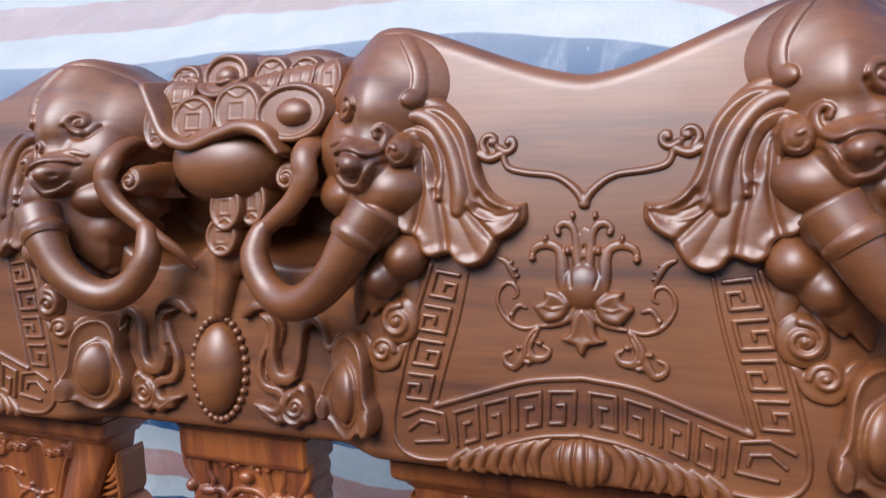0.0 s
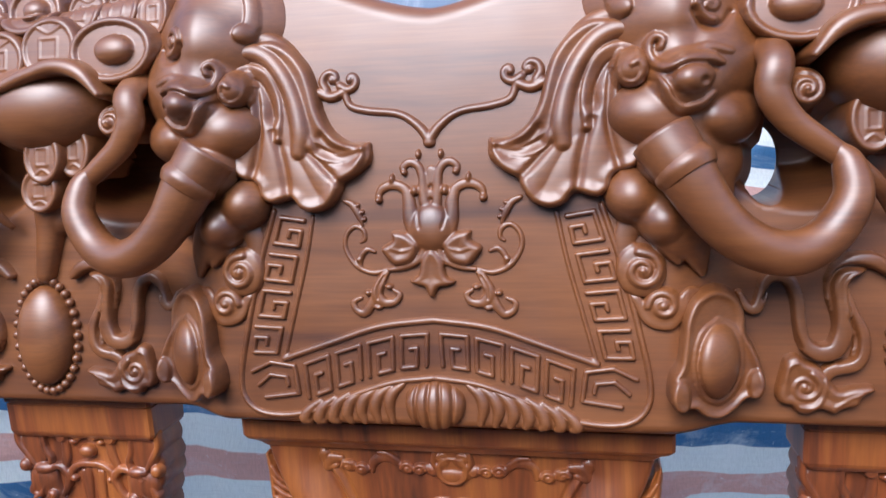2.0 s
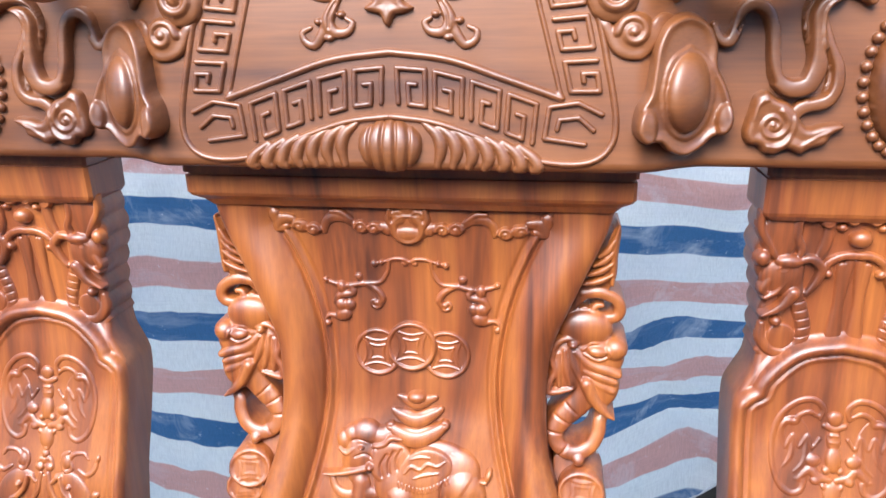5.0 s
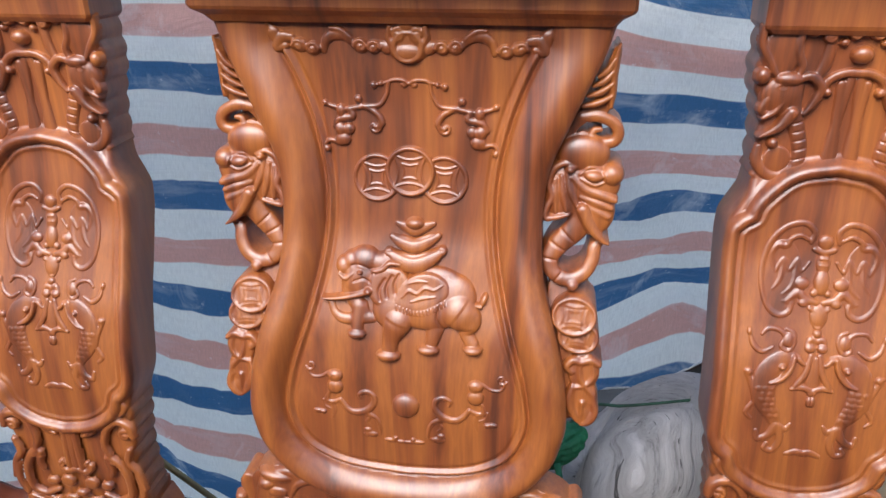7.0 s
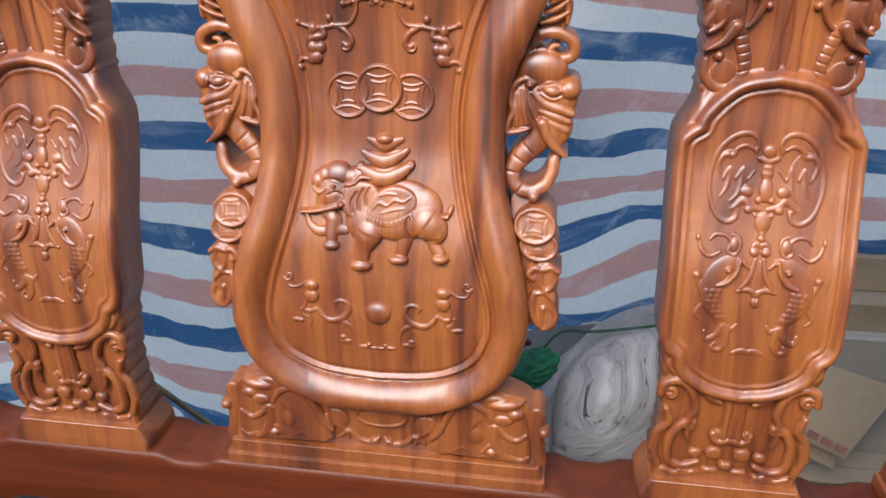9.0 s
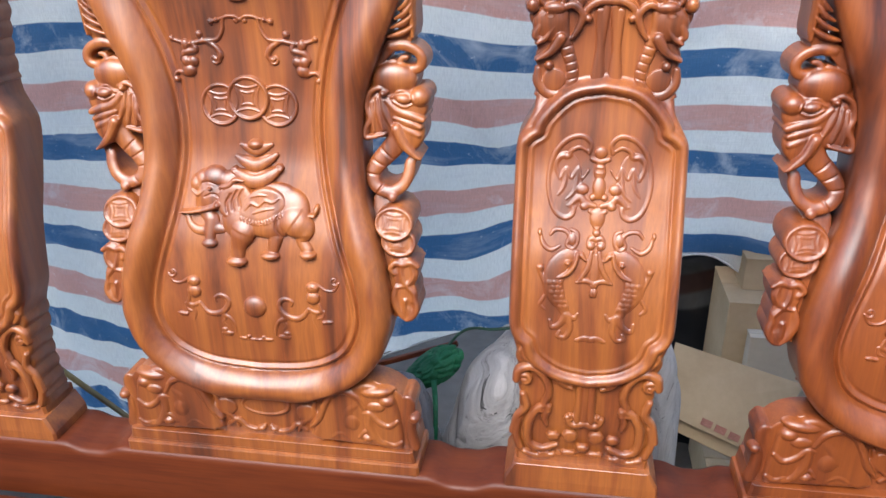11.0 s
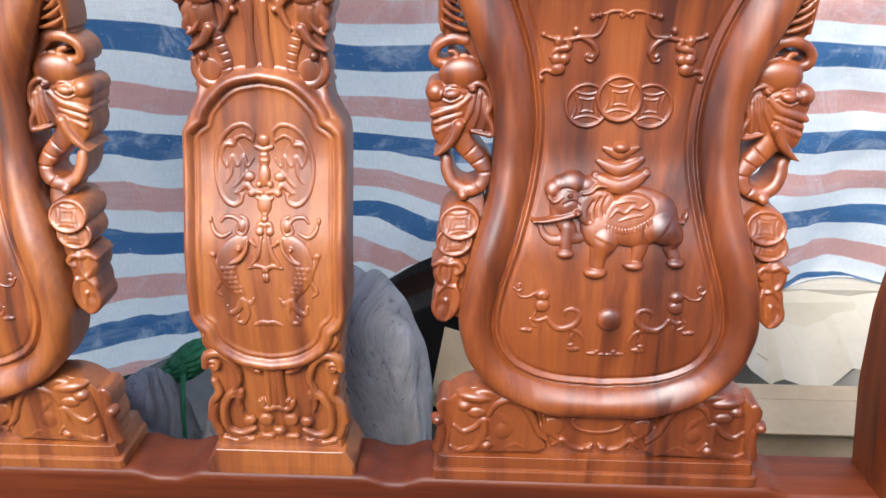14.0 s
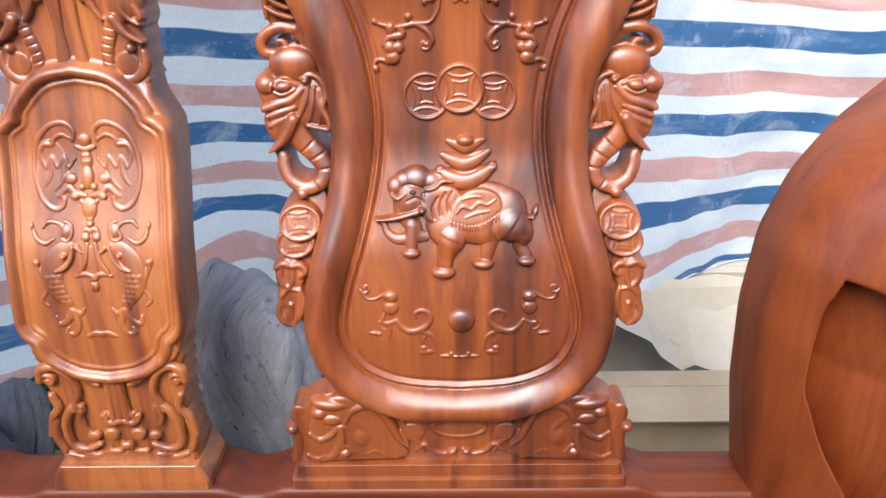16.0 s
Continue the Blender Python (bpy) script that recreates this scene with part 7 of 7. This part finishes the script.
# ---- scroll arm ----
def arm(side):
    a = empty("armrest", (side * 1.10, -0.1, 0.41), "smooth red-brown carved scroll armrest of the bench", "armrest", "armrests of the bench")
    left = table((0.38, -0.040), (0.50, -0.058), (0.60, -0.074), (0.70, -0.080), (0.78, -0.074), (0.84, -0.054), (0.89, -0.022), (0.94, 0.030), (0.98, 0.10), (1.02, 0.155))
    crease = table((0.38, 0.10), (0.44, 0.075), (0.52, 0.015), (0.60, -0.030), (0.655, -0.050), (0.70, -0.053), (0.745, -0.050), (0.775, -0.042), (0.90, -0.035))
    nx, nz = 170, 190
    zs = np.linspace(0.412, 1.02, nz)
    k = np.linspace(0, 1, nx) ** 1.6
    lf = left(zs)
    X = lf[:, None] + (0.16 - lf[:, None]) * k[None, :]
    Z = np.repeat(zs[:, None], nx, 1)
    d = X - lf[:, None]
    Y = 0.010 - 0.135 * (1 - np.clip(1 - d / 0.19, 0, 1) ** 2.4) ** 0.62
    # the hollow under the scroll: a crisp edge, then a face that falls back
    inner = X - crease(Z)
    under = (0.778 - 0.10 * np.clip(X + 0.042, 0, 1)) - Z
    in_hollow = np.clip(np.minimum(inner, under) / 0.004, 0, 1)
    Y = Y + in_hollow * (0.012 + 0.055 * np.clip(under / 0.10, 0, 1) * np.exp(-np.clip(under, 0, 1) / 0.16) + 0.03 * np.exp(-np.clip(inner, 0, 1) / 0.03))
    front = np.stack([side * X, Y, Z], -1).reshape(-1, 3)
    back = np.stack([side * X, np.full(X.shape, 0.055), Z], -1).reshape(-1, 3)
    fs = grid_faces(nz, nx)
    n = len(front)
    edge = np.concatenate([np.arange(nz) * nx, (nz - 1) * nx + np.arange(1, nx)])
    m = len(edge)
    faces = fs.tolist() + (fs[:, ::-1] + n).tolist() + [[2 * n + i + 1, 2 * n + i, 2 * n + m + i, 2 * n + m + i + 1] for i in range(m - 1)]
    hollow = (in_hollow.ravel()[fs] > 0.99).all(1)
    faces = fs[~hollow].tolist() + faces[len(fs):]
    mesh_object("body", np.vstack([front, back, front[edge], back[edge]]), faces if side > 0 else [f[::-1] for f in faces], WOOD_ARM, a)
    used, inv = np.unique(fs[hollow], return_inverse=True)
    inv = inv.reshape(-1, 4)
    mesh_object("hollow_panel", front[used], inv if side > 0 else inv[:, ::-1], WOOD_ARM, a)
    return a


arm(1)
arm(-1)

# ---- behind the bench: weathered root wood, cloth, boxes ----
def root_material():
    """Silvery bare root wood: fine grain that flows and swirls, dark checks along it."""
    m, nt, bsdf = mat_base("weathered_root_wood")
    strand = noise_tex(nt, mapped(nt, (15, 4.2, 1), "UV"), 1.0, 7, 0.72, 1.6)
    big = noise_tex(nt, mapped(nt, (7, 7, 6)), 1.0, 5, 0.62, 0.8)
    fib = noise_tex(nt, mapped(nt, (70, 7, 1), "UV"), 1.0, 5, 0.75, 0.8)
    pits = noise_tex(nt, mapped(nt, (30, 11, 1), "UV", (4, 1, 0)), 1.0, 3, 0.6, 1.0)
    col = ramp(nt, big, [(0.3, (0.40, 0.39, 0.385)), (0.7, (0.58, 0.57, 0.57))])
    col = mix(nt, "MULTIPLY", 0.8, col, ramp(nt, strand, [(0.32, (0.28, 0.27, 0.27)), (0.41, (0.78, 0.78, 0.78)), (0.60, (1, 1, 1))]))
    col = mix(nt, "MULTIPLY", 0.30, col, ramp(nt, fib, [(0.34, (0.6, 0.59, 0.58)), (0.58, (1, 1, 1))]))
    col = mix(nt, "MULTIPLY", 0.9, col, ramp(nt, pits, [(0.32, (0.10, 0.10, 0.10)), (0.36, (1, 1, 1))]))
    nt.links.new(col, bsdf.inputs["Base Color"])
    bsdf.inputs["Roughness"].default_value = 0.88
    bumped(nt, bsdf, strand, 1.0, 0.010)
    return m


ROOT = root_material()


def root_burl(x, y, rx, ry, top, seed, label, slope=0.0, knot=None, lying=True):
    """A lump of bare root: bulges, long grain ridges that swirl round it, open checks and a knot hole."""
    bm = bmesh.new()
    bmesh.ops.create_icosphere(bm, subdivisions=6, radius=1)
    half = top / 2
    eye = Vector(knot).normalized() if knot else None
    grain = []
    for v in bm.verts:
        p = v.co.copy()
        box = Vector([math.copysign(abs(c) ** 0.84, c) for c in p])
        lump = noise.noise(p * 1.5 + Vector((seed, 0, 0)))
        swirl = noise.noise(p * 1.1 + Vector((0, seed, 2.0)))
        if lying:
            across, way = p.z * 1.25 - p.x * 0.45 - p.y * 0.5 + 0.5 * swirl, p.x + 0.35 * p.z + 0.3 * swirl
        else:
            across, way = p.x * 1.1 + p.z * 0.75 - p.y * 0.4 + 0.38 * swirl, p.z - 0.5 * p.x + 0.3 * swirl
        k = 1 + 0.10 * lump
        if eye is not None:
            far = (p - eye).length
            k -= 0.13 * math.exp(-(far / 0.10) ** 2) - 0.020 * math.exp(-((far - 0.19) / 0.07) ** 2)
            across += 0.10 * math.exp(-(far / 0.30) ** 2)
        grain.append((across, way))
        ridge = abs(noise.noise(Vector((across * 3.4, way * 1.5, seed))))
        fine = noise.noise(Vector((across * 17.0, way * 1.8, seed + 3)))
        check = abs(noise.noise(Vector((across * 2.4, way * 0.7, seed + 7))))
        k += 0.007 * fine + 0.035 * noise.noise(p * 3.6 + Vector((seed, 4, 1))) - 0.035 * (1 - ridge) ** 8 - 0.12 * (1 - check) ** 11
        z = half + box.z * half * (1 + (k - 1) * 0.35) + slope * p.x * rx * max(0.0, p.z)
        v.co = (box.x * rx * k, box.y * ry * k, max(z, 0.0))
    me = bpy.data.meshes.new("root_burl")
    bm.to_mesh(me)
    bm.free()
    me.materials.append(ROOT)
    corner = np.empty(len(me.loops), int)
    me.loops.foreach_get("vertex_index", corner)
    me.uv_layers.new(name="UVMap").data.foreach_set("uv", np.array(grain)[corner].ravel())
    me.polygons.foreach_set("use_smooth", [True] * len(me.polygons))
    ob = new("root_burl", me)
    ob.location = (x, y, 0)
    return tagged(ob, label, "root wood", "weathered root wood behind the bench")


root_burl(0.420, 0.285, 0.112, 0.10, 0.618, 1.3, "tall weathered grey root burl with swirling grain and a knot hole", -0.25, (-0.30, -0.62, 0.72), False)
root_burl(0.302, 0.265, 0.142, 0.10, 0.540, 5.1, "rounded weathered grey root burl", 0.42)
root_burl(0.325, 0.420, 0.150, 0.08, 0.488, 3.4, "cracked weathered grey root lump behind others", 0.4)
root_burl(0.114, 0.210, 0.068, 0.075, 0.480, 8.7, "low weathered grey root lump under green cloth", 0.1)

GREEN = plain("green_mesh_cloth", (0.006, 0.10, 0.042), (0.014, 0.19, 0.08), 9, 0.7, 0.6, 0.004)


def green_cloth():
    """A crumpled bundle: sharp folds, pinched towards one end."""
    bm = bmesh.new()
    bmesh.ops.create_icosphere(bm, subdivisions=5, radius=1)
    for v in bm.verts:
        p = v.co.copy()
        fold = abs(noise.noise(p * 2.1 + Vector((3.1, 0, 0)))) + 0.6 * abs(noise.noise(p * 4.3 + Vector((0, 5.2, 0)))) + 0.2 * abs(noise.noise(p * 8.0))
        k = 1.06 - 0.62 * max(0.0, 0.40 - fold)
        thin = 1 - 0.35 * max(0.0, -p.x)
        x = 0.044 * p.x * k
        v.co = (0.152 + x, 0.276 + 0.034 * p.y * k, 0.458 + 0.45 * x + 0.028 * p.z * k * thin)
    me = bpy.data.meshes.new("green_cloth")
    bm.to_mesh(me)
    bm.free()
    me.materials.append(GREEN)
    me.polygons.foreach_set("use_smooth", [True] * len(me.polygons))
    return tagged(new("green_cloth", me), "crumpled dark green mesh cloth lying on root wood", "cloth")


cloth = green_cloth()


def strip(name, pts, r, flat, mat, parent=None, label=""):
    """A cord, stick or tape along x, y, z points."""
    v, f = tube(pts, r, 10, flat)
    return mesh_object(name, v, f, mat, parent, True, label)


BAMBOO = plain("old_bamboo", (0.20, 0.16, 0.07), (0.33, 0.27, 0.12), 12, 0.55, 0.1, 0.001, 0.3)
CORD = plain("dark_green_cord", (0.012, 0.05, 0.03), (0.02, 0.09, 0.05), 20, 0.7)
stick = strip("bamboo_stick", [(-0.560, 0.16, 0.627), (-0.470, 0.16, 0.550), (-0.380, 0.16, 0.472), (-0.285, 0.16, 0.392), (-0.05, 0.16, 0.190), (0.17, 0.16, 0.004)], [0.0045, 0.0042, 0.0045, 0.0042, 0.004, 0.004], 1.0, BAMBOO)
tagged(stick, "thin old bamboo stick leaning behind the bench", "stick")
strip("cord", [(0.172, 0.285, 0.490), (0.188, 0.298, 0.506), (0.208, 0.306, 0.513), (0.240, 0.308, 0.512), (0.280, 0.310, 0.518), (0.340, 0.312, 0.530)], [0.0022, 0.0022, 0.0022, 0.0022, 0.002, 0.002], 1.0, CORD, cloth, "dark green cord")
strip("tape", [(0.158, 0.240, 0.458), (0.164, 0.215, 0.442), (0.167, 0.196, 0.410), (0.165, 0.190, 0.350), (0.160, 0.190, 0.300)], [0.005, 0.004, 0.0035, 0.003, 0.002], 0.4, GREEN, cloth, "torn green tape hanging down")
strip("cloth_tail", [(0.140, 0.262, 0.452), (0.118, 0.258, 0.445), (0.095, 0.252, 0.448), (0.060, 0.250, 0.442)], [0.012, 0.009, 0.006, 0.004], 0.5, GREEN, cloth)
plank = box_mesh("plank", -0.10, 0.07, -0.005, 0.005, -0.005, 0.005, WOOD_RAIL, None, 0.0015, "", pose(0.085, 0.545, 0.311, 0, -21, 0))
tagged(plank, "dark red-brown plank edge under the tarpaulin hem", "plank")
CARD = plain("brown_cardboard", (0.42, 0.31, 0.18), (0.54, 0.42, 0.27), 6, 0.85, 0.1, 0.001, 0.15)
CARD_PALE = plain("pale_cardboard", (0.46, 0.41, 0.32), (0.58, 0.53, 0.43), 6, 0.85, 0.1, 0.001, 0.15)
PAPER = plain("kraft_paper", (0.46, 0.40, 0.29), (0.56, 0.50, 0.38), 5, 0.8, 0.1, 0.002, 0.12)
PRINT = plain("red_print", (0.40, 0.16, 0.11), (0.50, 0.26, 0.20), 30, 0.8)


def quad(name, pts, thick, mat, parent):
    """A flat board between four corners, turned to the viewer with its first side."""
    p = [Vector(q) for q in pts]
    n = (p[1] - p[0]).cross(p[3] - p[0]).normalized() * thick
    co = [tuple(q) for q in p] + [tuple(q + n) for q in p]
    fs = [[3, 2, 1, 0], [4, 5, 6, 7]] + [[i, (i + 1) % 4, 4 + (i + 1) % 4, 4 + i] for i in range(4)]
    loc = parent.matrix_basis.translation
    ob = mesh_object(name, [(a - loc.x, b, c) for a, b, c in co], fs, mat, parent, False)
    return ob


def carton(x, y, z, w, d, h, mat, label, prints=(), lip=0.001):
    """A closed carton standing at x, y, z."""
    c = empty("cardboard_box", (x, y, z), label, "box", "cardboard boxes behind the bench")
    t = 0.004

    def board(name, x0, x1, y0, y1, z0, z1, m=None):
        box_mesh(name, x0, x1, y + y0, y + y1, z + z0, z + z1, m or mat, c, 0.0012)
    board("side", -w / 2, w / 2, -d / 2, -d / 2 + t, 0, h)
    board("side", -w / 2, w / 2, d / 2 - t, d / 2, 0, h)
    board("side", -w / 2, -w / 2 + t, -d / 2 + t, d / 2 - t, 0, h)
    board("side", w / 2 - t, w / 2, -d / 2 + t, d / 2 - t, 0, h)
    board("lid", -w / 2 - 0.001, w / 2 + 0.001, -d / 2 - lip, 0 - 0.001, h, h + t)
    board("lid", -w / 2 - 0.001, w / 2 + 0.001, 0.001, d / 2 + 0.001, h, h + t)
    for u, v, ww in prints:
        board("print_line", u, u + ww, -d / 2 - 0.0015, -d / 2 - 0.0004, v, v + 0.008, PRINT)
    return c


carton(0.74, 0.640, 0.0, 0.20, 0.15, 0.445, CARD, "tall brown cardboard box stacked behind the bench")
carton(0.765, 0.548, 0.0, 0.175, 0.028, 0.394, CARD_PALE, "flattened pale cardboard box leaning on another", ((0.0, 0.34, 0.025), (0.0, 0.328, 0.025), (0.0, 0.316, 0.025)))
carton(0.72, 0.660, 0.450, 0.10, 0.09, 0.060, CARD, "small brown cardboard box on top of another")
tipped = carton(0.72, 0.485, 0.0, 0.20, 0.09, 0.16, CARD, "open brown cardboard box with a raised printed flap")
quad("flap", [(0.516, 0.415, 0.312), (0.676, 0.415, 0.238), (0.760, 0.475, 0.344), (0.538, 0.470, 0.415)], 0.004, CARD, tipped)
quad("flap", [(0.512, 0.425, 0.280), (0.668, 0.425, 0.205), (0.676, 0.450, 0.232), (0.520, 0.450, 0.306)], 0.004, CARD, tipped)
for k in range(4):
    a = 0.585 + 0.024 * k
    z0 = 0.292 - 0.0118 * k
    quad("print_mark", [(a, 0.4115, z0), (a + 0.018, 0.4115, z0 - 0.0083), (a + 0.022, 0.4150, z0 + 0.003), (a + 0.004, 0.4150, z0 + 0.0113)], 0.001, PRINT, tipped)
carton(1.19, 0.485, 0.0, 0.46, 0.095, 0.264, CARD, "wide brown cardboard box with an overhanging lid flap", (), 0.052)
carton(1.22, 0.835, 0.0, 0.56, 0.06, 0.33, CARD_PALE, "tall pale flattened cardboard box standing under the tarpaulin")


def shaded_tarpaulin():
    """A striped sheet hanging in folds behind the boxes, its shade painted into the colours."""
    m, nt, bsdf = mat_base("shade_dark_stripes")
    uv = nt.nodes.new("ShaderNodeUVMap")
    sep = nt.nodes.new("ShaderNodeSeparateXYZ")
    nt.links.new(uv.outputs["UV"], sep.inputs["Vector"])
    # stripe colours darkened, black at the bottom, to stand for the shade here
    deep_shade, grey, brown, navy = (0.006, 0.007, 0.010), (0.085, 0.088, 0.088), (0.060, 0.026, 0.019), (0.020, 0.028, 0.042)
    stops = [(0.0, deep_shade), (0.575, deep_shade), (0.59, grey), (0.645, grey), (0.66, brown), (0.735, brown), (0.75, grey), (0.81, grey), (0.82, navy), (0.86, navy), (0.875, grey)]
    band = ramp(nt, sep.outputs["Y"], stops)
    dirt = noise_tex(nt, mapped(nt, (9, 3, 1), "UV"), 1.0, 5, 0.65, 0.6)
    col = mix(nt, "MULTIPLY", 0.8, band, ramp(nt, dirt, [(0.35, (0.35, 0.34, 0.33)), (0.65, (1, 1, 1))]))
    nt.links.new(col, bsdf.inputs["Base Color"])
    bsdf.inputs["Roughness"].default_value = 0.55
    bumped(nt, bsdf, dirt, 0.4, 0.004)
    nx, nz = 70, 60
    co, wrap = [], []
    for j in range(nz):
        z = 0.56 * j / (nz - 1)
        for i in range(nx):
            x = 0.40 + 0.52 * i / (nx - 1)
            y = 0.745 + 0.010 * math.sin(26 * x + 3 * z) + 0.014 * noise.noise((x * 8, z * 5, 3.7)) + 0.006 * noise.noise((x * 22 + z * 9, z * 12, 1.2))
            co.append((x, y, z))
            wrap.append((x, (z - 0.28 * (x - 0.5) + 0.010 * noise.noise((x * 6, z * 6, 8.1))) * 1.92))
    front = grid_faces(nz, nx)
    ob = mesh_object("shaded_tarpaulin", co, front, m)
    ob.data.uv_layers.new(name="UVMap").data.foreach_set("uv", np.array(wrap)[front.ravel()].ravel())
    return tagged(ob, "striped tarpaulin hanging behind the boxes, shade painted into its colours", "tarpaulin")


shaded_tarpaulin()


TORN = [(0.98, 0.385), (1.027, 0.363), (1.055, 0.345), (1.10, 0.318), (1.12, 0.287), (1.17, 0.248), (1.19, 0.264), (1.258, 0.244), (1.315, 0.291), (1.45, 0.28)]


def torn_paper():
    """A torn sheet of kraft paper hanging under the tarpaulin, with a creased, jagged lower edge."""
    nx, nz = 90, 24
    xs = np.linspace(TORN[0][0], TORN[-1][0], nx)
    low = np.interp(xs, [p[0] for p in TORN], [p[1] for p in TORN])
    co = []
    for j in range(nz):
        k = j / (nz - 1)
        for x, z0 in zip(xs, low):
            z = z0 + (0.368 - z0) * k
            fold = 0.05 * abs(math.fmod(x * 6.1 + z * 3.3, 1.0) - 0.5) + 0.010 * noise.noise((x * 9, z * 9, 2.2))
            co.append((x, 0.705 + fold - 0.165 * (1 - k), z))
    front = grid_faces(nz, nx)
    co = np.array(co)
    n = len(co)
    both_sides = np.vstack([co, co + (0, 0.0015, 0)])
    fs = front.tolist() + (front[:, ::-1] + n).tolist() + [[i + 1, i, n + i, n + i + 1] for i in range(nx - 1)]
    return tagged(mesh_object("torn_paper", both_sides, fs, PAPER, None, False), "torn pale kraft paper sheet hanging under the tarpaulin", "paper sheet")


torn_paper()


def paper_flap():
    """The stiffer half of the torn sheet: a slanting torn edge, its corner curling forward."""
    nu, nv = 40, 24
    co = []
    for j in range(nv):
        k = j / (nv - 1)
        for i in range(nu):
            a = i / (nu - 1)
            low = 0.300 - 0.085 * min(a / 0.72, 1.0) + 0.05 * max(0.0, a - 0.72) / 0.28 + 0.006 * noise.noise((a * 17, 3.3, 0.5))
            x = 1.125 + 0.235 * a - 0.035 * k * (1 - a)
            co.append((x, 0.610 + 0.055 * k + 0.02 * a - 0.03 * (1 - k) ** 2 * math.sin(a * 2.6), low + (0.366 - low) * k))
    front = grid_faces(nv, nu)
    co = np.array(co)
    n = len(co)
    fs = front.tolist() + (front[:, ::-1] + n).tolist() + [[i + 1, i, n + i, n + i + 1] for i in range(nu - 1)]
    return tagged(mesh_object("paper_flap", np.vstack([co, co + (0, 0.0025, 0)]), fs, PAPER, None, True), "torn stiff kraft paper sheet with a slanting edge", "paper sheet")


paper_flap()
